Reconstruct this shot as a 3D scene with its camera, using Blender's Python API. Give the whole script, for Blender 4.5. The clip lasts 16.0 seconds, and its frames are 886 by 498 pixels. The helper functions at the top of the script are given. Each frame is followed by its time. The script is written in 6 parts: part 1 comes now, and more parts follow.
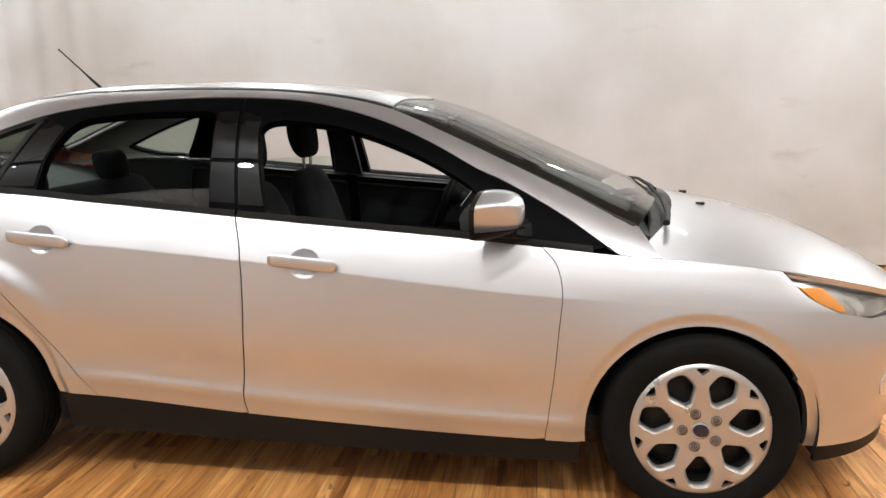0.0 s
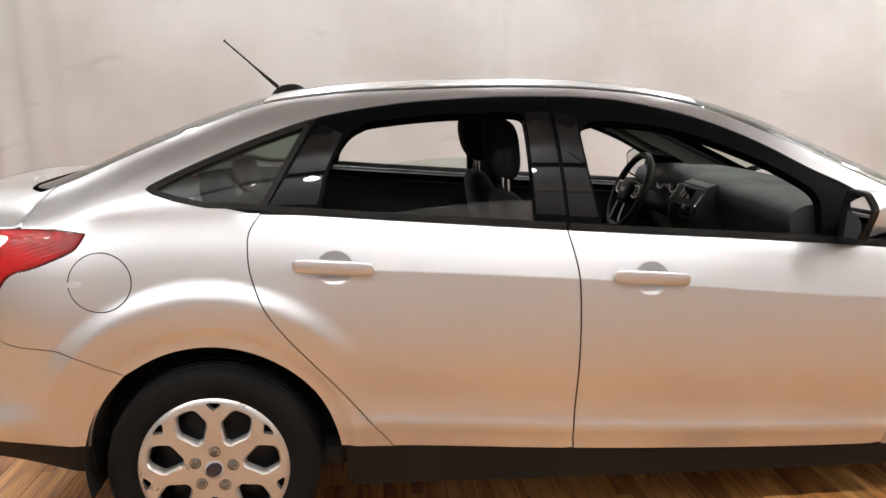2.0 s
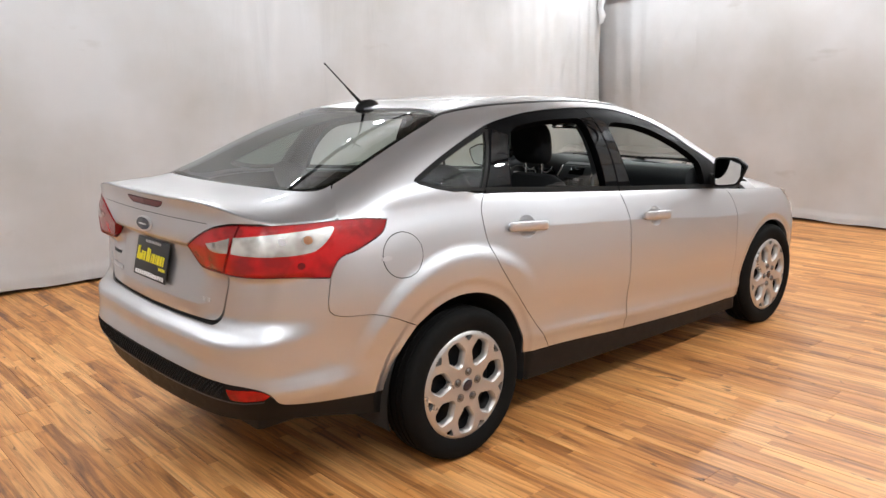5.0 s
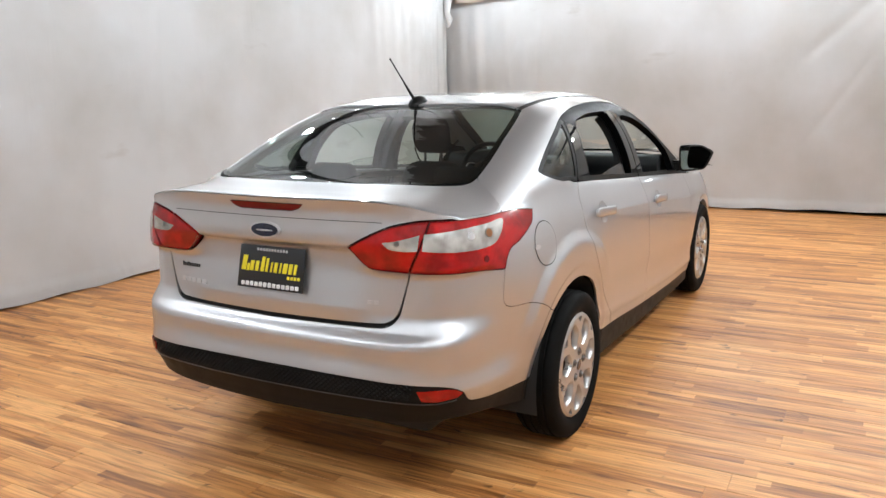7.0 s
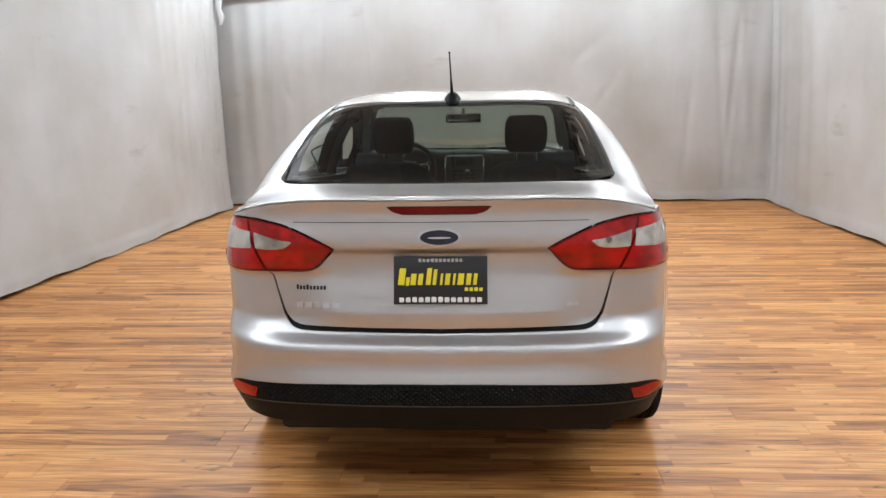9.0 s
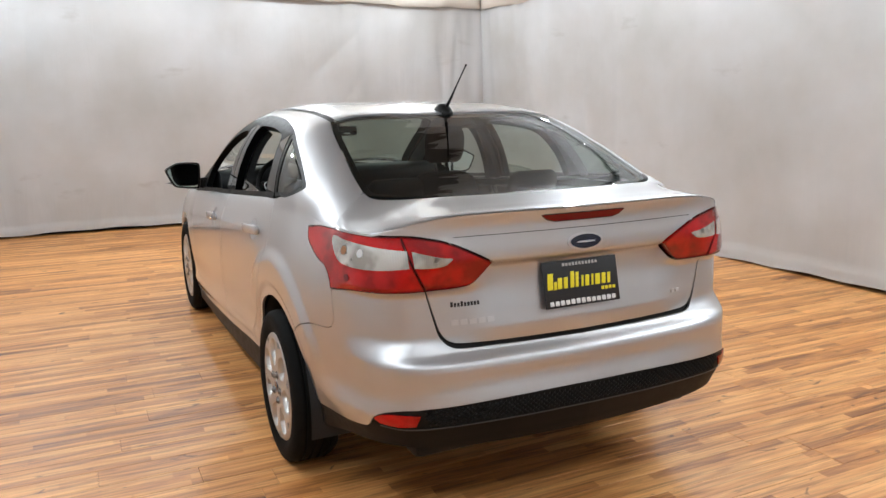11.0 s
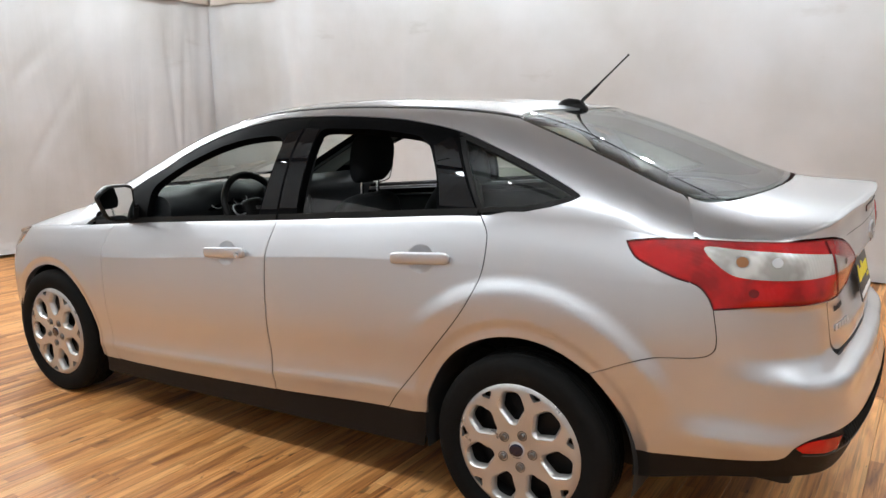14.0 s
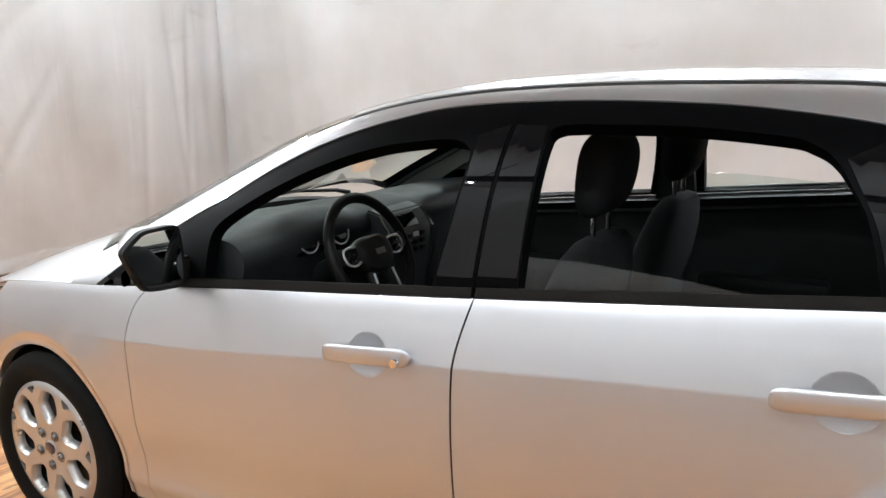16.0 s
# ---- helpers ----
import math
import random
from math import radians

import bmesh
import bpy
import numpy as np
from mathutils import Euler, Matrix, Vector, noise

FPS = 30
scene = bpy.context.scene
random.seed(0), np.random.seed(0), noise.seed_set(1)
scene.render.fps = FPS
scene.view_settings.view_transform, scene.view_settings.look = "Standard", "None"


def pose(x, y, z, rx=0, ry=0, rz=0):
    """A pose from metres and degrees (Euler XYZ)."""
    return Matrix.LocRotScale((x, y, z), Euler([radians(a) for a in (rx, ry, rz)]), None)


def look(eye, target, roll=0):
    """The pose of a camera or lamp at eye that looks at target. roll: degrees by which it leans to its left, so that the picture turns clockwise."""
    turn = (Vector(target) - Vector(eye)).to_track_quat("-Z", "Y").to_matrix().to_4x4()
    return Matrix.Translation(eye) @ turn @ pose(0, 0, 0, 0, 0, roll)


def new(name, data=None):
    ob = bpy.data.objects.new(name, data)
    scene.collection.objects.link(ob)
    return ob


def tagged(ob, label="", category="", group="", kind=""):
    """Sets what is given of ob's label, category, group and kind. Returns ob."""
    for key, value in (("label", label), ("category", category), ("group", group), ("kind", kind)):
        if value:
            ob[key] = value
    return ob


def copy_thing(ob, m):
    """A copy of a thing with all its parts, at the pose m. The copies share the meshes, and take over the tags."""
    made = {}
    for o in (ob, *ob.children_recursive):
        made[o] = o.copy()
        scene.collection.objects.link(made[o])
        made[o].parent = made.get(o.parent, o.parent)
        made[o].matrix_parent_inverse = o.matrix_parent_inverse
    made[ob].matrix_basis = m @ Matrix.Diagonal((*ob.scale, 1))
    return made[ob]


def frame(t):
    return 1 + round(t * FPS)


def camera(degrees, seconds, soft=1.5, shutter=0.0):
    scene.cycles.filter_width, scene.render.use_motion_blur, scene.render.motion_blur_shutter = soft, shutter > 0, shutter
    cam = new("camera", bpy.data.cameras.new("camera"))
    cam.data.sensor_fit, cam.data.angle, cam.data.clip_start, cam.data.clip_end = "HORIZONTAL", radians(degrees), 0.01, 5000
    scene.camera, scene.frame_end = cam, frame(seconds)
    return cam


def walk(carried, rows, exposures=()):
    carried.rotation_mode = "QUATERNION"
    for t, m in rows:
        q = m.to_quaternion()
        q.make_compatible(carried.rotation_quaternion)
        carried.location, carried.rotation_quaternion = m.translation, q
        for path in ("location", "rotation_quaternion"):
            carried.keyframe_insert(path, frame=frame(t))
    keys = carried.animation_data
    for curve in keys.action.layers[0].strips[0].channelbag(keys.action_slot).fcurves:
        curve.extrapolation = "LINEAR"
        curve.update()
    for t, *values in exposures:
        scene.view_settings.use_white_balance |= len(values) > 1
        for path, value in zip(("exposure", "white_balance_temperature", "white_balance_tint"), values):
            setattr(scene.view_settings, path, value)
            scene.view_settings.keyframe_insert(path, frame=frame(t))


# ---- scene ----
cam = camera(59.45, 16.0)

# the walk: seconds, x, y, z, pitch, roll, yaw
PATH = [
    (0, 2.135, -3.339, 1.392, 79.02, 0.68, 7.28),
    (0.5, 1.777, -3.238, 1.422, 78.67, 0.83, 5.95),
    (1, 1.332, -3.191, 1.409, 78.55, 0.97, 3.73),
    (1.5, 0.908, -3.111, 1.396, 78.51, 0.95, 1.25),
    (2, 0.495, -3.104, 1.429, 78.41, 1.09, -5.68),
    (2.5, 0.043, -3.223, 1.476, 78.25, 1.14, -14.60),
    (3, -0.393, -3.262, 1.487, 78.30, 1.11, -20.72),
    (3.5, -0.849, -3.186, 1.506, 78.28, 1.06, -28.04),
    (4, -1.283, -3.197, 1.542, 78.12, 0.99, -33.72),
    (4.5, -1.686, -3.146, 1.523, 78.24, 0.98, -38.74),
    (5, -2.074, -3.039, 1.508, 78.30, 1.01, -42.38),
    (5.2, -2.207, -2.947, 1.498, 78.40, 1.13, -44.18),
    (7.3, -3.155, -1.679, 1.500, 78.20, 1.35, -64.84),
    (7.5, -3.229, -1.498, 1.501, 78.21, 1.27, -67.50),
    (8, -3.279, -1.061, 1.472, 78.18, 1.09, -73.37),
    (8.5, -3.327, -0.606, 1.495, 78.07, 1.15, -80.15),
    (9, -3.394, -0.162, 1.490, 78.14, 1.07, -86.75),
    (9.2, -3.367, 0.009, 1.472, 78.14, 0.96, -89.41),
    (11.3, -2.973, 1.804, 1.508, 79.11, 0.54, -118.80),
    (11.5, -2.887, 1.957, 1.503, 79.45, 0.43, -120.74),
    (12, -2.576, 2.284, 1.469, 80.09, 0.33, -126.51),
    (12.5, -2.262, 2.594, 1.446, 79.87, 0.39, -132.60),
    (13, -1.903, 2.796, 1.417, 79.93, 0.40, -138.12),
    (13.5, -1.526, 2.908, 1.442, 79.59, 0.56, -142.62),
    (14, -1.106, 3.025, 1.456, 79.24, 0.67, -147.23),
    (14.5, -0.718, 2.952, 1.453, 79.13, 0.84, -148.67),
    (15, -0.362, 2.789, 1.456, 79.18, 0.81, -148.88),
    (15.5, 0.009, 2.525, 1.449, 78.71, 1.31, -148.10),
    (16, 0.324, 2.201, 1.450, 77.87, 1.52, -148.76),
]
walk(cam, [(t, pose(*row)) for t, *row in PATH], [(0, 0.10, 7050, 13), (2.5, 0.05, 7200, 15), (5, -0.01, 6700, 13), (7.5, -0.03, 6500, 10), (8.5, -0.18, 6500, 10), (9, -0.16, 6500, 10), (12, -0.13, 6500, 10), (13, -0.10, 6500, 10), (14, -0.05, 6500, 10), (15, 0.0, 6500, 10), (16, 0.17, 6500, 10)])

# ---- world, lights ----
world = bpy.data.worlds.new("showroom_world")
scene.world = world
world.use_nodes = True
world.node_tree.nodes["Background"].inputs[0].default_value = (0.9, 0.95, 1.0, 1)
world.node_tree.nodes["Background"].inputs[1].default_value = 0.0
LAMP_WATTS, SPOT_WATTS, UP_FILL_WATTS = 28.5, 52.0, 62.0
LAMP_COLOUR = (0.86, 0.94, 1.0)
TRACK_Z = 2.98
# lamp rails in line along both sides of the hall and across its back: x, y, turn
LAMP_PLACES = ([(x, -2.95, 0) for x in (-2.9, -1.4, 0.1, 1.6, 3.1)] + [(x, 2.40, 0) for x in (-2.9, -1.4, 0.1, 1.6, 3.1)]
               + [(-3.4, y, 90) for y in (-1.55, 0.0, 1.55)] + [(5.65, y, 90) for y in (-2.25, -0.75, 0.75, 2.25)])
CEILING_Z = 3.9


# ---- materials ----
def mat(name):
    m = bpy.data.materials.new(name)
    m.use_nodes = True
    return m, m.node_tree.nodes, m.node_tree.links, m.node_tree.nodes["Principled BSDF"]


def plain(name, colour, rough=0.5, metal=0.0, coat=0.0, grain=0.0, scale=60.0, bump=0.0, spec=0.5):
    """A surface of one colour with a fine and a coarse variation and a slight relief."""
    m, nodes, links, b = mat(name)
    b.inputs["Base Color"].default_value = (*colour, 1)
    b.inputs["Roughness"].default_value = rough
    b.inputs["Metallic"].default_value = metal
    b.inputs["Coat Weight"].default_value = coat
    b.inputs["Coat Roughness"].default_value = 0.04
    b.inputs["Specular IOR Level"].default_value = spec
    if grain or bump:
        co = nodes.new("ShaderNodeTexCoord")
        fine, coarse = nodes.new("ShaderNodeTexNoise"), nodes.new("ShaderNodeTexNoise")
        fine.inputs["Scale"].default_value, coarse.inputs["Scale"].default_value = scale, scale / 14
        fine.inputs["Detail"].default_value = 4
        add = nodes.new("ShaderNodeMath")
        add.operation = "ADD"
        for n in (fine, coarse):
            links.new(co.outputs["Object"], n.inputs["Vector"])
        links.new(fine.outputs[0], add.inputs[0])
        links.new(coarse.outputs[0], add.inputs[1])
        if grain:
            ramp = nodes.new("ShaderNodeMapRange")
            ramp.inputs["From Min"].default_value, ramp.inputs["From Max"].default_value = 0.6, 1.4
            ramp.inputs["To Min"].default_value, ramp.inputs["To Max"].default_value = 1 - grain, 1 + grain
            hsv = nodes.new("ShaderNodeHueSaturation")
            hsv.inputs["Color"].default_value = (*colour, 1)
            links.new(add.outputs[0], ramp.inputs[0])
            links.new(ramp.outputs[0], hsv.inputs["Value"])
            links.new(hsv.outputs[0], b.inputs["Base Color"])
            r2 = nodes.new("ShaderNodeMapRange")
            r2.inputs["From Min"].default_value, r2.inputs["From Max"].default_value = 0.6, 1.4
            r2.inputs["To Min"].default_value, r2.inputs["To Max"].default_value = max(rough - 0.08, 0.02), rough + 0.08
            links.new(add.outputs[0], r2.inputs[0])
            links.new(r2.outputs[0], b.inputs["Roughness"])
        if bump:
            bp = nodes.new("ShaderNodeBump")
            bp.inputs["Strength"].default_value, bp.inputs["Distance"].default_value = 0.6, bump
            links.new(fine.outputs[0], bp.inputs["Height"])
            links.new(bp.outputs[0], b.inputs["Normal"])
    return m


def clear(name, colour, rough=0.0, ior=1.45):
    """Thin glass: a see-through pane with a real reflection at its face."""
    m, nodes, links, b = mat(name)
    nodes.remove(b)
    out = nodes["Material Output"]
    tr, gl, mix, lw = (nodes.new("ShaderNodeBsdfTransparent"), nodes.new("ShaderNodeBsdfGlossy"), nodes.new("ShaderNodeMixShader"), nodes.new("ShaderNodeLayerWeight"))
    tr.inputs[0].default_value = (*colour, 1)
    gl.inputs["Roughness"].default_value = rough
    lw.inputs["Blend"].default_value = 0.5
    # both faces of the pane reflect
    f0 = 2 * ((ior - 1) / (ior + 1)) ** 2
    power, grow = nodes.new("ShaderNodeMath"), nodes.new("ShaderNodeMath")
    power.operation, power.inputs[1].default_value = "POWER", 4.5
    grow.operation, grow.inputs[1].default_value, grow.inputs[2].default_value = "MULTIPLY_ADD", 1 - f0, f0
    links.new(lw.outputs["Facing"], power.inputs[0])
    links.new(power.outputs[0], grow.inputs[0])
    links.new(grow.outputs[0], mix.inputs[0])
    links.new(tr.outputs[0], mix.inputs[1])
    links.new(gl.outputs[0], mix.inputs[2])
    links.new(mix.outputs[0], out.inputs[0])
    return m


def paint_material():
    m, nodes, links, b = mat("silver_paint")
    co = nodes.new("ShaderNodeTexCoord")
    flake, cloud = nodes.new("ShaderNodeTexNoise"), nodes.new("ShaderNodeTexNoise")
    flake.inputs["Scale"].default_value, cloud.inputs["Scale"].default_value = 900, 3
    for n in (flake, cloud):
        links.new(co.outputs["Object"], n.inputs["Vector"])
    r = nodes.new("ShaderNodeMapRange")
    r.inputs["To Min"].default_value, r.inputs["To Max"].default_value = 0.94, 1.06
    links.new(flake.outputs[0], r.inputs[0])
    hsv = nodes.new("ShaderNodeHueSaturation")
    hsv.inputs["Color"].default_value = (0.56, 0.563, 0.578, 1)
    links.new(r.outputs[0], hsv.inputs["Value"])
    links.new(hsv.outputs[0], b.inputs["Base Color"])
    r2 = nodes.new("ShaderNodeMapRange")
    r2.inputs["To Min"].default_value, r2.inputs["To Max"].default_value = 0.36, 0.42
    links.new(cloud.outputs[0], r2.inputs[0])
    links.new(r2.outputs[0], b.inputs["Roughness"])
    b.inputs["Metallic"].default_value = 0.88
    b.inputs["Coat Weight"].default_value = 1.0
    b.inputs["Coat Roughness"].default_value = 0.03
    return m


def floor_material():
    """Maple-look laminate: each plank has its own tone, long grain, knots and short staves."""
    m, nodes, links, b = mat("laminate_planks")
    co, geo, oi = nodes.new("ShaderNodeTexCoord"), nodes.new("ShaderNodeNewGeometry"), nodes.new("ShaderNodeObjectInfo")
    rnd = nodes.new("ShaderNodeMath")
    rnd.operation = "ADD"
    links.new(geo.outputs["Random Per Island"], rnd.inputs[0])
    links.new(oi.outputs["Random"], rnd.inputs[1])
    shift = nodes.new("ShaderNodeCombineXYZ")
    mul = nodes.new("ShaderNodeMath")
    mul.operation, mul.inputs[1].default_value = "MULTIPLY", 37.0
    links.new(rnd.outputs[0], mul.inputs[0])
    links.new(mul.outputs[0], shift.inputs[1])
    links.new(mul.outputs[0], shift.inputs[2])
    pos = nodes.new("ShaderNodeVectorMath")
    links.new(geo.outputs["Position"], pos.inputs[0])
    links.new(shift.outputs[0], pos.inputs[1])

    def noise_at(sx, sy, detail, dist=0.0):
        mp, n = nodes.new("ShaderNodeMapping"), nodes.new("ShaderNodeTexNoise")
        mp.inputs["Scale"].default_value = (sx, sy, 1)
        n.inputs["Scale"].default_value, n.inputs["Detail"].default_value, n.inputs["Distortion"].default_value = 1.0, detail, dist
        links.new(pos.outputs[0], mp.inputs[0])
        links.new(mp.outputs[0], n.inputs["Vector"])
        return n
    grain, streak, knot = noise_at(70, 2.4, 6, 1.0), noise_at(13, 1.2, 6, 2.6), noise_at(20, 6.5, 3, 0.9)
    # narrow strips within the planks, each of its own tone
    sep, line_id, cell = nodes.new("ShaderNodeSeparateXYZ"), nodes.new("ShaderNodeMath"), nodes.new("ShaderNodeMath")
    links.new(geo.outputs["Position"], sep.inputs[0])
    line_id.operation, line_id.inputs[1].default_value, line_id.inputs[2].default_value = "MULTIPLY_ADD", 1 / 0.049, 6.4 / 0.049
    links.new(sep.outputs[0], line_id.inputs[0])
    flo = nodes.new("ShaderNodeMath")
    flo.operation = "FLOOR"
    links.new(line_id.outputs[0], flo.inputs[0])
    jump = nodes.new("ShaderNodeTexWhiteNoise")
    jump.noise_dimensions = "1D"
    links.new(flo.outputs[0], jump.inputs["W"])
    cell.operation, cell.inputs[1].default_value = "MULTIPLY_ADD", 1 / 0.72
    links.new(sep.outputs[1], cell.inputs[0])
    hop = nodes.new("ShaderNodeMath")
    hop.operation, hop.inputs[1].default_value = "MULTIPLY", 9.0
    links.new(jump.outputs["Value"], hop.inputs[0])
    links.new(hop.outputs[0], cell.inputs[2])
    flo2 = nodes.new("ShaderNodeMath")
    flo2.operation = "FLOOR"
    links.new(cell.outputs[0], flo2.inputs[0])
    pair_id = nodes.new("ShaderNodeCombineXYZ")
    links.new(flo.outputs[0], pair_id.inputs[0])
    links.new(flo2.outputs[0], pair_id.inputs[1])
    strip = nodes.new("ShaderNodeTexWhiteNoise")
    strip.noise_dimensions = "2D"
    links.new(pair_id.outputs[0], strip.inputs["Vector"])
    tone = nodes.new("ShaderNodeValToRGB")
    e = tone.color_ramp.elements
    e[0].position, e[0].color = 0.20, (0.17, 0.052, 0.0125, 1)
    e[1].position, e[1].color = 0.85, (0.80, 0.41, 0.150, 1)
    mid = tone.color_ramp.elements.new(0.5)
    mid.color = (0.55, 0.228, 0.064, 1)
    frac = nodes.new("ShaderNodeMath")
    frac.operation = "FRACT"
    links.new(rnd.outputs[0], frac.inputs[0])
    base_tone = nodes.new("ShaderNodeMath")
    base_tone.operation, base_tone.inputs[1].default_value, base_tone.inputs[2].default_value = "MULTIPLY_ADD", 0.14, -0.17
    links.new(frac.outputs[0], base_tone.inputs[0])
    mixv = nodes.new("ShaderNodeMath")
    mixv.operation, mixv.inputs[1].default_value = "MULTIPLY_ADD", 0.40
    links.new(strip.outputs["Value"], mixv.inputs[0])
    links.new(base_tone.outputs[0], mixv.inputs[2])
    s2 = nodes.new("ShaderNodeMath")
    s2.operation, s2.inputs[1].default_value = "MULTIPLY_ADD", 0.92
    links.new(streak.outputs[0], s2.inputs[0])
    links.new(mixv.outputs[0], s2.inputs[2])
    links.new(s2.outputs[0], tone.inputs[0])
    dark = nodes.new("ShaderNodeMapRange")
    dark.inputs["From Min"].default_value, dark.inputs["From Max"].default_value = 0.32, 0.52
    dark.inputs["To Min"].default_value, dark.inputs["To Max"].default_value = 0.64, 1.05
    links.new(grain.outputs[0], dark.inputs[0])
    kn = nodes.new("ShaderNodeMapRange")
    kn.inputs["From Min"].default_value, kn.inputs["From Max"].default_value = 0.27, 0.33
    kn.inputs["To Min"].default_value, kn.inputs["To Max"].default_value = 0.35, 1.0
    links.new(knot.outputs[0], kn.inputs[0])
    edge_f, joint = nodes.new("ShaderNodeMath"), nodes.new("ShaderNodeMapRange")
    edge_f.operation = "FRACT"
    links.new(line_id.outputs[0], edge_f.inputs[0])
    joint.inputs["From Min"].default_value, joint.inputs["From Max"].default_value = 0.0, 0.06
    joint.inputs["To Min"].default_value, joint.inputs["To Max"].default_value = 0.70, 1.0
    links.new(edge_f.outputs[0], joint.inputs[0])
    shade = nodes.new("ShaderNodeMath")
    shade.operation = "MULTIPLY"
    both = nodes.new("ShaderNodeMath")
    both.operation = "MULTIPLY"
    links.new(dark.outputs[0], both.inputs[0])
    links.new(kn.outputs[0], both.inputs[1])
    hsv = nodes.new("ShaderNodeHueSaturation")
    links.new(tone.outputs[0], hsv.inputs["Color"])
    links.new(both.outputs[0], shade.inputs[0])
    links.new(joint.outputs[0], shade.inputs[1])
    links.new(shade.outputs[0], hsv.inputs["Value"])
    links.new(hsv.outputs[0], b.inputs["Base Color"])
    rr = nodes.new("ShaderNodeMapRange")
    rr.inputs["To Min"].default_value, rr.inputs["To Max"].default_value = 0.36, 0.54
    links.new(streak.outputs[0], rr.inputs[0])
    links.new(rr.outputs[0], b.inputs["Roughness"])
    bp = nodes.new("ShaderNodeBump")
    bp.inputs["Strength"].default_value, bp.inputs["Distance"].default_value = 0.25, 0.0006
    links.new(grain.outputs[0], bp.inputs["Height"])
    links.new(bp.outputs[0], b.inputs["Normal"])
    return m


def cloth_material():
    m, nodes, links, b = mat("white_canvas")
    geo = nodes.new("ShaderNodeNewGeometry")
    weave, stain, crease = (nodes.new("ShaderNodeTexNoise") for _ in range(3))
    weave.inputs["Scale"].default_value, stain.inputs["Scale"].default_value = 220, 0.9
    stain.inputs["Detail"].default_value = 5
    mp = nodes.new("ShaderNodeMapping")
    mp.inputs["Scale"].default_value = (3.2, 3.2, 0.5)
    crease.inputs["Scale"].default_value, crease.inputs["Detail"].default_value, crease.inputs["Distortion"].default_value = 1.0, 5, 1.2
    links.new(geo.outputs["Position"], mp.inputs[0])
    links.new(mp.outputs[0], crease.inputs["Vector"])
    for n in (weave, stain):
        links.new(geo.outputs["Position"], n.inputs["Vector"])
    ramp = nodes.new("ShaderNodeValToRGB")
    e = ramp.color_ramp.elements
    e[0].position, e[0].color = 0.32, (0.455, 0.447, 0.432, 1)
    e[1].position, e[1].color = 0.62, (0.560, 0.566, 0.572, 1)
    links.new(stain.outputs[0], ramp.inputs[0])
    # rubbed scuffs and short dark scratches
    smap, scuff, mark = nodes.new("ShaderNodeMapping"), nodes.new("ShaderNodeTexNoise"), nodes.new("ShaderNodeMapRange")
    smap.inputs["Scale"].default_value = (1.6, 1.6, 4.5)
    scuff.inputs["Scale"].default_value, scuff.inputs["Detail"].default_value = 1.0, 7
    links.new(geo.outputs["Position"], smap.inputs[0])
    links.new(smap.outputs[0], scuff.inputs["Vector"])
    mark.inputs["From Min"].default_value, mark.inputs["From Max"].default_value = 0.66, 0.78
    mark.inputs["To Min"].default_value, mark.inputs["To Max"].default_value = 0.0, 0.45
    links.new(scuff.outputs[0], mark.inputs[0])
    soil = nodes.new("ShaderNodeMix")
    soil.data_type = "RGBA"
    soil.inputs[7].default_value = (0.30, 0.27, 0.24, 1)
    links.new(mark.outputs[0], soil.inputs[0])
    links.new(ramp.outputs[0], soil.inputs[6])
    links.new(soil.outputs[2], b.inputs["Base Color"])
    b.inputs["Roughness"].default_value = 0.85
    b.inputs["Specular IOR Level"].default_value = 0.2
    b1, b2 = nodes.new("ShaderNodeBump"), nodes.new("ShaderNodeBump")
    b1.inputs["Strength"].default_value, b1.inputs["Distance"].default_value = 0.5, 0.014
    b2.inputs["Strength"].default_value, b2.inputs["Distance"].default_value = 0.3, 0.0008
    links.new(crease.outputs[0], b1.inputs["Height"])
    links.new(weave.outputs[0], b2.inputs["Height"])
    links.new(b1.outputs[0], b2.inputs["Normal"])
    links.new(b2.outputs[0], b.inputs["Normal"])
    return m


PAINT = paint_material()
FLOOR = floor_material()
CANVAS = cloth_material()
VALANCE = plain("cream_canvas", (0.60, 0.555, 0.50), 0.85, grain=0.05, scale=8, bump=0.01)
PLASTIC = plain("black_plastic", (0.0085, 0.0078, 0.0072), 0.5, grain=0.15, scale=300, bump=0.0004, spec=0.16)
GLOSSBLACK = plain("gloss_black", (0.002, 0.002, 0.0026), 0.02, spec=0.32)
SATINBLACK = plain("satin_black", (0.0018, 0.0018, 0.002), 0.42, spec=0.03, grain=0.1, scale=200)
RUBBER = plain("tyre_rubber", (0.008, 0.0077, 0.0073), 0.7, grain=0.25, scale=40, bump=0.0006, spec=0.06)
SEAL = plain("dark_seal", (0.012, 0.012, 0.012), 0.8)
COVER = plain("silver_wheel_cover", (0.48, 0.468, 0.45), 0.33, metal=0.7, coat=0.2, grain=0.04, scale=25)
STEEL = plain("dull_steel", (0.20, 0.19, 0.18), 0.5, metal=0.8, grain=0.2, scale=30)
CHROME = plain("chrome", (0.85, 0.85, 0.86), 0.08, metal=1.0)
SATIN = plain("satin_silver", (0.60, 0.60, 0.61), 0.35, metal=0.6)
MIRROR = plain("mirror_glass", (0.9, 0.92, 0.92), 0.01, metal=1.0)
TRIM = plain("dash_plastic", (0.014, 0.0155, 0.0165), 0.6, grain=0.1, scale=200, bump=0.0006)
CLOTH = plain("seat_cloth", (0.011, 0.011, 0.0115), 0.95, grain=0.2, scale=400, bump=0.001, spec=0.2)
PILLARTRIM = plain("grey_trim", (0.17, 0.17, 0.155), 0.8, grain=0.05, scale=150)
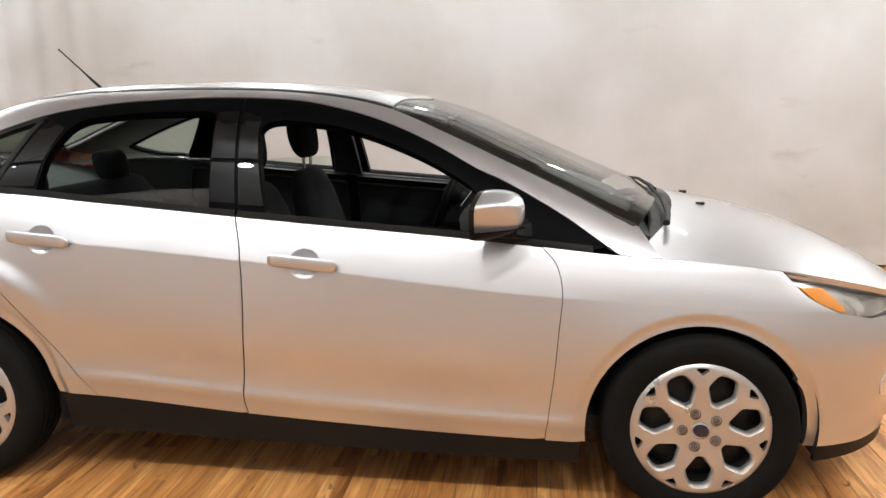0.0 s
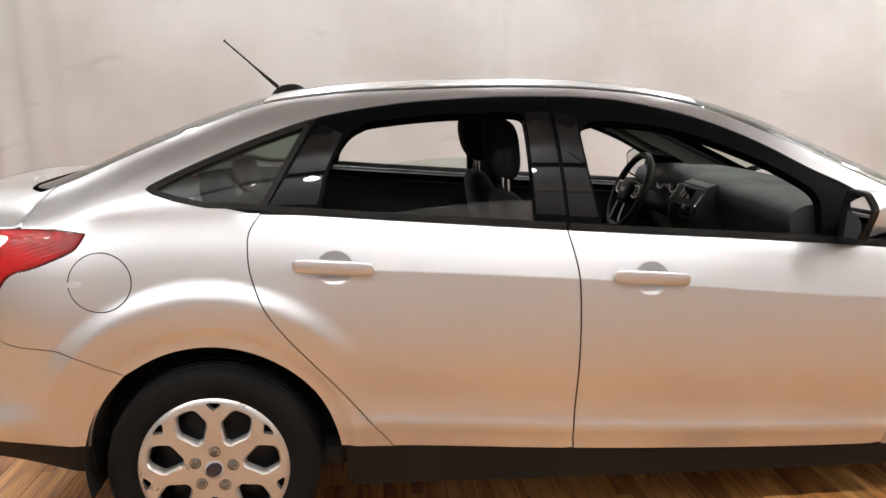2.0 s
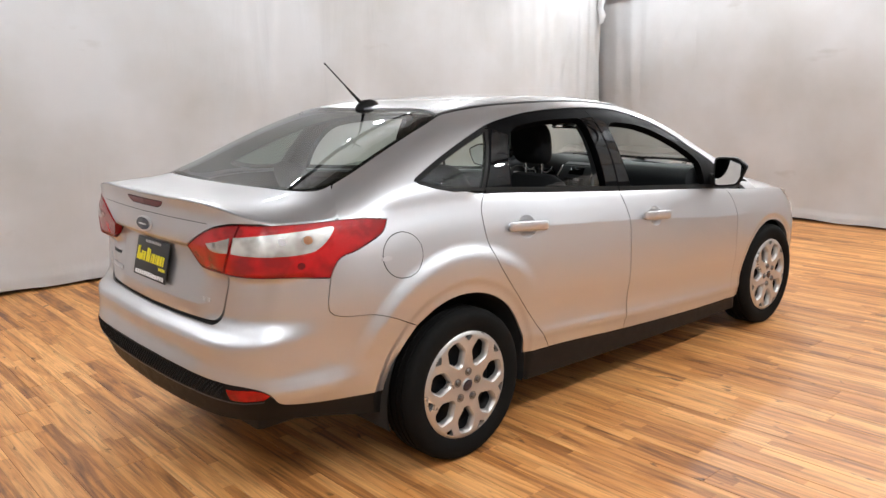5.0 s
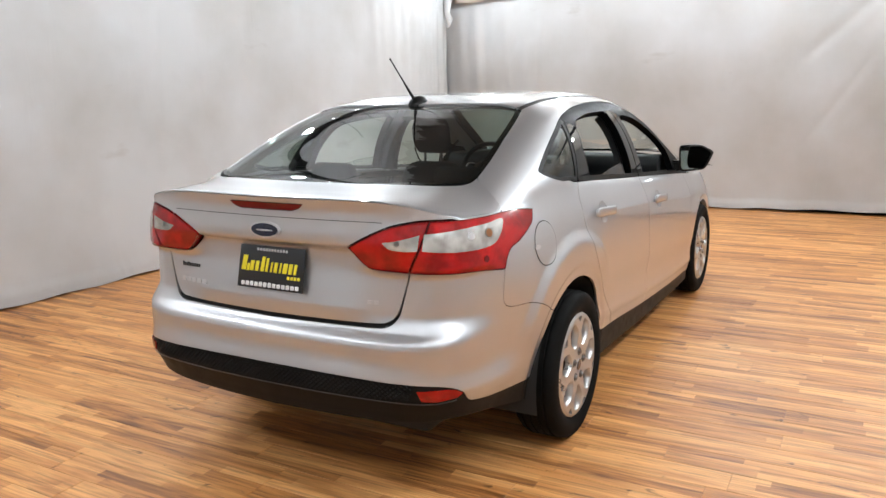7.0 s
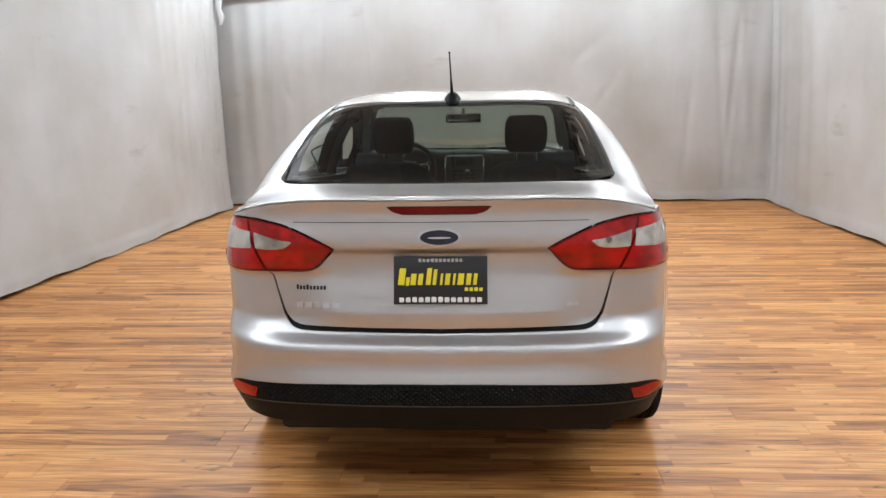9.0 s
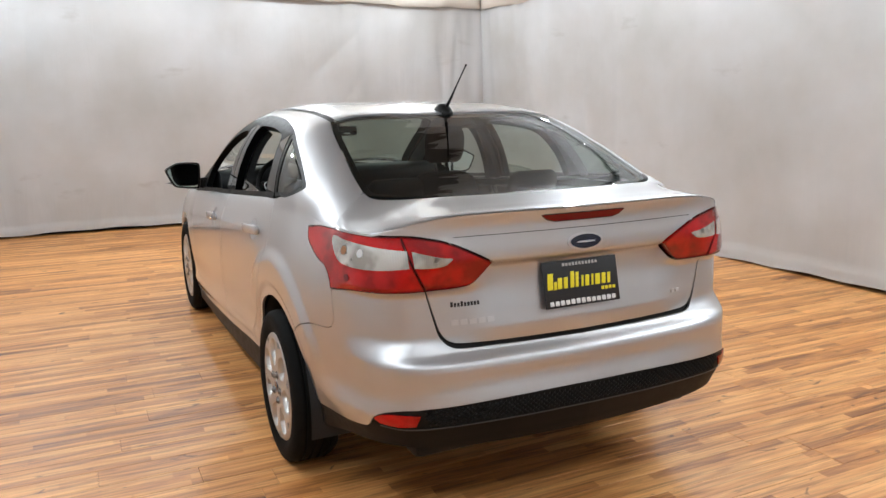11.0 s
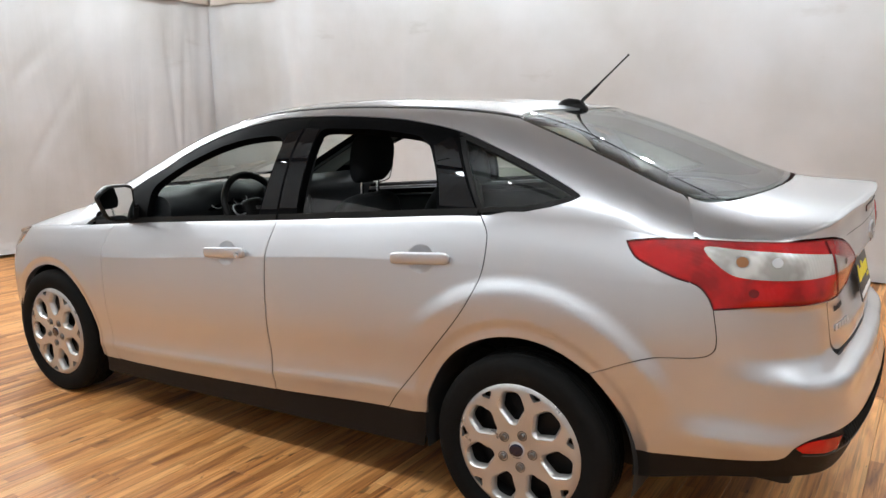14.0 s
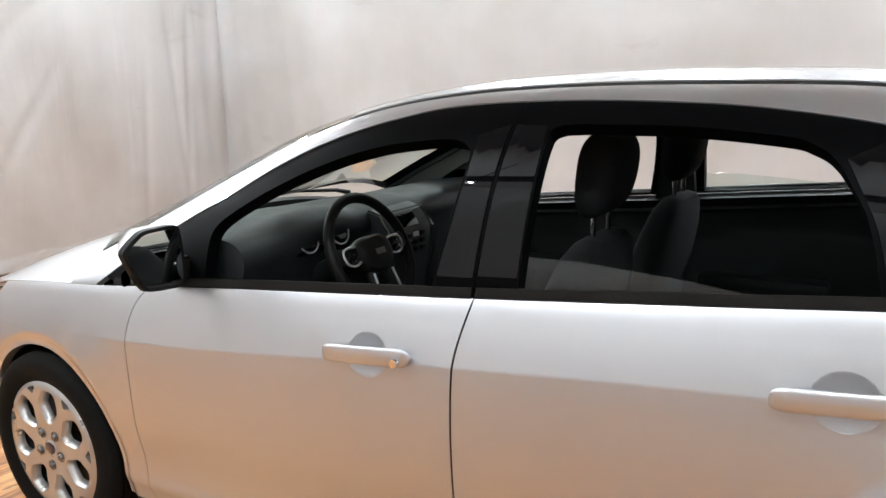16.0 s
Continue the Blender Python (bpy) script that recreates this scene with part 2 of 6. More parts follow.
HEADLINER = plain("headliner_cloth", (0.42, 0.41, 0.38), 0.95, grain=0.04, scale=200)
def lens_material(name, colour, dark, rough, metal, ribs, depth):
    """Moulded lamp plastic with fine upright ribs and uneven depth of colour."""
    m, nodes, links, b = mat(name)
    co, wave, cloud, mix, bp = (nodes.new("ShaderNodeTexCoord"), nodes.new("ShaderNodeTexWave"), nodes.new("ShaderNodeTexNoise"), nodes.new("ShaderNodeMix"), nodes.new("ShaderNodeBump"))
    wave.inputs["Scale"].default_value, wave.inputs["Distortion"].default_value = ribs, 0.6
    wave.bands_direction = "Y"
    cloud.inputs["Scale"].default_value, cloud.inputs["Detail"].default_value = 14.0, 2
    for n in (wave, cloud):
        links.new(co.outputs["Object"], n.inputs["Vector"])
    mix.data_type = "RGBA"
    mix.inputs[6].default_value, mix.inputs[7].default_value = (*dark, 1), (*colour, 1)
    spread = nodes.new("ShaderNodeMapRange")
    spread.inputs["From Min"].default_value, spread.inputs["From Max"].default_value = 0.38, 0.58
    links.new(cloud.outputs[0], spread.inputs[0])
    links.new(spread.outputs[0], mix.inputs[0])
    links.new(mix.outputs[2], b.inputs["Base Color"])
    bp.inputs["Strength"].default_value, bp.inputs["Distance"].default_value = depth, 0.002
    links.new(wave.outputs[0], bp.inputs["Height"])
    links.new(bp.outputs[0], b.inputs["Normal"])
    b.inputs["Roughness"].default_value, b.inputs["Metallic"].default_value = rough, metal
    b.inputs["Specular IOR Level"].default_value = 0.3
    b.inputs["Coat Weight"].default_value, b.inputs["Coat Roughness"].default_value = 0.6, 0.01
    return m


RED = lens_material("red_lens", (0.42, 0.0022, 0.003), (0.24, 0.0015, 0.002), 0.15, 0.0, 70.0, 0.12)
DARKRED = plain("dark_red_lens", (0.13, 0.003, 0.004), 0.12, coat=0.3, spec=0.3)
AMBER = plain("amber_lens", (0.80, 0.28, 0.02), 0.10, coat=0.5)
LENS = clear("clear_lens", (0.93, 0.93, 0.92))
GLASS = clear("green_tint_glass", (0.80, 0.87, 0.83), ior=1.5)
DARKGLASS = clear("dark_tint_glass", (0.44, 0.52, 0.48), ior=1.42)
WHITEPAINT = plain("white_print", (0.8, 0.8, 0.8), 0.5)
YELLOW = plain("yellow_print", (0.80, 0.68, 0.02), 0.45)
BLACKPRINT = plain("black_print", (0.012, 0.012, 0.014), 0.4)
EDGE_HIGHLIGHT = plain("trim_edge_highlight", (0.05, 0.05, 0.052), 0.3)
BLUE = plain("dark_blue_enamel", (0.006, 0.009, 0.028), 0.15, coat=0.6)
GREYPRINT = plain("grey_print", (0.45, 0.45, 0.45), 0.4)
ORANGE = plain("orange_bulb", (0.26, 0.11, 0.04), 0.3)
CEILING = plain("ceiling_board", (0.17, 0.157, 0.145), 0.9, grain=0.04, scale=10)
BEAM = plain("dark_beam", (0.02, 0.02, 0.02), 0.7)


# ---- the shape of the car body ----
def curve(pts):
    """A smooth function through (x, value) points."""
    px, py = np.array([p[0] for p in pts], float), np.array([p[1] for p in pts], float)
    h = np.diff(px)
    d = np.diff(py) / h
    m = np.empty_like(px)
    m[0], m[-1] = d[0], d[-1]
    m[1:-1] = (d[:-1] * h[1:] + d[1:] * h[:-1]) / (h[:-1] + h[1:])

    def f(x):
        x = np.clip(np.asarray(x, float), px[0], px[-1])
        i = np.clip(np.searchsorted(px, x, side="right") - 1, 0, len(h) - 1)
        t = (x - px[i]) / h[i]
        return ((1 + 2 * t) * (1 - t) ** 2 * py[i] + t * (1 - t) ** 2 * h[i] * m[i]
                + t * t * (3 - 2 * t) * py[i + 1] + t * t * (t - 1) * h[i] * m[i + 1])
    return f


def step(a, b, x):
    t = np.clip((np.asarray(x, float) - a) / (b - a), 0, 1)
    return t * t * (3 - 2 * t)


# plan of the body at bumper height, from the middle of the tail round to the middle of the nose
PLAN = [(-0.985, 0), (-0.975, 0.30), (-0.94, 0.58), (-0.87, 0.715), (-0.74, 0.79), (-0.5, 0.838), (-0.25, 0.862), (0, 0.872),
        (0.5, 0.882), (1.1, 0.895), (1.7, 0.901), (2.2, 0.899), (2.6, 0.894), (2.82, 0.885), (2.98, 0.863), (3.12, 0.813), (3.25, 0.729), (3.37, 0.60),
        (3.46, 0.43), (3.52, 0.22), (3.535, 0)]


def plan_table():
    k = np.arange(len(PLAN))
    fx, fy = curve([(a, p[0]) for a, p in zip(k, PLAN)]), curve([(a, p[1]) for a, p in zip(k, PLAN)])
    s = np.linspace(0, len(PLAN) - 1, 1500)
    x, y = fx(s), fy(s)
    u = np.concatenate([[0], np.cumsum(np.hypot(np.diff(x), np.diff(y)))])
    u -= np.interp(0, x, u)
    tx, ty = np.gradient(x, u), np.gradient(y, u)
    g = np.ones(41) / 41
    def sm(a):
        return np.convolve(np.pad(a, 20, mode="edge"), g, "valid")
    tx, ty = sm(tx), sm(ty)
    q = np.hypot(tx, ty)
    return u, x, y, -ty / q, tx / q


PU, PX, PY, PNX, PNY = plan_table()
U_TAIL, U_NOSE = PU[0], PU[-1]

# heights of the lines that run along the side, against x
Z_SILL = curve([(-0.9, 0.45), (-0.55, 0.41), (-0.38, 0.392), (0.39, 0.352), (0.54, 0.346), (1.11, 0.306), (2.16, 0.256), (3.05, 0.25), (3.5, 0.25)])
Z_CREASE = curve([(-0.6, 0.93), (0, 0.925), (0.54, 0.907), (1.11, 0.862), (2.15, 0.757), (2.6, 0.73), (3.4, 0.70)])
Z_BELT = curve([(-0.6, 1.035), (-0.45, 1.052), (-0.2, 1.085), (0.19, 1.082), (0.6, 1.048), (1.09, 1.005), (1.99, 0.928), (2.41, 0.884), (2.7, 0.862), (2.95, 0.830), (3.15, 0.785), (3.3, 0.740), (3.5, 0.665)])
Z_ROOF = curve([(-0.75, 1.13), (-0.6, 1.15), (-0.43, 1.205), (-0.2, 1.30), (0, 1.375), (0.16, 1.422), (0.36, 1.452), (0.7, 1.467), (1.0, 1.467), (1.25, 1.455),
                (1.44, 1.433), (1.62, 1.398), (1.81, 1.343), (2.0, 1.262), (2.2, 1.172), (2.4, 1.085), (2.65, 0.985), (2.8, 0.94)])
REAR = curve([(0.2, 0.16), (0.29, 0.085), (0.34, 0.045), (0.39, 0.026), (0.43, 0.011), (0.455, 0.003), (0.48, 0.0), (0.515, 0.0005), (0.54, 0.0075), (0.565, 0.0160), (0.59, 0.0205), (0.615, 0.0212), (0.635, 0.0245), (0.650, 0.034), (0.662, 0.053), (0.670, 0.068), (0.68, 0.0735), (0.69, 0.0735), (0.72, 0.0725),
              (0.80, 0.0785), (0.88, 0.0840), (0.95, 0.074), (0.97, 0.070), (1.0, 0.070), (1.05, 0.077), (1.085, 0.080), (1.115, 0.0765), (1.14, 0.071)])
BUMPER = curve([(0.25, 0.08), (0.38, 0.035), (0.43, 0.012), (0.455, 0.003), (0.475, 0.001), (0.50, 0.0065), (0.53, 0.0145), (0.6, 0.0175), (0.7, 0.0150), (0.8, 0.014), (0.9, 0.018), (1.0, 0.034), (1.06, 0.055)])


def inset(u, z):
    """How far the skin lies inside the plan's outline."""
    u, z = np.asarray(u, float), np.asarray(z, float)
    x = np.interp(u, PU, PX)
    zs, zc, zb = Z_SILL(x), Z_CREASE(x), Z_BELT(x)
    # side section, in height scaled to the sill, the crease and the belt
    lo = (z - zs) / np.maximum(zc - zs, 0.1)
    hi = (z - zc) / np.maximum(zb - zc, 0.05)
    sharp = np.where(lo < 1, SIDE_LOW(np.clip(lo, -0.5, 1)), SIDE_HIGH(np.clip(hi, 0, 1.3)))
    soft = np.where(lo < 1, SOFT_LOW(np.clip(lo, -0.5, 1)), SOFT_HIGH(np.clip(hi, 0, 1.3)))
    w = step(0.12, 0.6, x) * (1 - step(2.15, 2.42, x))
    side = sharp * w + soft * (1 - w)
    wb = 1 - step(-0.66, -0.40, u)
    side = side * (1 - wb) + BUMPER(z) * wb
    rear = REAR(z)
    b = 1 - step(-1.28, -0.72, u)
    b = b + (1 - step(-1.15, -0.62, u) - b) * step(0.655, 0.73, z) * (1 - step(0.865, 0.90, z))
    f = step(3.0, 3.6, u)
    front = 0.05 * step(0.45, 0.9, z) ** 2 * 2.2 + 0.05 * (1 - step(0.2, 0.4, z))
    d = side * (1 - b) * (1 - f) + rear * b + front * f
    # shoulder of the rear bumper: a crest round the corner with a scoop between it and the lamp
    corner = step(-1.34, -1.06, u) * (1 - step(-0.86, -0.60, u))
    d = d - corner * 0.010 * step(0.44, 0.60, z) * (1 - step(0.645, 0.725, z)) + corner * 0.010 * step(0.655, 0.74, z) * (1 - step(0.865, 0.90, z))
    # rear haunch: a crest round the wheel that fades into the door
    r = np.hypot(x, z - 0.33)
    ang = np.degrees(np.arctan2(z - 0.33, x))
    fade = step(30, 62, ang) * (1 - step(140, 165, ang)) * (1 - b)
    crest = (1 - step(0.512, 0.580, r)) * (0.7 + 0.3 * step(0.42, 0.52, r))
    d = d - 0.017 * crest * fade
    # lips of the wheel arches
    for xc, zc, l0, l1 in ((0.0, 0.33, 0.40, 0.435), (2.648, 0.305, 0.374, 0.408)):
        r = np.hypot(x - xc, z - zc)
        d = d + 0.010 * (1 - step(l0, l1, r)) * (1 - b)
    return d


SIDE_LOW = curve([(-0.5, 0.06), (-0.12, 0.036), (0, 0.029), (0.08, 0.018), (0.125, 0.0095), (0.15, 0.0085), (0.19, 0.0125), (0.26, 0.0150), (0.5, 0.004), (0.7, 0.0055), (0.86, 0.0090), (0.94, 0.0112), (0.98, 0.0124), (1, 0.0130)])
SOFT_LOW = curve([(-0.5, 0.06), (-0.12, 0.036), (0, 0.027), (0.1, 0.018), (0.26, 0.012), (0.5, 0.004), (0.75, 0.003), (0.9, 0.011), (1, 0.0195)])
SOFT_HIGH = curve([(0, 0.0195), (0.25, 0.028), (0.6, 0.044), (1, 0.068), (1.3, 0.10)])
SIDE_HIGH = curve([(0, 0.0130), (0.05, 0.0152), (0.25, 0.0245), (0.6, 0.0425), (1, 0.068), (1.3, 0.10)])


def wrap(u, z):
    """The lower body: a point of the left half's skin."""
    d = inset(u, z)
    x, y = np.interp(u, PU, PX), np.interp(u, PU, PY)
    nx, ny = np.interp(u, PU, PNX), np.interp(u, PU, PNY)
    y = np.maximum(y - ny * d, 0)
    return np.stack([x - nx * d, y, np.broadcast_to(z, np.shape(x)) + 0.0], -1)


DN, DM = 6.0, 1.2
_xs = np.linspace(-0.75, 2.9, 250)
_yb = np.array([wrap(np.interp(x, PX, PU), float(Z_BELT(x)))[1] for x in _xs])


def belt_y(x):
    return np.interp(x, _xs, _yb)


def dome(x, a):
    """The cabin above the belt: a runs from 0 at the belt to 1 on the middle line."""
    x, a = np.asarray(x, float), np.clip(np.asarray(a, float), 0, 1) * (math.pi / 2)
    c, s = np.maximum(np.cos(a), 0), np.maximum(np.sin(a), 0)
    zb, zr = Z_BELT(x), Z_ROOF(x)
    return np.stack([x + 0 * a, belt_y(x) * c ** (2 / DN), zb + (zr - zb) * s ** (2 / DM)], -1)


def dome_a_from_z(x, z):
    h = np.clip((z - Z_BELT(x)) / (Z_ROOF(x) - Z_BELT(x)), 0, 1)
    return np.arcsin(h ** (DM / 2)) / (math.pi / 2)


def dome_a_from_y(x, y):
    return np.arccos(np.clip(y / belt_y(x), 0, 1) ** (DN / 2)) / (math.pi / 2)


def side(x, s):
    """The flank by height scaled to its lines: s is 0 at the sill, 0.55 on the crease and 0.70 at the belt."""
    x, s = np.asarray(x, float), np.asarray(s, float)
    q = np.interp(x, PU, PX)
    zs, zc, zb = Z_SILL(q), Z_CREASE(q), Z_BELT(q)
    return wrap(x, np.where(s < 0.55, zs + s / 0.55 * (zc - zs), zc + (s - 0.55) / 0.15 * (zb - zc)))


def scaled(line):
    """Heights of an outline turned into the scale of side()."""
    x = np.array([p[0] for p in line])
    z = np.array([p[1] for p in line])
    q = np.interp(x, PU, PX)
    zs, zc, zb = Z_SILL(q), Z_CREASE(q), Z_BELT(q)
    s = np.where(z < zc, (z - zs) / (zc - zs) * 0.55, 0.55 + (z - zc) / (zb - zc) * 0.15)
    return list(zip(x.tolist(), s.tolist()))


# ---- mesh helpers ----
def mesh_of(name, verts, faces, normals=None, smooth=True):
    me = bpy.data.meshes.new(name)
    if normals is None:
        me.from_pydata([tuple(map(float, v)) for v in verts], [], faces)
        if smooth:
            me.shade_smooth()
        me.update()
        return me
    # weld sheets that meet, keeping each face's own normals
    key, points, where = {}, [], []
    for v, n in zip(verts, normals):
        k = tuple(round(float(c), 5) for c in v)
        for i, m in key.setdefault(k, []):
            if float(np.dot(m, n)) > 0.9:
                where.append(i)
                break
        else:
            key[k].append((len(points), n))
            where.append(len(points))
            points.append(k)
    seen, kept = {}, []
    for q in faces:
        first = {}
        for i in q:
            first.setdefault(where[i], i)
        w, q = list(first), list(first.values())
        if len(w) > 2:
            kept.append((q, w))
            seen[tuple(sorted(w))] = seen.get(tuple(sorted(w)), 0) + 1
    kept = [(q, w) for q, w in kept if seen[tuple(sorted(w))] == 1]
    me.from_pydata(points, [], [w for _, w in kept])
    me.shade_smooth()
    me.update()
    me.normals_split_custom_set([tuple(map(float, normals[i])) for q, _ in kept for i in q])
    return me


def part(name, data, material, parent=None, label=""):
    """Link mesh data (a Mesh, or (verts, faces) or (verts, faces, normals)) as one object under a thing or a part."""
    if isinstance(data, bmesh.types.BMesh):
        me = bpy.data.meshes.new(name)
        data.to_mesh(me)
        data.free()
        me.shade_smooth()
        me.set_sharp_from_angle(angle=radians(38))
    elif isinstance(data, tuple):
        me = mesh_of(name, *data)
    else:
        me = data
    if not me.materials:
        me.materials.append(material)
    ob = new(name, me)
    ob.parent = parent
    if label:
        ob["label"] = label
    return ob


def thing(name, label, category, group="", kind="", at=(0, 0, 0)):
    ob = new(name)
    ob.location = at
    return tagged(ob, label, category, group, kind)


def flip(data):
    """The mirror image of mesh data across the car's middle plane."""
    v, f, *n = data
    v = np.array(v) * (1, -1, 1)
    out = [v, [tuple(reversed(q)) for q in f]]
    if n and n[0] is not None:
        out.append(np.array(n[0]) * (1, -1, 1))
    return tuple(out)


def join(*datas):
    vs, fs, ns, k = [], [], [], 0
    for d in datas:
        vs.append(np.array(d[0], float))
        fs += [tuple(i + k for i in q) for q in d[1]]
        k += len(d[0])
        ns.append(np.array(d[2]) if len(d) > 2 else np.zeros((len(d[0]), 3)))
    return np.concatenate(vs), fs, np.concatenate(ns)


def dense(points, gap=0.012):
    """A closed outline with its edges cut into short pieces."""
    out = []
    for (a, b), (c, d) in zip(points, points[1:] + points[:1]):
        n = max(1, int(math.hypot(c - a, d - b) / gap))
        out += [(a + (c - a) * k / n, b + (d - b) * k / n) for k in range(n)]
    return out


def bend(points, n=8):
    """A smooth open line through points."""
    k = list(range(len(points)))
    fa, fb = curve([(i, p[0]) for i, p in zip(k, points)]), curve([(i, p[1]) for i, p in zip(k, points)])
    s = np.linspace(0, len(points) - 1, (len(points) - 1) * n + 1)
    return list(zip(fa(s).tolist(), fb(s).tolist()))


def along(f, x0, x1, n=24, dz=0.0):
    xs = np.linspace(x0, x1, n)
    return [(float(x), float(f(x)) + dz) for x in xs]


def arc(xc, zc, r, a0, a1, n=26):
    return [(xc + r * math.cos(radians(a)), zc + r * math.sin(radians(a))) for a in np.linspace(a0, a1, n)]


def shrink(points, g):
    """Move a closed outline inwards by g."""
    p = np.array(points)
    area = np.sum(p[:, 0] * np.roll(p[:, 1], -1) - np.roll(p[:, 0], -1) * p[:, 1])
    e = np.roll(p, -1, 0) - p
    e /= np.maximum(np.hypot(e[:, 0], e[:, 1]), 1e-9)[:, None]
    nrm = np.stack([-e[:, 1], e[:, 0]], 1) * (1 if area > 0 else -1)
    m = nrm + np.roll(nrm, 1, 0)
    m /= np.maximum(np.hypot(m[:, 0], m[:, 1]), 0.5)[:, None]
    return [tuple(q) for q in (p + m * g)]


def cut(poly, k, v, keep_above):
    out = []
    n = len(poly)
    for i in range(n):
        a, b = poly[i], poly[(i + 1) % n]
        ia, ib = (a[k] >= v) == keep_above or a[k] == v, (b[k] >= v) == keep_above or b[k] == v
        if ia:
            out.append(a)
        if ia != ib:
            t = (v - a[k]) / (b[k] - a[k])
            q = [a[0] + t * (b[0] - a[0]), a[1] + t * (b[1] - a[1])]
            q[k] = v
            out.append(tuple(q))
    return out


def surface_at(fn, ab, centre, h=0.003):
    ab = np.array(ab, float)
    p = fn(ab[:, 0], ab[:, 1])
    da = fn(ab[:, 0] + h, ab[:, 1]) - fn(ab[:, 0] - h, ab[:, 1])
    db = fn(ab[:, 0], ab[:, 1] + h) - fn(ab[:, 0], ab[:, 1] - h)
    n = np.cross(da, db)
    n /= np.maximum(np.linalg.norm(n, axis=1), 1e-12)[:, None]
    sign = np.sign(np.sum(n * (p - np.array(centre)), 1).mean()) or 1.0
    return p, n * sign, sign


CENTRE = (1.2, 0.0, 0.72)


def panel(outline, fn, cell=0.022, flange=0.016, off=0.0, gap=0.0, centre=CENTRE):
    """A sheet with that outline in the two coordinates of fn, finely divided, with turned-in edges."""
    poly = dense(outline)
    if gap:
        poly = shrink(poly, gap)
    pa = np.array(poly)
    a0, b0 = pa.min(0) - 1e-4
    a1, b1 = pa.max(0) + 1e-4
    na, nb = int(math.ceil((a1 - a0) / cell)), int(math.ceil((b1 - b0) / cell))
    ca, cb = (a1 - a0) / na, (b1 - b0) / nb
    edge = np.zeros((na, nb), bool)
    for (x0, y0), (x1, y1) in zip(poly, poly[1:] + poly[:1]):
        for t in np.linspace(0, 1, 2 + int(6 * max(abs(x1 - x0) / ca, abs(y1 - y0) / cb))):
            edge[min(int((x0 + (x1 - x0) * t - a0) / ca), na - 1), min(int((y0 + (y1 - y0) * t - b0) / cb), nb - 1)] = True
    grown = edge.copy()
    grown[1:] |= edge[:-1]
    grown[:-1] |= edge[1:]
    grown[:, 1:] |= edge[:, :-1]
    grown[:, :-1] |= edge[:, 1:]
    edge = grown
    gx, gy = np.meshgrid(a0 + (np.arange(na) + 0.5) * ca, b0 + (np.arange(nb) + 0.5) * cb, indexing="ij")
    ins = np.zeros((na, nb), bool)
    for (x0, y0), (x1, y1) in zip(poly, poly[1:] + poly[:1]):
        if y0 != y1:
            ins ^= ((y0 > gy) != (y1 > gy)) & (gx < (x1 - x0) * (gy - y0) / (y1 - y0) + x0)
    index, pts, faces = {}, [], []

    def vid(q):
        k = (round(q[0], 5), round(q[1], 5))
        if k not in index:
            index[k] = len(pts)
            pts.append(q)
        return index[k]
    for i in range(na):
        l, r = a0 + i * ca, a0 + (i + 1) * ca
        strip = None
        for j in range(nb):
            lo, hi = b0 + j * cb, b0 + (j + 1) * cb
            if edge[i, j]:
                if strip is None:
                    strip = cut(cut(poly, 0, l, True), 0, r, False)
                q = cut(cut(strip, 1, lo, True), 1, hi, False) if len(strip) > 2 else []
            elif ins[i, j]:
                q = [(l, lo), (r, lo), (r, hi), (l, hi)]
            else:
                continue
            ids = []
            for p in q:
                k = vid(p)
                if k not in ids:
                    ids.append(k)
            if len(ids) > 2:
                w = [pts[k] for k in ids]
                area = sum(w[k][0] * w[(k + 1) % len(w)][1] - w[(k + 1) % len(w)][0] * w[k][1] for k in range(len(w)))
                if abs(area) > 1e-8:
                    faces.append(tuple(ids) if area > 0 else tuple(reversed(ids)))
    p, n, sign = surface_at(fn, pts, centre)
    p = p + n * off
    if sign < 0:
        faces = [tuple(reversed(q)) for q in faces]
    if flange:
        q, m, _ = surface_at(fn, poly, centre)
        q = q + m * off
        t = np.roll(q, -1, 0) - np.roll(q, 1, 0)
        side = np.cross(t, m)
        side /= np.maximum(np.linalg.norm(side, axis=1), 1e-9)[:, None]
        turn = sum(a[0] * b[1] - b[0] * a[1] for a, b in zip(poly, poly[1:] + poly[:1])) * sign
        if turn < 0:
            side = -side
        k, c = len(p), len(q)
        p = np.concatenate([p, q, q - m * flange])
        n = np.concatenate([n, side, side])
        wall = [(k + i, k + (i + 1) % c, k + c + (i + 1) % c, k + c + i) for i in range(c)]
        faces += wall if turn < 0 else [tuple(reversed(w)) for w in wall]
    return p, faces, n


def ringed(outer, hole, fn, **how):
    """A sheet with a hole, made as two sheets that meet on two slits."""
    o, h = dense(outer), dense(hole)

    def area(p):
        return sum(p[k][0] * p[(k + 1) % len(p)][1] - p[(k + 1) % len(p)][0] * p[k][1] for k in range(len(p)))
    o = o if area(o) > 0 else o[::-1]
    h = h if area(h) > 0 else h[::-1]
    ha, hb = min(range(len(h)), key=lambda k: h[k][0]), max(range(len(h)), key=lambda k: h[k][0])

    def nearest(q):
        return min(range(len(o)), key=lambda k: (o[k][0] - q[0]) ** 2 + (o[k][1] - q[1]) ** 2)
    oa, ob = nearest(h[ha]), nearest(h[hb])

    def run(p, i, j):
        return p[i:j + 1] if i <= j else p[i:] + p[:j + 1]
    one = run(o, oa, ob) + run(h, ha, hb)[::-1]
    two = run(o, ob, oa) + run(h, hb, ha)[::-1]
    return join(panel(one, fn, **how), panel(two, fn, **how))


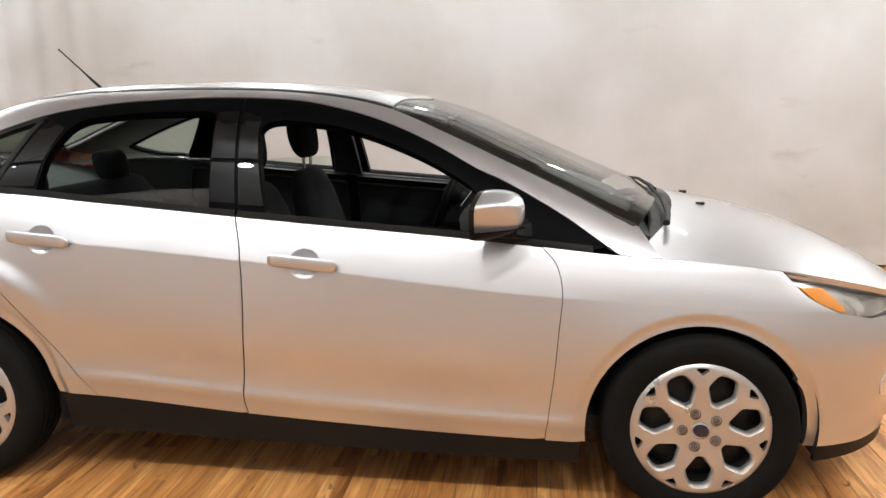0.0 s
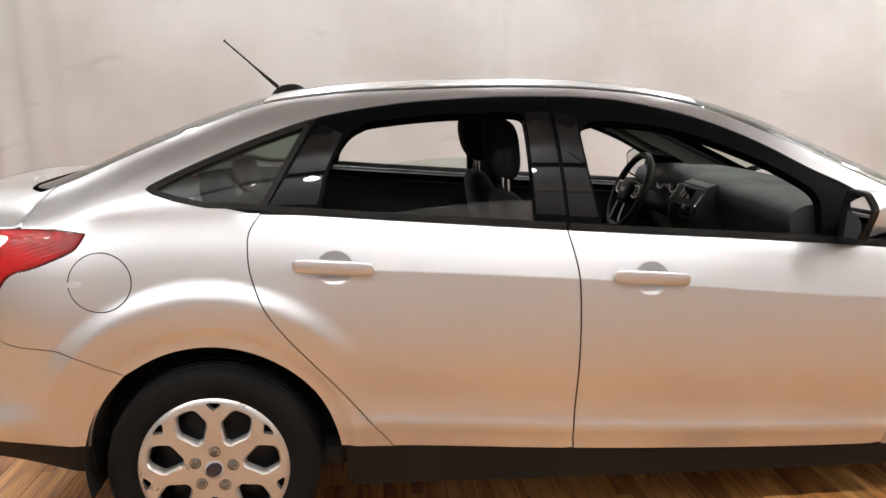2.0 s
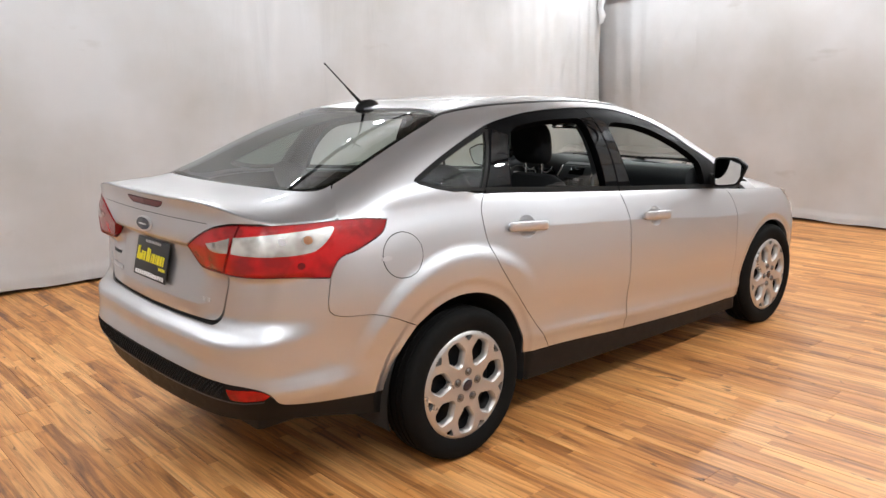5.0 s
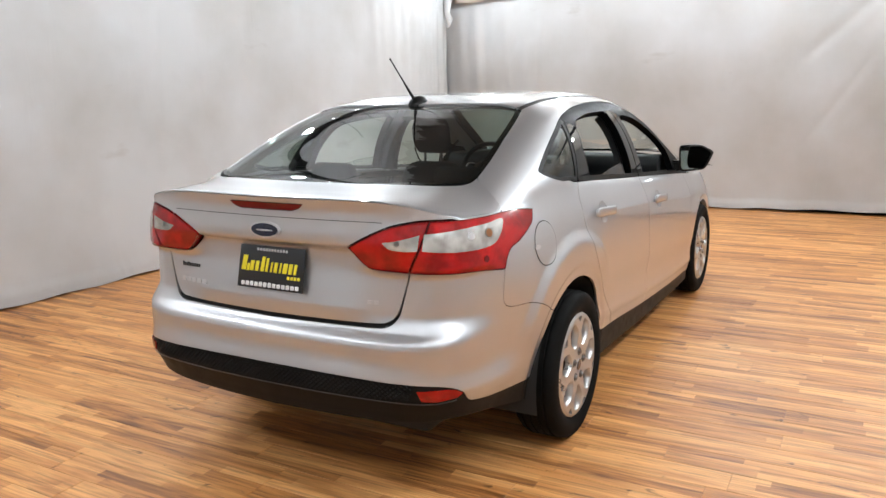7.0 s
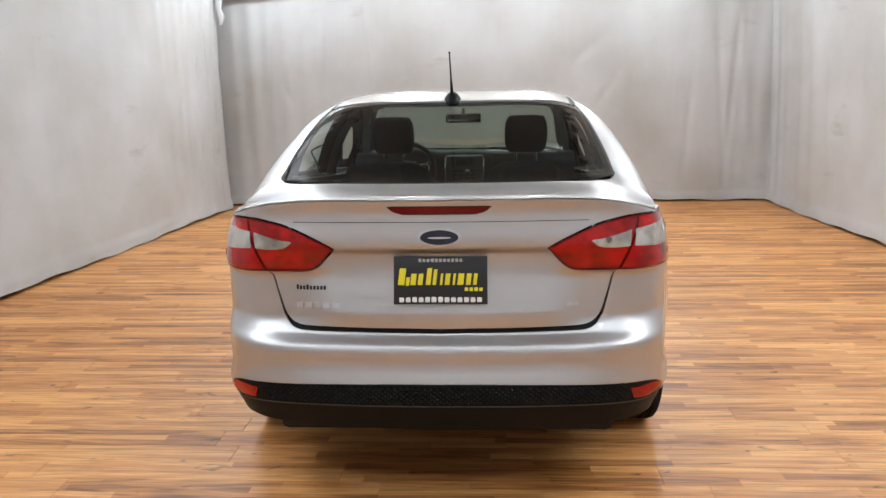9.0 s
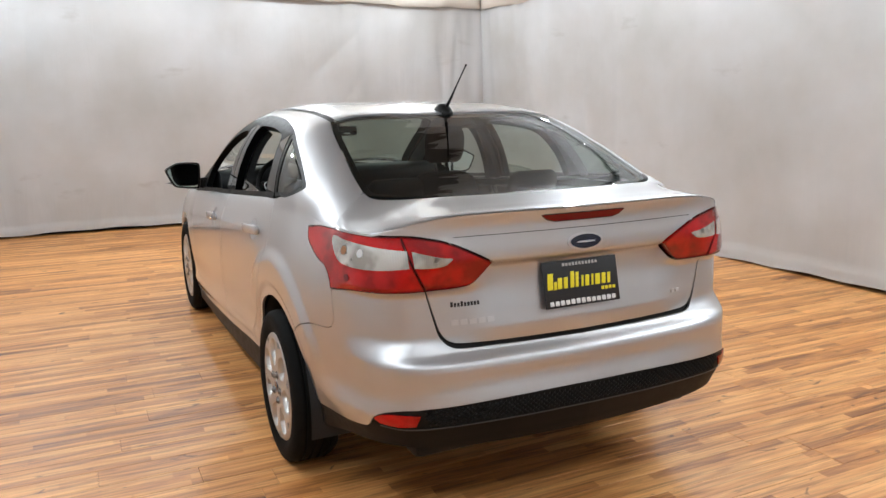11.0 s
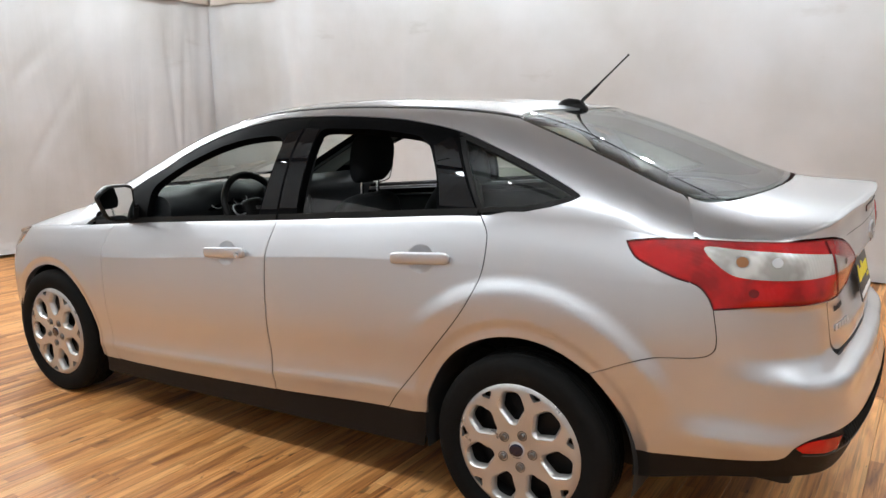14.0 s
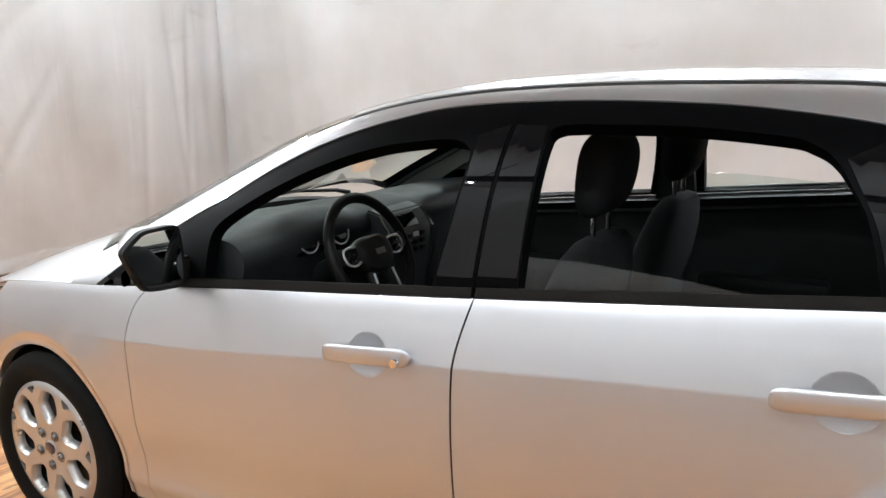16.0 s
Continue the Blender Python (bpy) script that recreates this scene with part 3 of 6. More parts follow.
def box(bm, lo, hi, bevel=0.0, turn=None, seg=2):
    m = Matrix.Translation([(a + b) / 2 for a, b in zip(lo, hi)]) @ Matrix.Diagonal([b - a for a, b in zip(lo, hi)] + [1])
    r = bmesh.ops.create_cube(bm, size=1, matrix=(turn @ m) if turn else m)
    if bevel:
        es = {e for v in r["verts"] for e in v.link_edges}
        bmesh.ops.bevel(bm, geom=list(es), offset=bevel, segments=seg, profile=0.6, affect="EDGES")
    return bm


def boxed(lo, hi, bevel=0.0, turn=None, seg=2):
    return box(bmesh.new(), lo, hi, bevel, turn, seg)


def lathe(profile, n=48, axis="y", closed=False):
    """Turn (radius, height) points round an axis."""
    k = len(profile)
    v, f = [], []
    for i in range(n):
        a = 2 * math.pi * i / n
        for r, h in profile:
            c, s = r * math.cos(a), r * math.sin(a)
            v.append((c, h, s) if axis == "y" else (c, s, h) if axis == "z" else (h, c, s))
    for i in range(n):
        for j in range(k if closed else k - 1):
            a, b = i * k + j, i * k + (j + 1) % k
            c, d = ((i + 1) % n) * k + (j + 1) % k, ((i + 1) % n) * k + j
            f.append((a, b, c, d))
    return v, f


def solid(v, f):
    """Mesh data as a bmesh with its faces turned outwards."""
    bm = bmesh.new()
    vs = [bm.verts.new(p) for p in v]
    for q in f:
        try:
            bm.faces.new([vs[i] for i in q])
        except ValueError:
            pass
    bmesh.ops.remove_doubles(bm, verts=bm.verts, dist=1e-5)
    bmesh.ops.recalc_face_normals(bm, faces=bm.faces)
    return bm


def tube(points, r, n=10):
    """A round bar along points; r is one radius or one for each point."""
    p = [Vector(q) for q in points]
    v, f = [], []
    up = Vector((0.13, 0.31, 0.94)).normalized()
    for i, q in enumerate(p):
        t = (p[min(i + 1, len(p) - 1)] - p[max(i - 1, 0)]).normalized()
        a = t.cross(up).normalized()
        b = t.cross(a)
        rr = r[i] if isinstance(r, (list, tuple)) else r
        v += [q + (a * math.cos(2 * math.pi * k / n) + b * math.sin(2 * math.pi * k / n)) * rr for k in range(n)]
    for i in range(len(p) - 1):
        f += [(i * n + k, i * n + (k + 1) % n, (i + 1) * n + (k + 1) % n, (i + 1) * n + k) for k in range(n)]
    f += [tuple(range(n)), tuple(range((len(p) - 1) * n, len(p) * n))]
    return solid(v, f)


def pad(stations, n=20, power=3.2):
    """A cushion-like body: stations of (centre, half width in y, half depth, tilt in degrees), with a rounded section."""
    v, f = [], []
    for c, w, d, tilt in stations:
        t = radians(tilt)
        for k in range(n):
            a = 2 * math.pi * k / n
            cx, sx = math.cos(a), math.sin(a)
            yy = w * math.copysign(abs(cx) ** (2 / power), cx)
            dd = d * math.copysign(abs(sx) ** (2 / power), sx)
            v.append((c[0] + dd * math.cos(t), c[1] + yy, c[2] + dd * math.sin(t)))
    for i in range(len(stations) - 1):
        f += [(i * n + k, i * n + (k + 1) % n, (i + 1) * n + (k + 1) % n, (i + 1) * n + k) for k in range(n)]
    f += [tuple(range(n)), tuple(range((len(stations) - 1) * n, len(stations) * n))]
    return solid(v, f)


def welded(v, f):
    """Sheets joined into one connected bmesh, without the walls between them."""
    key, points, where = {}, [], []
    for p in v:
        k = tuple(int(round(float(c) * 2e4)) for c in p)
        near_k = next((key[q] for q in ((k[0] + a, k[1] + b, k[2] + c) for a in (0, 1, -1) for b in (0, 1, -1) for c in (0, 1, -1)) if q in key), None)
        if near_k is None:
            near_k = key[k] = len(points)
            points.append(tuple(map(float, p)))
        where.append(near_k)
    faces = [tuple(dict.fromkeys(where[i] for i in q)) for q in f]
    count = {}
    for q in faces:
        count[tuple(sorted(q))] = count.get(tuple(sorted(q)), 0) + 1
    bm = bmesh.new()
    vs = [bm.verts.new(p) for p in points]
    for q in faces:
        if len(q) > 2 and count[tuple(sorted(q))] == 1:
            bm.faces.new([vs[i] for i in q])
    return bm


# ---- the car ----
def wrap_mid(v, z):
    """The lower body across the tail: v is the way along the plan from the middle of the tail, left positive."""
    v = np.asarray(v, float)
    p = wrap(U_TAIL + np.abs(v), z)
    p[..., 1] *= np.where(v < 0, -1, 1)
    x, y, zz = p[..., 0], np.abs(p[..., 1]), p[..., 2]
    # recess round the number plate, deepest under the ledge
    half = 0.41 - 0.20 * (0.962 - zz)
    r = 0.034 * np.clip((zz - 0.745) / 0.20, 0, 1) * (1 - step(0.948, 0.966, zz)) * (1 - step(half - 0.05, half + 0.09, y))
    p[..., 0] = x + r
    return p


def wrap_nose(v, z):
    p = wrap(U_NOSE - np.abs(v), z)
    p[..., 1] *= np.where(np.asarray(v) < 0, -1, 1)
    return p


def cabin_side(x, z):
    x, z = np.asarray(x, float), np.asarray(z, float)
    return dome(x, dome_a_from_z(x, z))


def cabin_top(x, y):
    x, y = np.asarray(x, float), np.asarray(y, float)
    p = dome(x, dome_a_from_y(x, np.abs(y)))
    p[..., 1] = y
    return p


DECK = curve([(-1.0, 1.108), (-0.93, 1.1265), (-0.88, 1.1332), (-0.8, 1.1378), (-0.6, 1.150), (-0.4, 1.185)])
HOOD = curve([(2.45, 1.03), (2.7, 0.988), (2.85, 0.960), (3.0, 0.923), (3.1, 0.893), (3.2, 0.857), (3.3, 0.812), (3.45, 0.73), (3.54, 0.66)])


def deck_z(x, y):
    return DECK(x) - 0.09 * (np.abs(y) / 0.757) ** 6 + 0.019 * np.exp(-((np.asarray(x) + 0.44) / 0.055) ** 2) * step(0.5, 0.64, np.abs(y))


def deck(x, y):
    x, y = np.asarray(x, float), np.asarray(y, float)
    return np.stack([x, y, deck_z(x, y)], -1)


_nx = np.linspace(2.3, 3.55, 120)
_ny = np.array([wrap(float(np.interp(x, PX, PU)), float(Z_BELT(x)))[1] for x in _nx])


def rim_y(x):
    return np.interp(x, _nx, _ny)


def hood(x, y):
    x, y = np.asarray(x, float), np.asarray(y, float)
    w = rim_y(x)
    zb = Z_BELT(x)
    return np.stack([x, y, zb + (HOOD(x) - zb) * (1 - np.clip(np.abs(y) / w, 0, 1) ** 2.0)], -1)


# shut lines and outlines on the left half: along the body and height
GAP_REAR = bend([(0.176, 1.083), (0.146, 1.04), (0.137, 0.996), (0.143, 0.912), (0.175, 0.822), (0.233, 0.732), (0.362, 0.575), (0.544, 0.351)])
GAP_MID = bend([(1.094, 1.003), (1.119, 0.886), (1.125, 0.739), (1.119, 0.561), (1.107, 0.374), (1.112, 0.31)])
GAP_FRONT = bend([(2.139, 0.911), (2.185, 0.856), (2.204, 0.769), (2.194, 0.641), (2.179, 0.471), (2.153, 0.262)])
ARCH_Z, ARCH_R = 0.318, 0.383
LAMP_FRONT = bend([(-0.329, 1.040), (-0.345, 1.013), (-0.375, 0.986), (-0.478, 0.946), (-0.543, 0.929), (-0.575, 0.900), (-0.594, 0.862)], 5)
LAMP_LOW = bend([(-0.594, 0.862), (-0.737, 0.879), (-0.9, 0.886), (-1.027, 0.889)], 5)
LAMP_TOP = bend([(-0.329, 1.040), (-0.42, 1.052), (-0.523, 1.057), (-0.7, 1.061), (-0.93, 1.066)], 6)
LAMP_IN_TOP = bend([(-0.93, 1.066), (-1.0, 1.062), (-1.105, 1.042), (-1.2, 1.003), (-1.273, 0.966)], 5)
LAMP_IN_LOW = bend([(-1.273, 0.966), (-1.235, 0.925), (-1.205, 0.900), (-1.165, 0.890), (-1.027, 0.889)], 5)
SPLIT = bend([(-0.594, 0.862), (-0.607, 0.775), (-0.597, 0.735), (-0.55, 0.715), (-0.4, 0.695), (-0.239, 0.622)], 6)
LID_LOW = bend([(-1.027, 0.889), (-1.062, 0.789), (-1.085, 0.735), (-1.125, 0.704), (-1.2, 0.695), (-1.409, 0.692), (U_TAIL, 0.690)], 6)
TRIM_TOP = bend([(-0.372, 0.384), (-0.57, 0.402), (-0.757, 0.424), (-0.81, 0.44), (-0.84, 0.477), (-0.90, 0.500), (-1.02, 0.511), (-1.4, 0.521), (U_TAIL, 0.523)], 6)


def both(line):
    """A line from the left half that ends on the middle, with its mirror image, in tail coordinates."""
    v = [(a - U_TAIL, b) for a, b in line]
    return v + [(-a, b) for a, b in reversed(v[:-1])] if abs(v[-1][0]) < 1e-6 else v


car = thing("car", "silver four-door sedan with its side windows open", "car")


def pair(name, data, material, parent, label=""):
    """A part on the left and its mirror image on the right."""
    return [part(name, data, material, parent, label), part(name, flip(data), material, parent, label)]


def two_sided(name, build, material, parents, label=""):
    return [part(name, d, material, p, label) for d, p in zip((build, flip(build)), parents)]


G = 0.0024


def soften(data, reach=0.035):
    """Even out the shading where quarter panel and pillar meet along the shoulder."""
    p, f, n = data
    x = p[:, 0]
    w = np.exp(-((p[:, 2] - Z_BELT(x)) / reach) ** 2) * (1 - step(0.05, 0.2, x))
    w = w * (np.abs(n[:, 1]) > 0.55) * step(-0.42, -0.25, x)
    lean = np.stack([np.interp(x, PX, PNX), np.full_like(x, 0.98), np.full_like(x, 0.17)], 1)
    m = n * (1 - w)[:, None] + lean * w[:, None]
    return p, f, m / np.linalg.norm(m, axis=1)[:, None]


# doors
belt = lambda x0, x1, n=24, dz=0.0: along(Z_BELT, x0, x1, n, dz)
sill = lambda x0, x1, n=24, dz=0.0: along(Z_SILL, x0, x1, n, dz)


def hollow_line(x, z, k=1.0):
    return [(x + 0.056 * k * math.cos(a), z + 0.050 * k * math.sin(a)) for a in np.linspace(0, 2 * math.pi, 41)[:-1]]


HANDLE_R, HANDLE_F = (0.388, 0.923), (1.345, 0.854)
rear_line = shrink(dense(belt(0.176, 1.094) + GAP_MID[1:] + sill(1.112, 0.544)[1:] + list(reversed(GAP_REAR))[1:-1]), G)
front_line = shrink(dense(belt(1.094, 2.139) + GAP_FRONT[1:] + sill(2.153, 1.112)[1:] + list(reversed(GAP_MID))[1:-1]), G)
rear_door = ringed(scaled(rear_line), scaled(hollow_line(*HANDLE_R)), side, flange=0.003, cell=0.009)
front_door = ringed(scaled(front_line), scaled(hollow_line(*HANDLE_F)), side, flange=0.003, cell=0.009)
REAR_DOORS = pair("rear_door", rear_door, PAINT, car)
FRONT_DOORS = pair("front_door", front_door, PAINT, car)

# front wings, quarter panels, bumpers, sills
HL_TIP = (2.905, float(Z_BELT(2.905)))
fender = panel(scaled(belt(2.139, 2.88) + [HL_TIP] + bend([HL_TIP, (2.987, 0.7585), (3.097, 0.703)])[1:] + [(2.964, 0.487)]
               + arc(2.648, 0.305, 0.364, 30, 188)[1:] + sill(2.285, 2.153)[0:] + list(reversed(GAP_FRONT))[1:-1]), side, gap=0.0004, flange=0.03, cell=0.012)
pair("front_fender", fender, PAINT, car)
quarter = panel(scaled(belt(0.176, -0.523, 30, 0.0022) + [(-0.523, 1.057)] + list(reversed(LAMP_TOP[:13])) + LAMP_FRONT[1:] + SPLIT[1:]
                + arc(0, ARCH_Z, ARCH_R, 128, 5)[1:] + sill(0.383, 0.544, 8) + list(reversed(GAP_REAR))[1:-1]), side, gap=G * 0.6, flange=0.010, cell=0.012)
quarter = soften(quarter)
pair("quarter_panel", quarter, PAINT, car)
SHELF = [(a, b - 0.011 * float(1 - step(0.74, 0.87, b))) for a, b in LID_LOW]
bumper = panel(both(list(reversed(SPLIT)) + LAMP_LOW[1:] + SHELF[1:]) + both([(-0.239, 0.622)] + arc(0, ARCH_Z, ARCH_R, 128, 170, 10)[1:] + TRIM_TOP[1:])[::-1], wrap_mid, gap=G * 0.7, flange=0.010, cell=0.010)
part("rear_bumper", bumper, PAINT, car)
low = bend([(-0.372, 0.290), (-0.5, 0.315), (-0.65, 0.342), (-0.8, 0.362), (-0.9, 0.366), (-1.0, 0.362), (-1.2, 0.350), (U_TAIL, 0.340)], 6)
trim = panel(both(TRIM_TOP) + both([(-0.372, 0.384)] + low)[::-1], wrap_mid, off=-0.003, gap=0.0005, flange=0.05)
rear_trim = part("bumper_trim", trim, PLASTIC, car, "black textured plastic lower bumper trim")
front_bumper = panel([(-(U_NOSE - 2.955), 0.487), (-(U_NOSE - 3.088), 0.706), (-(U_NOSE - 3.24), 0.672), (-(U_NOSE - 3.5), 0.66), (0, 0.66),
                      (U_NOSE - 3.5, 0.66), (U_NOSE - 3.24, 0.672), (U_NOSE - 3.088, 0.706), (U_NOSE - 2.955, 0.487)]
                     + [(U_NOSE - a, b) for a, b in arc(2.648, 0.305, 0.364, 30, -8, 8)[1:]]
                     + [(U_NOSE - 3.3, 0.235), (0, 0.225), (-(U_NOSE - 3.3), 0.235)]
                     + [(-(U_NOSE - a), b) for a, b in arc(2.648, 0.305, 0.364, -8, 30, 8)[:-1]], wrap_nose, off=-0.0008, flange=0.03, cell=0.016)
part("front_bumper", front_bumper, PAINT, car)
part("front_lip", panel([(-(U_NOSE - 3.06), 0.245), (-(U_NOSE - 3.3), 0.232), (0, 0.222), (U_NOSE - 3.3, 0.232), (U_NOSE - 3.06, 0.245), (U_NOSE - 3.06, 0.19), (0, 0.17), (-(U_NOSE - 3.06), 0.19)],
                        wrap_nose, cell=0.04, off=-0.006), PLASTIC, car, "black plastic lip below the bumper")
cladding = panel(sill(0.388, 2.27, 40, -0.002) + [(2.265, 0.175), (0.405, 0.215)], wrap, off=-0.004, flange=0.05)
pair("sill_cladding", cladding, PLASTIC, car, "matt black plastic sill cladding")

# boot lid: rear face and top
us = np.linspace(-0.523, U_TAIL, 60)
rim = []
for uu in us:
    zz = 1.08
    for _ in range(6):
        q = wrap(float(uu), zz)
        zz = float(max(deck_z(q[0], q[1]), 1.060 if uu > -0.95 else 1.05))
    rim.append((float(uu), zz))
lid_face = panel(both([(-0.523, 1.058)] + LAMP_TOP[13:] + LAMP_IN_TOP[1:] + LAMP_IN_LOW[1:] + LID_LOW[1:]) + both([(a, b + G * 1.8 - 0.004) for a, b in rim])[::-1], wrap_mid, gap=G * 1.8, flange=0.012, cell=0.012)
edge = [wrap(a, b)[:2] for a, b in rim]
GLASS_FOOT = bend([(-0.44, 0.632), (-0.475, 0.622), (-0.515, 0.585), (-0.565, 0.5), (-0.592, 0.36), (-0.606, 0.18), (-0.61, 0)], 5)
foot = [(a - 0.010, b) for a, b in GLASS_FOOT]
lid_top = panel([tuple(map(float, e)) for e in edge] + [(float(e[0]), -float(e[1])) for e in edge[-2::-1]]
                + [(a, -b) for a, b in foot] + [(a, b) for a, b in reversed(foot[:-1])], deck, gap=0.003, flange=0.0, centre=(-0.7, 0, 0))
lid = part("boot_lid", join(lid_face, lid_top), PAINT, car)
lip_v, lip_f = [], []
lip_u = [a for a, b in rim] + [2 * U_TAIL - a for a, b in rim[-2::-1]]
lip_z = [b for a, b in rim] + [b for a, b in rim[-2::-1]]
for uu, zz in zip(lip_u, lip_z):
    sgn = 1 if uu >= U_TAIL else -1
    ua = uu if sgn > 0 else 2 * U_TAIL - uu
    p_rim, p_face = wrap(ua, zz), wrap(ua, zz - 0.011)
    out = np.array([float(np.interp(ua, PU, PNX)), float(np.interp(ua, PU, PNY)), 0])
    p_top = p_rim - out * 0.024
    p_top[2] = deck_z(p_top[0], p_top[1]) + 0.0009
    p_face = p_face + out * 0.0004
    for k in range(9):
        t = k / 8
        q = p_top * (1 - t) ** 2 + p_rim * 2 * t * (1 - t) + p_face * t * t
        lip_v.append((q[0], sgn * q[1], q[2]))
for i in range(len(lip_u) - 1):
    lip_f += [(i * 9 + k, i * 9 + k + 1, i * 9 + k + 10, i * 9 + k + 9) for k in range(8)]
part("lid_lip", solid(lip_v, lip_f), PAINT, lid)
# dark sheet added inside the lid, so its gaps show as deep shade
part("boot_backing", panel(both([(-0.50, 1.06), (-0.523, 1.03)] + [(-0.93, 1.03), (-1.04, 0.93), (-1.02, 0.87), (-1.06, 0.77), (-1.1, 0.69), (-1.3, 0.67), (U_TAIL, 0.665)]) +
                        both([(-0.50, 1.06)] + [(a, b - 0.012) for a, b in rim[2:]])[::-1], wrap_mid, off=-0.065, cell=0.04, flange=0), SEAL, car)

# cabin: roof rails with the pillars, roof, screens
DITCH = bend([(0.165, 0.552), (0.4, 0.556), (0.8, 0.555), (1.2, 0.557), (1.45, 0.566), (1.60, 0.586)], 6)
SCREEN_SIDE = bend([(1.60, 0.586), (1.72, 0.622), (1.82, 0.646), (2.017, 0.674), (2.211, 0.703), (2.35, 0.735), (2.45, 0.757)], 6)
GLASS_SIDE = bend([(0.165, 0.552), (0.10, 0.570), (-0.043, 0.594), (-0.285, 0.622), (-0.44, 0.632)], 6)
up = lambda line: [(a, float(cabin_top(a, b)[2])) for a, b in line]
DLO_TOP = bend([(-0.158, 1.160), (-0.13, 1.178), (0.012, 1.240), (0.185, 1.305), (0.351, 1.355), (0.531, 1.384), (0.704, 1.399), (0.973, 1.406), (1.236, 1.396),
                (1.409, 1.367), (1.582, 1.319), (1.747, 1.250), (1.913, 1.161), (2.02, 1.112), (2.2, 1.012), (2.383, 0.890)], 5)
DLO_LOW = [(-0.158, 1.160), (-0.135, 1.145), (-0.071, 1.124)] + [(float(x), float(Z_BELT(x)) + 0.010 + 0.016 * max(0, 0.3 - x)) for x in np.linspace(0.02, 2.36, 40)]
gap_c = [(float(x), float(cabin_top(x, y)[2])) for x, y in bend([(-0.44, 0.632), (-0.468, 0.66), (-0.495, 0.71), (-0.515, 0.745)], 4)]
rail = panel(up(GLASS_SIDE)[::-1] + up(DITCH)[1:] + up(SCREEN_SIDE)[1:] + [(2.515, float(Z_BELT(2.515)) + 0.004), (2.505, float(Z_BELT(2.505)))] + belt(2.49, 2.383, 6)
             + DLO_TOP[::-1] + DLO_LOW[1:5] + belt(0.15, -0.515, 30) + gap_c[::-1], cabin_side, gap=0.0002, flange=0.02)
rail = soften(rail)
pair("roof_rail", rail, PAINT, car)
ROOF_BACK = bend([(0.165, 0.552), (0.178, 0.45), (0.165, 0.25), (0.158, 0)], 6)
ROOF_FRONT = bend([(1.60, 0.586), (1.618, 0.45), (1.645, 0.2), (1.652, 0)], 6)
ring = [(a, b - 0.022) for a, b in DITCH] + ROOF_FRONT[1:]
roof = panel([(a, b) for a, b in ring] + [(a, -b) for a, b in ring[-2::-1]] + [(a, -b) for a, b in ROOF_BACK[1:]] + [(a, b) for a, b in ROOF_BACK[-2:0:-1]], cabin_top, gap=0.003, cell=0.03, flange=0.015)
part("roof", roof, PAINT, car)
ditch_bar = panel([(a, b + 0.004) for a, b in DITCH] + [(a, b - 0.030) for a, b in reversed(DITCH)], cabin_top, off=-0.0025, cell=0.02, flange=0.01)
pair("roof_moulding", ditch_bar, PLASTIC, car, "black roof ditch moulding")


def screen(side, head, foot_line, name, g=0.006):
    r = side + foot_line[1:]
    o = [(a, b) for a, b in r] + [(a, -b) for a, b in r[-2::-1]] + [(a, -b) for a, b in head[1:]] + [(a, b) for a, b in head[-2:0:-1]]
    return o


WS_FOOT = bend([(2.45, 0.757), (2.485, 0.69), (2.525, 0.55), (2.555, 0.35), (2.572, 0)], 6)
ws = screen(SCREEN_SIDE, ROOF_FRONT, WS_FOOT, "windscreen")
rg = screen(GLASS_SIDE, ROOF_BACK, GLASS_FOOT, "rear")
windscreen = part("windscreen", panel(ws, cabin_top, gap=0.003, off=-0.004, flange=0.0, cell=0.035), GLASS, car, "green-tinted windscreen")
rear_screen = part("rear_window", panel(rg, cabin_top, gap=0.003, off=-0.004, flange=0.0, cell=0.03), DARKGLASS, car, "dark-tinted sloping rear window")
for nm, line, width in (("windscreen_border", ws, 0.055), ("rear_window_border", rg, 0.026)):
    outer = shrink(dense(line, 0.02), 0.004)
    inner = shrink(dense(line, 0.02), width)
    part(nm, ringed(outer, inner, cabin_top, off=-0.0075, flange=0.0, cell=0.03), GLOSSBLACK, windscreen if nm.startswith("wind") else rear_screen)

# black window surrounds
C_LINE = bend([(0.185, 1.088), (0.245, 1.19), (0.309, 1.297), (0.345, 1.353)], 4)
top_part = lambda x0, x1: [(a, b) for a, b in DLO_TOP if x0 < a < x1]
low_part = lambda x0, x1: [(a, b) for a, b in DLO_LOW if x0 < a < x1]
topf, lowf = curve([p for p in DLO_TOP]), curve([p for p in DLO_LOW[2:]])
HOLE_R = bend([(0.352, 1.085), (0.376, 1.19), (0.402, 1.245), (0.442, 1.303), (0.483, 1.329), (0.531, 1.341), (0.71, 1.357), (0.92, 1.360)], 5) + bend([(0.962, 1.358), (0.984, 1.348), (0.989, 1.32), (0.992, 1.2), (0.998, 1.032)], 5)
HOLE_F = bend([(1.203, 1.016), (1.178, 1.15), (1.162, 1.27), (1.166, 1.302), (1.19, 1.320), (1.24, 1.326), (1.333, 1.318), (1.436, 1.302), (1.568, 1.265), (1.734, 1.197), (1.868, 1.124), (1.914, 1.087), (1.925, 1.056)], 5) + [(1.916, 0.960)]


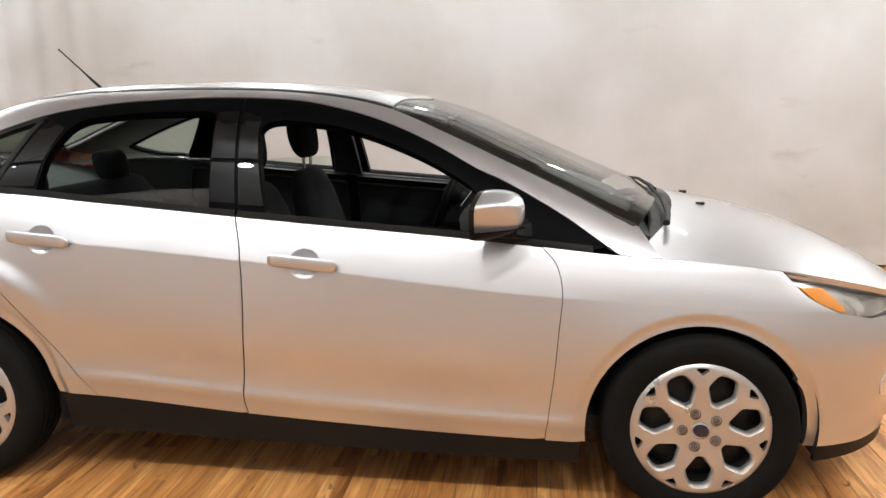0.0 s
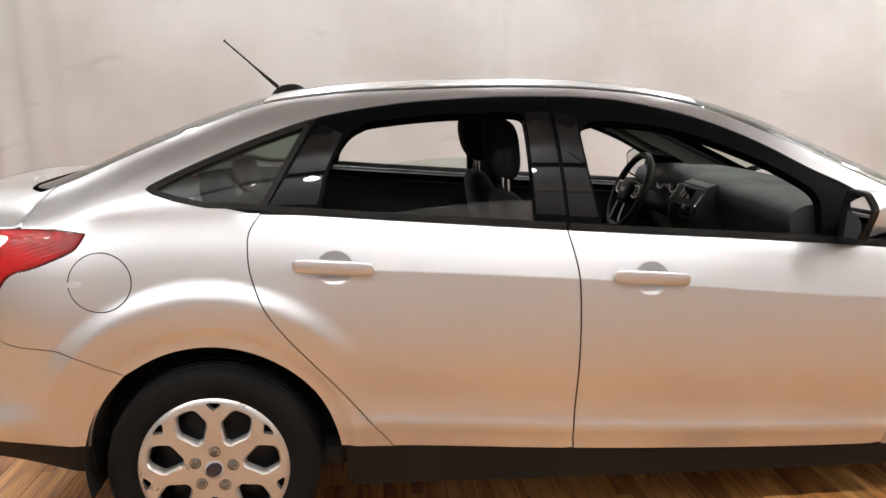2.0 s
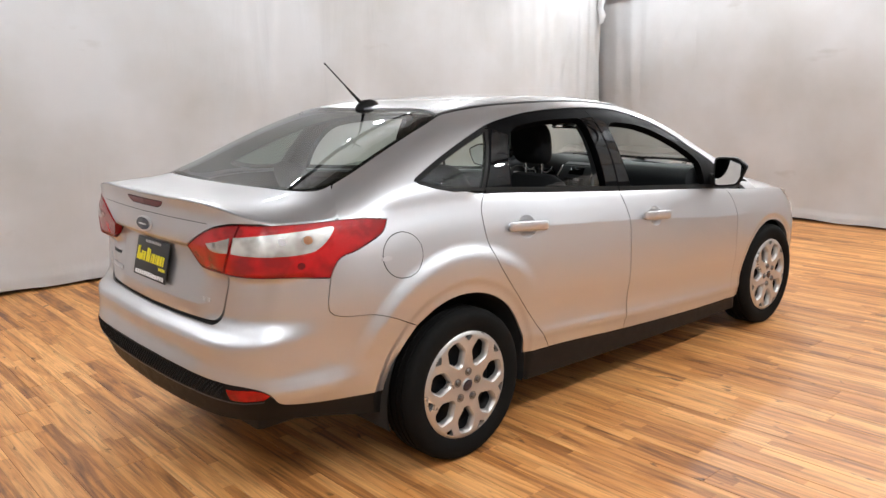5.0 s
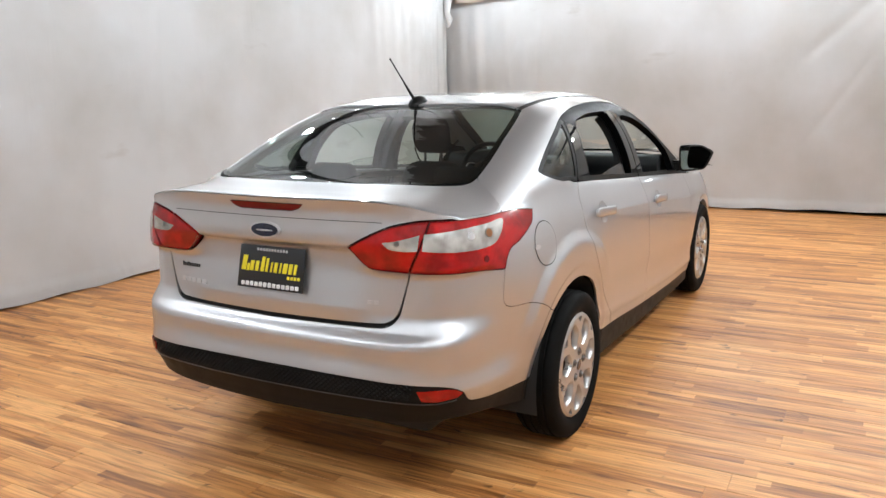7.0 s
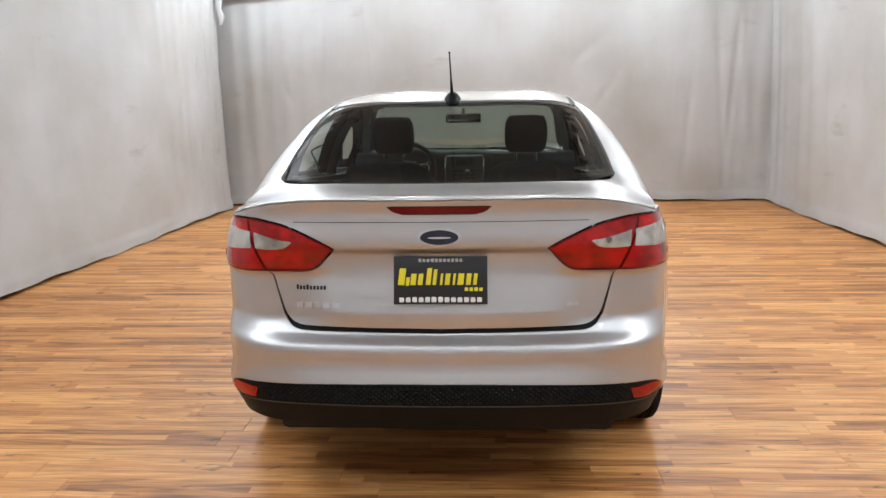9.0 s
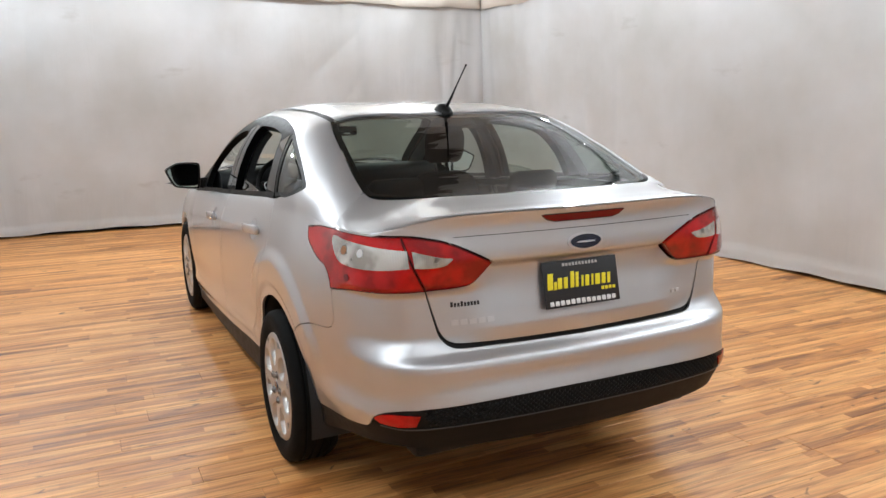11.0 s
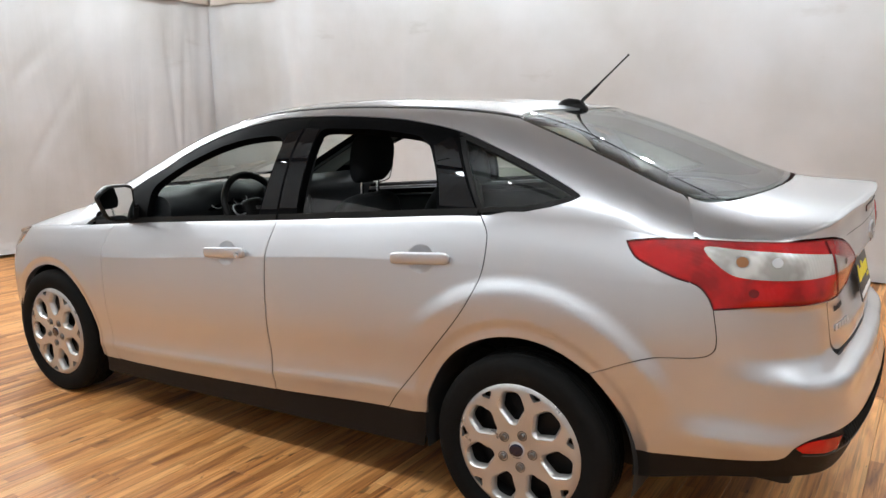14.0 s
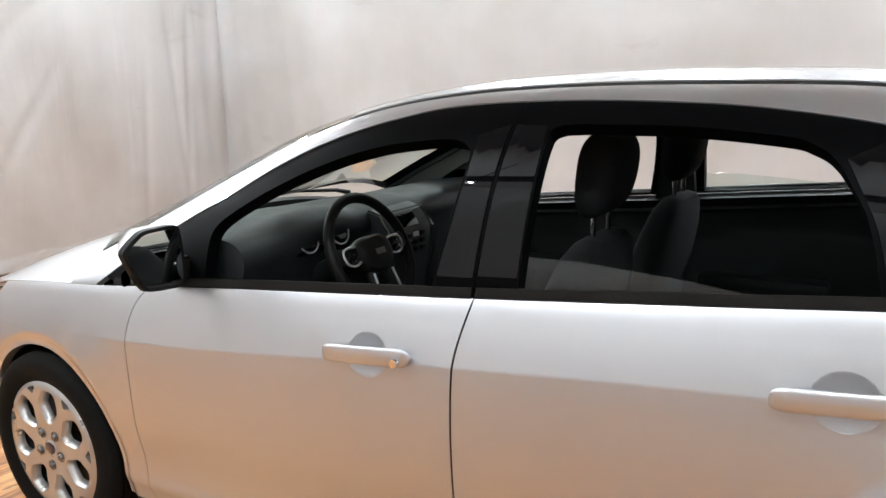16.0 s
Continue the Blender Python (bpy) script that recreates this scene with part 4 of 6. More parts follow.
surround_r = (C_LINE + top_part(0.35, 1.07) + [(1.071, float(topf(1.071)))] + [(1.075, 1.375), (1.087, 1.2), (1.096, float(lowf(1.096)))] + low_part(0.19, 1.09)[::-1], HOLE_R)
surround_f = ([(1.098, float(lowf(1.098))), (1.089, 1.2), (1.077, 1.375), (1.074, float(topf(1.074)))] + top_part(1.08, 2.35) + low_part(1.11, 2.36)[::-1], HOLE_F)
two_sided("window_frame", ringed(*surround_r, cabin_side, off=-0.003, flange=0.035), SATINBLACK, REAR_DOORS, "satin black window frame")
two_sided("window_frame", ringed(*surround_f, cabin_side, off=-0.003, flange=0.035), SATINBLACK, FRONT_DOORS, "satin black window frame")
covers = ((REAR_DOORS, bend([(1.0, 1.055), (0.996, 1.2), (0.993, 1.355)], 3) + bend([(1.070, 1.358), (1.081, 1.2), (1.091, 1.05)], 3)),
          (REAR_DOORS, bend([(0.202, 1.105), (0.256, 1.19), (0.32, 1.292), (0.362, 1.336)], 4) + bend([(0.425, 1.305), (0.392, 1.245), (0.366, 1.19), (0.344, 1.105)], 4)),
          (FRONT_DOORS, bend([(1.103, 1.045), (1.093, 1.2), (1.082, 1.358)], 3) + bend([(1.156, 1.335), (1.155, 1.27), (1.171, 1.15), (1.192, 1.04)], 4)))
for doors, outline in covers:
    two_sided("pillar_cover", panel(outline, cabin_side, off=-0.0012, flange=0.0015, cell=0.02), GLOSSBLACK, doors, "gloss black pillar cover")
quarter_line = top_part(-0.2, 0.345) + C_LINE[::-1] + low_part(-0.2, 0.18)[::-1]
quarter_glass = pair("quarter_window", panel(quarter_line, cabin_side, off=-0.006, gap=0.002, flange=0.0), DARKGLASS, car, "dark fixed quarter window")
qo, qi = shrink(dense(quarter_line), 0.001), shrink(dense(quarter_line), 0.017)
two_sided("quarter_window_rim", ringed(qo, qi, cabin_side, off=-0.002, flange=0.02), PLASTIC, quarter_glass)
# belt mouldings and the lowered rear panes
two_sided("belt_moulding", panel(along(lowf, 0.19, 1.092, 30, 0.012) + along(lowf, 1.092, 0.19, 30, -0.010), cabin_side, off=0.002, flange=0.012, gap=0.0005), PLASTIC, REAR_DOORS, "black rubber belt moulding")
two_sided("belt_moulding", panel(along(lowf, 1.102, 2.30, 30, 0.012) + along(lowf, 2.30, 1.102, 30, -0.010), cabin_side, off=0.002, flange=0.012, gap=0.0005), PLASTIC, FRONT_DOORS, "black rubber belt moulding")
two_sided("lowered_pane", panel(bend([(0.50, 1.065), (0.62, 1.080), (0.78, 1.094), (0.90, 1.100), (1.01, 1.098)]) + [(1.015, 1.0), (0.50, 1.03)], cabin_side, off=-0.022, flange=0.004), GLASS, REAR_DOORS, "half-lowered rear side pane")


# door handles
def door_handle(x, z):
    """A pull bar over a round hollow in the skin."""
    fn = wrap
    n, k = 21, 16
    v, f = [], []
    for i in range(n):
        s = 0.5 - 0.5 * math.cos(math.pi * i / (n - 1))
        xx = x - 0.122 + 0.236 * s
        zz = z - 0.085 * (xx - x)
        blunt = max(0.0, 1 - abs(2 * s - 1) ** 14) ** 0.5
        r = 0.0185 * blunt + 0.0035
        p, m, _ = surface_at(fn, [(xx, zz)], CENTRE)
        lift = 0.012 + 0.013 * math.sin(math.pi * s) ** 0.5
        for j in range(k):
            a = 2 * math.pi * j / k
            c, sn = math.cos(a), math.sin(a)
            v.append(p[0] + m[0] * (lift + (0.003 + 0.008 * blunt) * (1 if c > 0 else -1) * abs(c) ** 0.6) + np.array((0, 0, 1)) * r * (1 if sn > 0 else -1) * abs(sn) ** 0.6)
    for i in range(n - 1):
        f += [(i * k + j, i * k + (j + 1) % k, (i + 1) * k + (j + 1) % k, (i + 1) * k + j) for j in range(k)]
    f += [tuple(range(k)), tuple(range((n - 1) * k, n * k))]
    return np.array(v), f


def cup(x, z):
    ob = hollow_line(x, z, 1.02)

    def hollow(a, b):
        p = wrap(a, b)
        r = np.hypot((np.asarray(a) - x) / 0.056, (np.asarray(b) - z) / 0.050)
        p[..., 1] -= 0.0008 + 0.013 * (1 - np.clip(r, 0, 1) ** 2.2)
        return p
    return ob, hollow


HANDLES = ((REAR_DOORS, *HANDLE_R), (FRONT_DOORS, *HANDLE_F))


for doors, hx, hz in HANDLES:
    line, fn = cup(hx, hz)
    d = panel(line, fn, cell=0.009, flange=0)
    two_sided("handle_hollow", d, PAINT, doors)
    v, f = door_handle(hx, hz)
    for sgn, dr in ((1, doors[0]), (-1, doors[1])):
        part("door_handle", solid(v * (1, sgn, 1), f), PAINT, dr, "silver pull handle")
lock = solid(*lathe([(0, 0.006), (0.009, 0.006), (0.011, 0.003), (0.011, -0.004)], 16))
lock.transform(Matrix.Translation((1.247, 0.914, 0.862)))
part("door_lock", lock, CHROME, FRONT_DOORS[0], "round key lock")

# fuel flap, on the right
cx, cz = -0.287, 0.902
circle = [(cx + 0.089 * math.cos(a), cz + 0.083 * math.sin(a)) for a in np.linspace(0, 2 * math.pi, 60)[:-1]]
hole_ring = [(cx + 0.0925 * math.cos(a), cz + 0.0865 * math.sin(a)) for a in np.linspace(0, 2 * math.pi, 60)[:-1]]
part("fuel_flap_gap", flip(panel(hole_ring, wrap, off=0.0008, flange=0, cell=0.02)), SEAL, car)
part("fuel_flap", flip(panel(circle, wrap, off=0.0018, flange=0.001, cell=0.015)), PAINT, car, "round fuel filler flap")
tab = [(cx - 0.075 + 0.022 * math.cos(a), cz - 0.003 + 0.009 * math.sin(a)) for a in np.linspace(0, 2 * math.pi, 24)[:-1]]
part("fuel_flap_tab", flip(panel(tab, wrap, off=0.005, flange=0.004, cell=0.006)), SATIN, car)

# tail lamps
TL_OUT = list(reversed(LAMP_TOP)) + LAMP_FRONT[1:] + LAMP_LOW[1:]
TL_IN = LAMP_IN_TOP + LAMP_IN_LOW[1:]
lamp_out = pair("tail_lamp", panel(TL_OUT, wrap, off=0.0028, gap=0.002, flange=0.03), RED, car, "red and clear wraparound tail lamp")
def inner_lamp(u, z):
    return wrap(u, z)
lamp_in = two_sided("boot_lamp", panel(TL_IN, inner_lamp, off=0.0028, gap=0.002, flange=0.03), RED, (lid, lid), "red and clear lamp on the boot lid")
for line, parents in ((TL_OUT, lamp_out), (TL_IN, lamp_in)):
    two_sided("lamp_edge", ringed(shrink(dense(line), 0.0022), shrink(dense(line), 0.006), wrap, off=0.0038, flange=0.002, cell=0.014), DARKRED, parents)
WHITE_OUT = bend([(-0.958, 1.022), (-0.8, 1.030), (-0.66, 1.034), (-0.560, 1.036), (-0.585, 1.0), (-0.625, 0.972), (-0.66, 0.960), (-0.74, 0.956), (-0.86, 0.960), (-0.968, 0.968)], 4)
WHITE_IN = bend([(-0.978, 1.020), (-1.03, 1.008), (-1.09, 0.995), (-1.127, 0.990), (-1.118, 0.98), (-1.095, 0.968), (-1.04, 0.965), (-0.988, 0.968)], 4)
REFLECTOR = lens_material("lamp_reflector", (0.70, 0.68, 0.65), (0.42, 0.40, 0.37), 0.25, 0.7, 45.0, 0.12)
for line, parents in ((WHITE_OUT, lamp_out), (WHITE_IN, lamp_in)):
    two_sided("clear_window", panel(line, wrap, off=0.0042, flange=0.002, cell=0.012), REFLECTOR, parents, "clear ribbed lens window")
for (bu, bz, br, bm_) , parents in (((-0.665, 1.002, 0.014, ORANGE), lamp_out), ((-0.76, 1.004, 0.013, GREYPRINT), lamp_out), ((-0.70, 0.918, 0.012, DARKRED), lamp_out), ((-1.07, 0.990, 0.009, STEEL), lamp_in)):
    c = [(bu + br * 1.2 * math.cos(a), bz + br * math.sin(a)) for a in np.linspace(0, 2 * math.pi, 20)[:-1]]
    two_sided("lamp_bulb", panel(c, wrap, off=0.0056, flange=0.001, cell=0.008), bm_, parents)
for bu, bz, br in ((-0.665, 1.002, 0.017),):
    o = [(bu + br * 1.25 * math.cos(a), bz + br * math.sin(a)) for a in np.linspace(0, 2 * math.pi, 28)[:-1]]
    i = [(bu + br * 0.85 * math.cos(a), bz + br * 0.68 * math.sin(a)) for a in np.linspace(0, 2 * math.pi, 28)[:-1]]
    two_sided("bulb_cup", ringed(o, i, wrap, off=0.0050, flange=0.001, cell=0.01), STEEL, lamp_out)
stop_line = [(-0.172, 1.106), (0.172, 1.106), (0.150, 1.091), (0.120, 1.083), (-0.120, 1.083), (-0.150, 1.091)]
part("stop_lamp", panel(stop_line, wrap_mid, off=0.003, flange=0.006, cell=0.015), DARKRED, lid, "narrow dark red high stop lamp")
part("lid_seam", panel([(v, 1.0570) for v in np.linspace(-0.50, 0.50, 30).tolist()] + [(v, 1.0548) for v in np.linspace(0.50, -0.50, 30).tolist()], wrap_mid, off=0.0006, flange=0, cell=0.02), SEAL, lid)
part("stop_lamp_edge", panel(shrink(dense(stop_line), -0.003), wrap_mid, off=0.0012, flange=0.004, cell=0.015), SEAL, lid)
refl = bend([(-0.838, 0.474), (-0.87, 0.489), (-0.92, 0.494), (-1.0, 0.492)], 4) + [(-0.985, 0.456), (-0.93, 0.452), (-0.86, 0.460)]
two_sided("reflector", panel(refl, wrap, off=0.0035, flange=0.004, cell=0.015), RED, (rear_trim, rear_trim), "red bumper reflector")
# raised edge of the black trim; its highlight is put into a lighter grey
ridge = both([(-0.86, 0.4515), (-0.93, 0.4440), (-1.0, 0.4440), (-1.2, 0.4455), (U_TAIL, 0.4465)])
part("trim_ridge", panel(ridge + [(a, b - 0.0035) for a, b in reversed(ridge)], wrap_mid, off=0.0022, flange=0.003, cell=0.03), EDGE_HIGHLIGHT, rear_trim, "thin raised edge of the trim, lighter grey for its highlight")
# diamond grid in the lower trim
span = abs(U_TAIL) - 1.0
v, f = [], []
nx, nz = 62, 4
for i in range(nx):
    for j in range(nz * 2 - 1):
        dx = 2 * span / nx
        cxx = -span + (i + (0.5 if j % 2 else 0.0) + 0.5) * dx
        czz = 0.458 + j * 0.0085
        if abs(cxx) > span - 0.02 - 0.35 * max(0, 0.47 - czz):
            continue
        ring4 = [(cxx - dx * 0.38, czz), (cxx, czz + 0.0066), (cxx + dx * 0.38, czz), (cxx, czz - 0.0066)]
        p, m, _ = surface_at(wrap_mid, ring4 + [(cxx, czz)], CENTRE)
        k = len(v)
        v += [tuple(q + mm * 0.0015) for q, mm in zip(p[:4], m[:4])] + [tuple(p[4] - m[4] * 0.004)]
        f += [(k, k + 1, k + 4), (k + 1, k + 2, k + 4), (k + 2, k + 3, k + 4), (k + 3, k, k + 4)]
tagged(part("diamond_grid", (v, f, None, False), PLASTIC, rear_trim, "diamond-patterned black grid"), kind="stuff")


# plate, badges
def on_tail(name, outline, material, parent, off, cell=0.02, flange=0.002, label="", fn=wrap_mid):
    return part(name, panel(outline, fn, off=off, cell=cell, flange=flange), material, parent, label)


PLATE_TILT = math.degrees(math.atan2(0.038, 0.156))
plate_m = Matrix.Translation((-0.893, 0, 0.858)) @ pose(0, 0, 0, 0, PLATE_TILT, 0)


def plate_box(y0, y1, z0, z1, depth, bevel=0.0):
    return boxed((-0.004 - depth, y0, z0), (-0.004, y1, z1), bevel, plate_m)


plate = part("plate", plate_box(-0.156, 0.156, -0.080, 0.080, 0.003, 0.0012), BLACKPRINT, car, "black dealer plate with yellow and white print")


def letter_shapes(parent, y0, y1, zc, h, material, seed, depth=0.0045, gap=0.12, count=8):
    """Rounded plain strokes of print, one a letter, with no lettering."""
    rng = random.Random(seed)
    w = (y1 - y0) / count
    for i in range(count):
        hh = h * rng.uniform(0.86, 1.0)
        a = y0 + i * w + w * gap / 2
        part("print_bar", plate_box(a, a + w * (1 - gap), zc - h / 2, zc - h / 2 + hh, depth, min(0.004, h * 0.2)), material, parent)


letter_shapes(plate, -0.075, 0.075, 0.066, 0.012, GREYPRINT, 1, gap=0.25, count=11)
LEAN = Matrix(((1, 0, 0, 0), (0, 1, -0.12, 0), (0, 0, 1, 0), (0, 0, 0, 1)))
for yc, zc, ry, rz in ((0.128, 0.012, 0.011, 0.028), (0.109, -0.004, 0.006, 0.014), (0.090, 0.003, 0.009, 0.019), (0.066, 0.003, 0.008, 0.019), (0.038, 0.012, 0.008, 0.028), (0.018, 0.010, 0.006, 0.026),
                       (-0.004, 0.003, 0.004, 0.019), (-0.024, 0.003, 0.008, 0.019), (-0.046, 0.003, 0.004, 0.019), (-0.068, 0.003, 0.010, 0.019), (-0.094, 0.003, 0.008, 0.019), (-0.116, 0.003, 0.006, 0.019)):
    bm = boxed((-0.0048, -ry, -rz), (-0.001, ry, rz), 0.0016)
    bm.transform(plate_m @ Matrix.Translation((-0.0045, yc, zc)) @ LEAN)
    part("print_bar", bm, YELLOW, plate)
letter_shapes(plate, -0.142, -0.078, -0.030, 0.014, YELLOW, 3, gap=0.2, count=4)
letter_shapes(plate, -0.140, 0.140, -0.064, 0.019, WHITEPAINT, 4, gap=0.22, count=13)


def oval(cy, cz, ry, rz, n=48):
    return [(cy + ry * math.cos(a), cz + rz * math.sin(a)) for a in np.linspace(0, 2 * math.pi, n + 1)[:-1]]


badge = on_tail("badge", oval(0, 1.007, 0.074, 0.030), SATIN, lid, 0.006, 0.012, 0.006, "oval chrome-rimmed dark blue badge")
on_tail("badge_field", oval(0, 1.007, 0.064, 0.0235), BLUE, badge, 0.0078, 0.012, 0.001)
on_tail("badge_bar", oval(0, 1.006, 0.040, 0.0032), SATIN, badge, 0.0088, 0.012, 0.001, "plain light stroke")
for i in range(5):
    y = 0.508 - i * 0.033
    on_tail("model_letter", [(y, 0.779), (y - 0.026, 0.779), (y - 0.026, 0.762), (y, 0.762)], SATIN, lid, 0.004, 0.012, 0.003)
for i in range(2):
    y = -0.427 - i * 0.024
    on_tail("model_letter", [(y, 0.779), (y - 0.019, 0.779), (y - 0.019, 0.766), (y, 0.766)], SATIN, lid, 0.004, 0.012, 0.003)
for i in range(9):
    y = 0.508 - i * 0.0125
    h = 0.017 if i in (0, 3) else 0.013
    on_tail("sticker_stroke", [(y, 0.822 + h), (y - 0.0085, 0.822 + h), (y - 0.0085, 0.822), (y, 0.822)], BLACKPRINT, lid, 0.0015, 0.012, 0.001)

# dark sheets added behind the shut lines, their colour standing for shade in the gaps
part("gap_backing", join(*[d for q in [panel(belt(-0.33, 2.86, 50, -0.004) + [(2.95, 0.72), (2.99, 0.5)] + arc(2.648, 0.305, 0.376, 30, 185) + [(2.2, 0.2), (0.45, 0.23)]
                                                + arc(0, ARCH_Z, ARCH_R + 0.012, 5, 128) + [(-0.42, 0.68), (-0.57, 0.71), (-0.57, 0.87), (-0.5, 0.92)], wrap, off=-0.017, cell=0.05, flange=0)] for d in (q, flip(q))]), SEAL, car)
part("bumper_backing", panel(both([(-0.42, 0.60), (-0.5, 0.9), (-0.9, 0.92), (-1.03, 0.91), (-1.1, 0.72), (-1.2, 0.71), (U_TAIL, 0.71)]) + both([(-0.42, 0.60), (-0.45, 0.39), (-0.9, 0.42), (U_TAIL, 0.39)])[::-1], wrap_mid, off=-0.02, cell=0.05, flange=0), SEAL, car)

# bonnet, cowl, headlamps
hx0 = [(2.462, 0.764), (2.520, float(rim_y(2.52)))] + [(float(x), float(rim_y(x))) for x in np.linspace(2.62, 2.9, 8)]
hood_line = hx0 + [(float(x), float(rim_y(x))) for x in np.linspace(2.95, 3.30, 8)] + bend([(3.335, 0.56), (3.42, 0.36), (3.45, 0.0)])
back = bend([(2.462, 0.764), (2.515, 0.66), (2.575, 0.52), (2.615, 0.35), (2.636, 0.18), (2.642, 0.0)])
part("bonnet", panel(hood_line + [(a, -b) for a, b in hood_line[-2::-1]] + [(a, -b) for a, b in back[1:]] + [(a, b) for a, b in back[-2:0:-1]], hood, gap=0.0018, flange=0.02, cell=0.03), PAINT, car)
cowl = bend([(2.425, 0.755), (2.465, 0.69), (2.505, 0.55), (2.535, 0.35), (2.552, 0.0)])
cw = back + [(a, -b) for a, b in back[-2::-1]] + [(a, -b) for a, b in cowl] + [(a, b) for a, b in cowl[-2::-1]]


def cowl_fn(x, y):
    p = hood(x, y)
    p[..., 2] -= 0.018
    return p


cowl_panel = part("cowl", panel(cw, cowl_fn, cell=0.03, flange=0.02), PLASTIC, car, "black plastic windscreen cowl")
for s in (1, -1):
    bm = boxed((-0.016, -0.011, -0.003), (0.016, 0.011, 0.007), 0.003, Matrix.Translation((2.75, 0.20 * s, float(hood(2.75, 0.20)[2]) + 0.001)))
    part("washer_nozzle", bm, PLASTIC, car)
arm = [(2.56, -0.62, 0.962), (2.575, -0.55, 0.982), (2.585, -0.3, 1.010), (2.578, -0.05, 1.022)]
part("wiper", tube(arm, [0.012, 0.009, 0.007, 0.005]), PLASTIC, cowl_panel)
part("wiper", tube([(2.600, 0.02, 1.004), (2.596, 0.1, 1.012), (2.572, 0.35, 1.018), (2.520, 0.58, 1.006)], [0.012, 0.009, 0.007, 0.005]), PLASTIC, cowl_panel)
HL = bend([HL_TIP, (2.987, 0.7585), (3.097, 0.703), (3.24, 0.672), (3.42, 0.665), (3.52, 0.69)]) + [(float(u), float(Z_BELT(np.interp(u, PU, PX)))) for u in np.linspace(3.52, 2.93, 14)]
head = pair("headlamp", panel(HL, wrap, off=-0.03, gap=0.006, flange=0, cell=0.03), REFLECTOR, car, "clear headlamp with an amber marker")
two_sided("headlamp_lens", panel(HL, wrap, gap=0.003, flange=0.02, cell=0.03), LENS, head)
two_sided("amber_marker", panel(bend([(2.965, 0.790), (3.02, 0.745), (3.09, 0.715), (3.13, 0.708), (3.10, 0.745), (3.05, 0.785)], 4), wrap, off=-0.008, cell=0.02, flange=0.01), AMBER, head, "amber side marker")
two_sided("headlamp_rim", ringed(shrink(dense(HL), -0.001), shrink(dense(HL), 0.003), wrap, off=-0.002, cell=0.02, flange=0.012), SEAL, head)
fog = bend([(3.30, 0.44), (3.36, 0.475), (3.46, 0.48), (3.47, 0.40), (3.36, 0.385), (3.31, 0.40)], 4)
pair("fog_lamp", panel(fog, wrap, off=0.003, cell=0.02, flange=0.01), REFLECTOR, car, "small clear fog lamp")


# wheels
STEP7 = 2 * math.pi / 7
# half of a large six-sided opening, along the spoke and across it, and half of a small one at the rim, as radius and angle
BIG_XY = bend([(0.0975, 0.0), (0.0985, 0.007), (0.103, 0.012)], 3) + bend([(0.136, 0.0365), (0.142, 0.0390), (0.150, 0.0395)], 3) + bend([(0.179, 0.0310), (0.187, 0.0260), (0.1925, 0.0170), (0.194, 0.0)], 4)
TRI = bend([(0.213, STEP7 / 2), (0.2125, STEP7 / 2 - 0.075), (0.2095, STEP7 / 2 - 0.097), (0.204, STEP7 / 2 - 0.09)], 3) + bend([(0.193, STEP7 / 2 - 0.030), (0.190, STEP7 / 2 - 0.014), (0.189, STEP7 / 2)], 3)
COVER_PROFILE = curve([(0.0, 0.011), (0.06, 0.012), (0.10, 0.0145), (0.16, 0.0150), (0.195, 0.0135), (0.214, 0.012), (0.224, 0.008), (0.230, 0.0)])


def polar(line):
    return [(math.hypot(x, y), math.atan2(y, x)) for x, y in line]


def grown(line, w):
    """Half of a closed outline moved outwards by w; it begins and ends on the line of symmetry."""
    p = np.array(line)
    t = np.gradient(p, axis=0)
    t /= np.hypot(t[:, 0], t[:, 1])[:, None]
    n = np.stack([-t[:, 1], t[:, 0]], 1)
    n[0], n[-1] = (-1, 0), (1, 0)
    return [tuple(q) for q in p + n * w]


BIG_TOP = polar(grown(BIG_XY, 0.0095))
COVER_HALF = [(0.0295, 0.0)] + BIG_TOP + [(0.230, 0.0), (0.230, STEP7 / 4), (0.230, STEP7 / 2)] + TRI + [(0.0295, STEP7 / 2), (0.0295, STEP7 / 4)]


def cover_fn(r, a):
    r, a = np.asarray(r, float), np.asarray(a, float)
    return np.stack([r * np.cos(a), 0.0 * r + COVER_PROFILE(r), r * np.sin(a)], -1)


def chamfer():
    """The bevelled wall of the large opening: rings from the face down into the hole."""
    v, f = [], []
    rings = [(0.0095, 0.0), (0.0084, -0.0006), (0.0038, -0.0105), (0.0022, -0.0125), (0.0018, -0.030)]
    n = len(BIG_XY)
    for w, dz in rings:
        for (x, y), (x0, y0) in zip(grown(BIG_XY, w), grown(BIG_XY, 0.0095)):
            v.append((x, float(COVER_PROFILE(math.hypot(x0, y0))) + dz, y))
    for i in range(len(rings) - 1):
        f += [(i * n + k, i * n + k + 1, (i + 1) * n + k + 1, (i + 1) * n + k) for k in range(n - 1)]
    return np.array(v), f, np.zeros((len(v), 3))


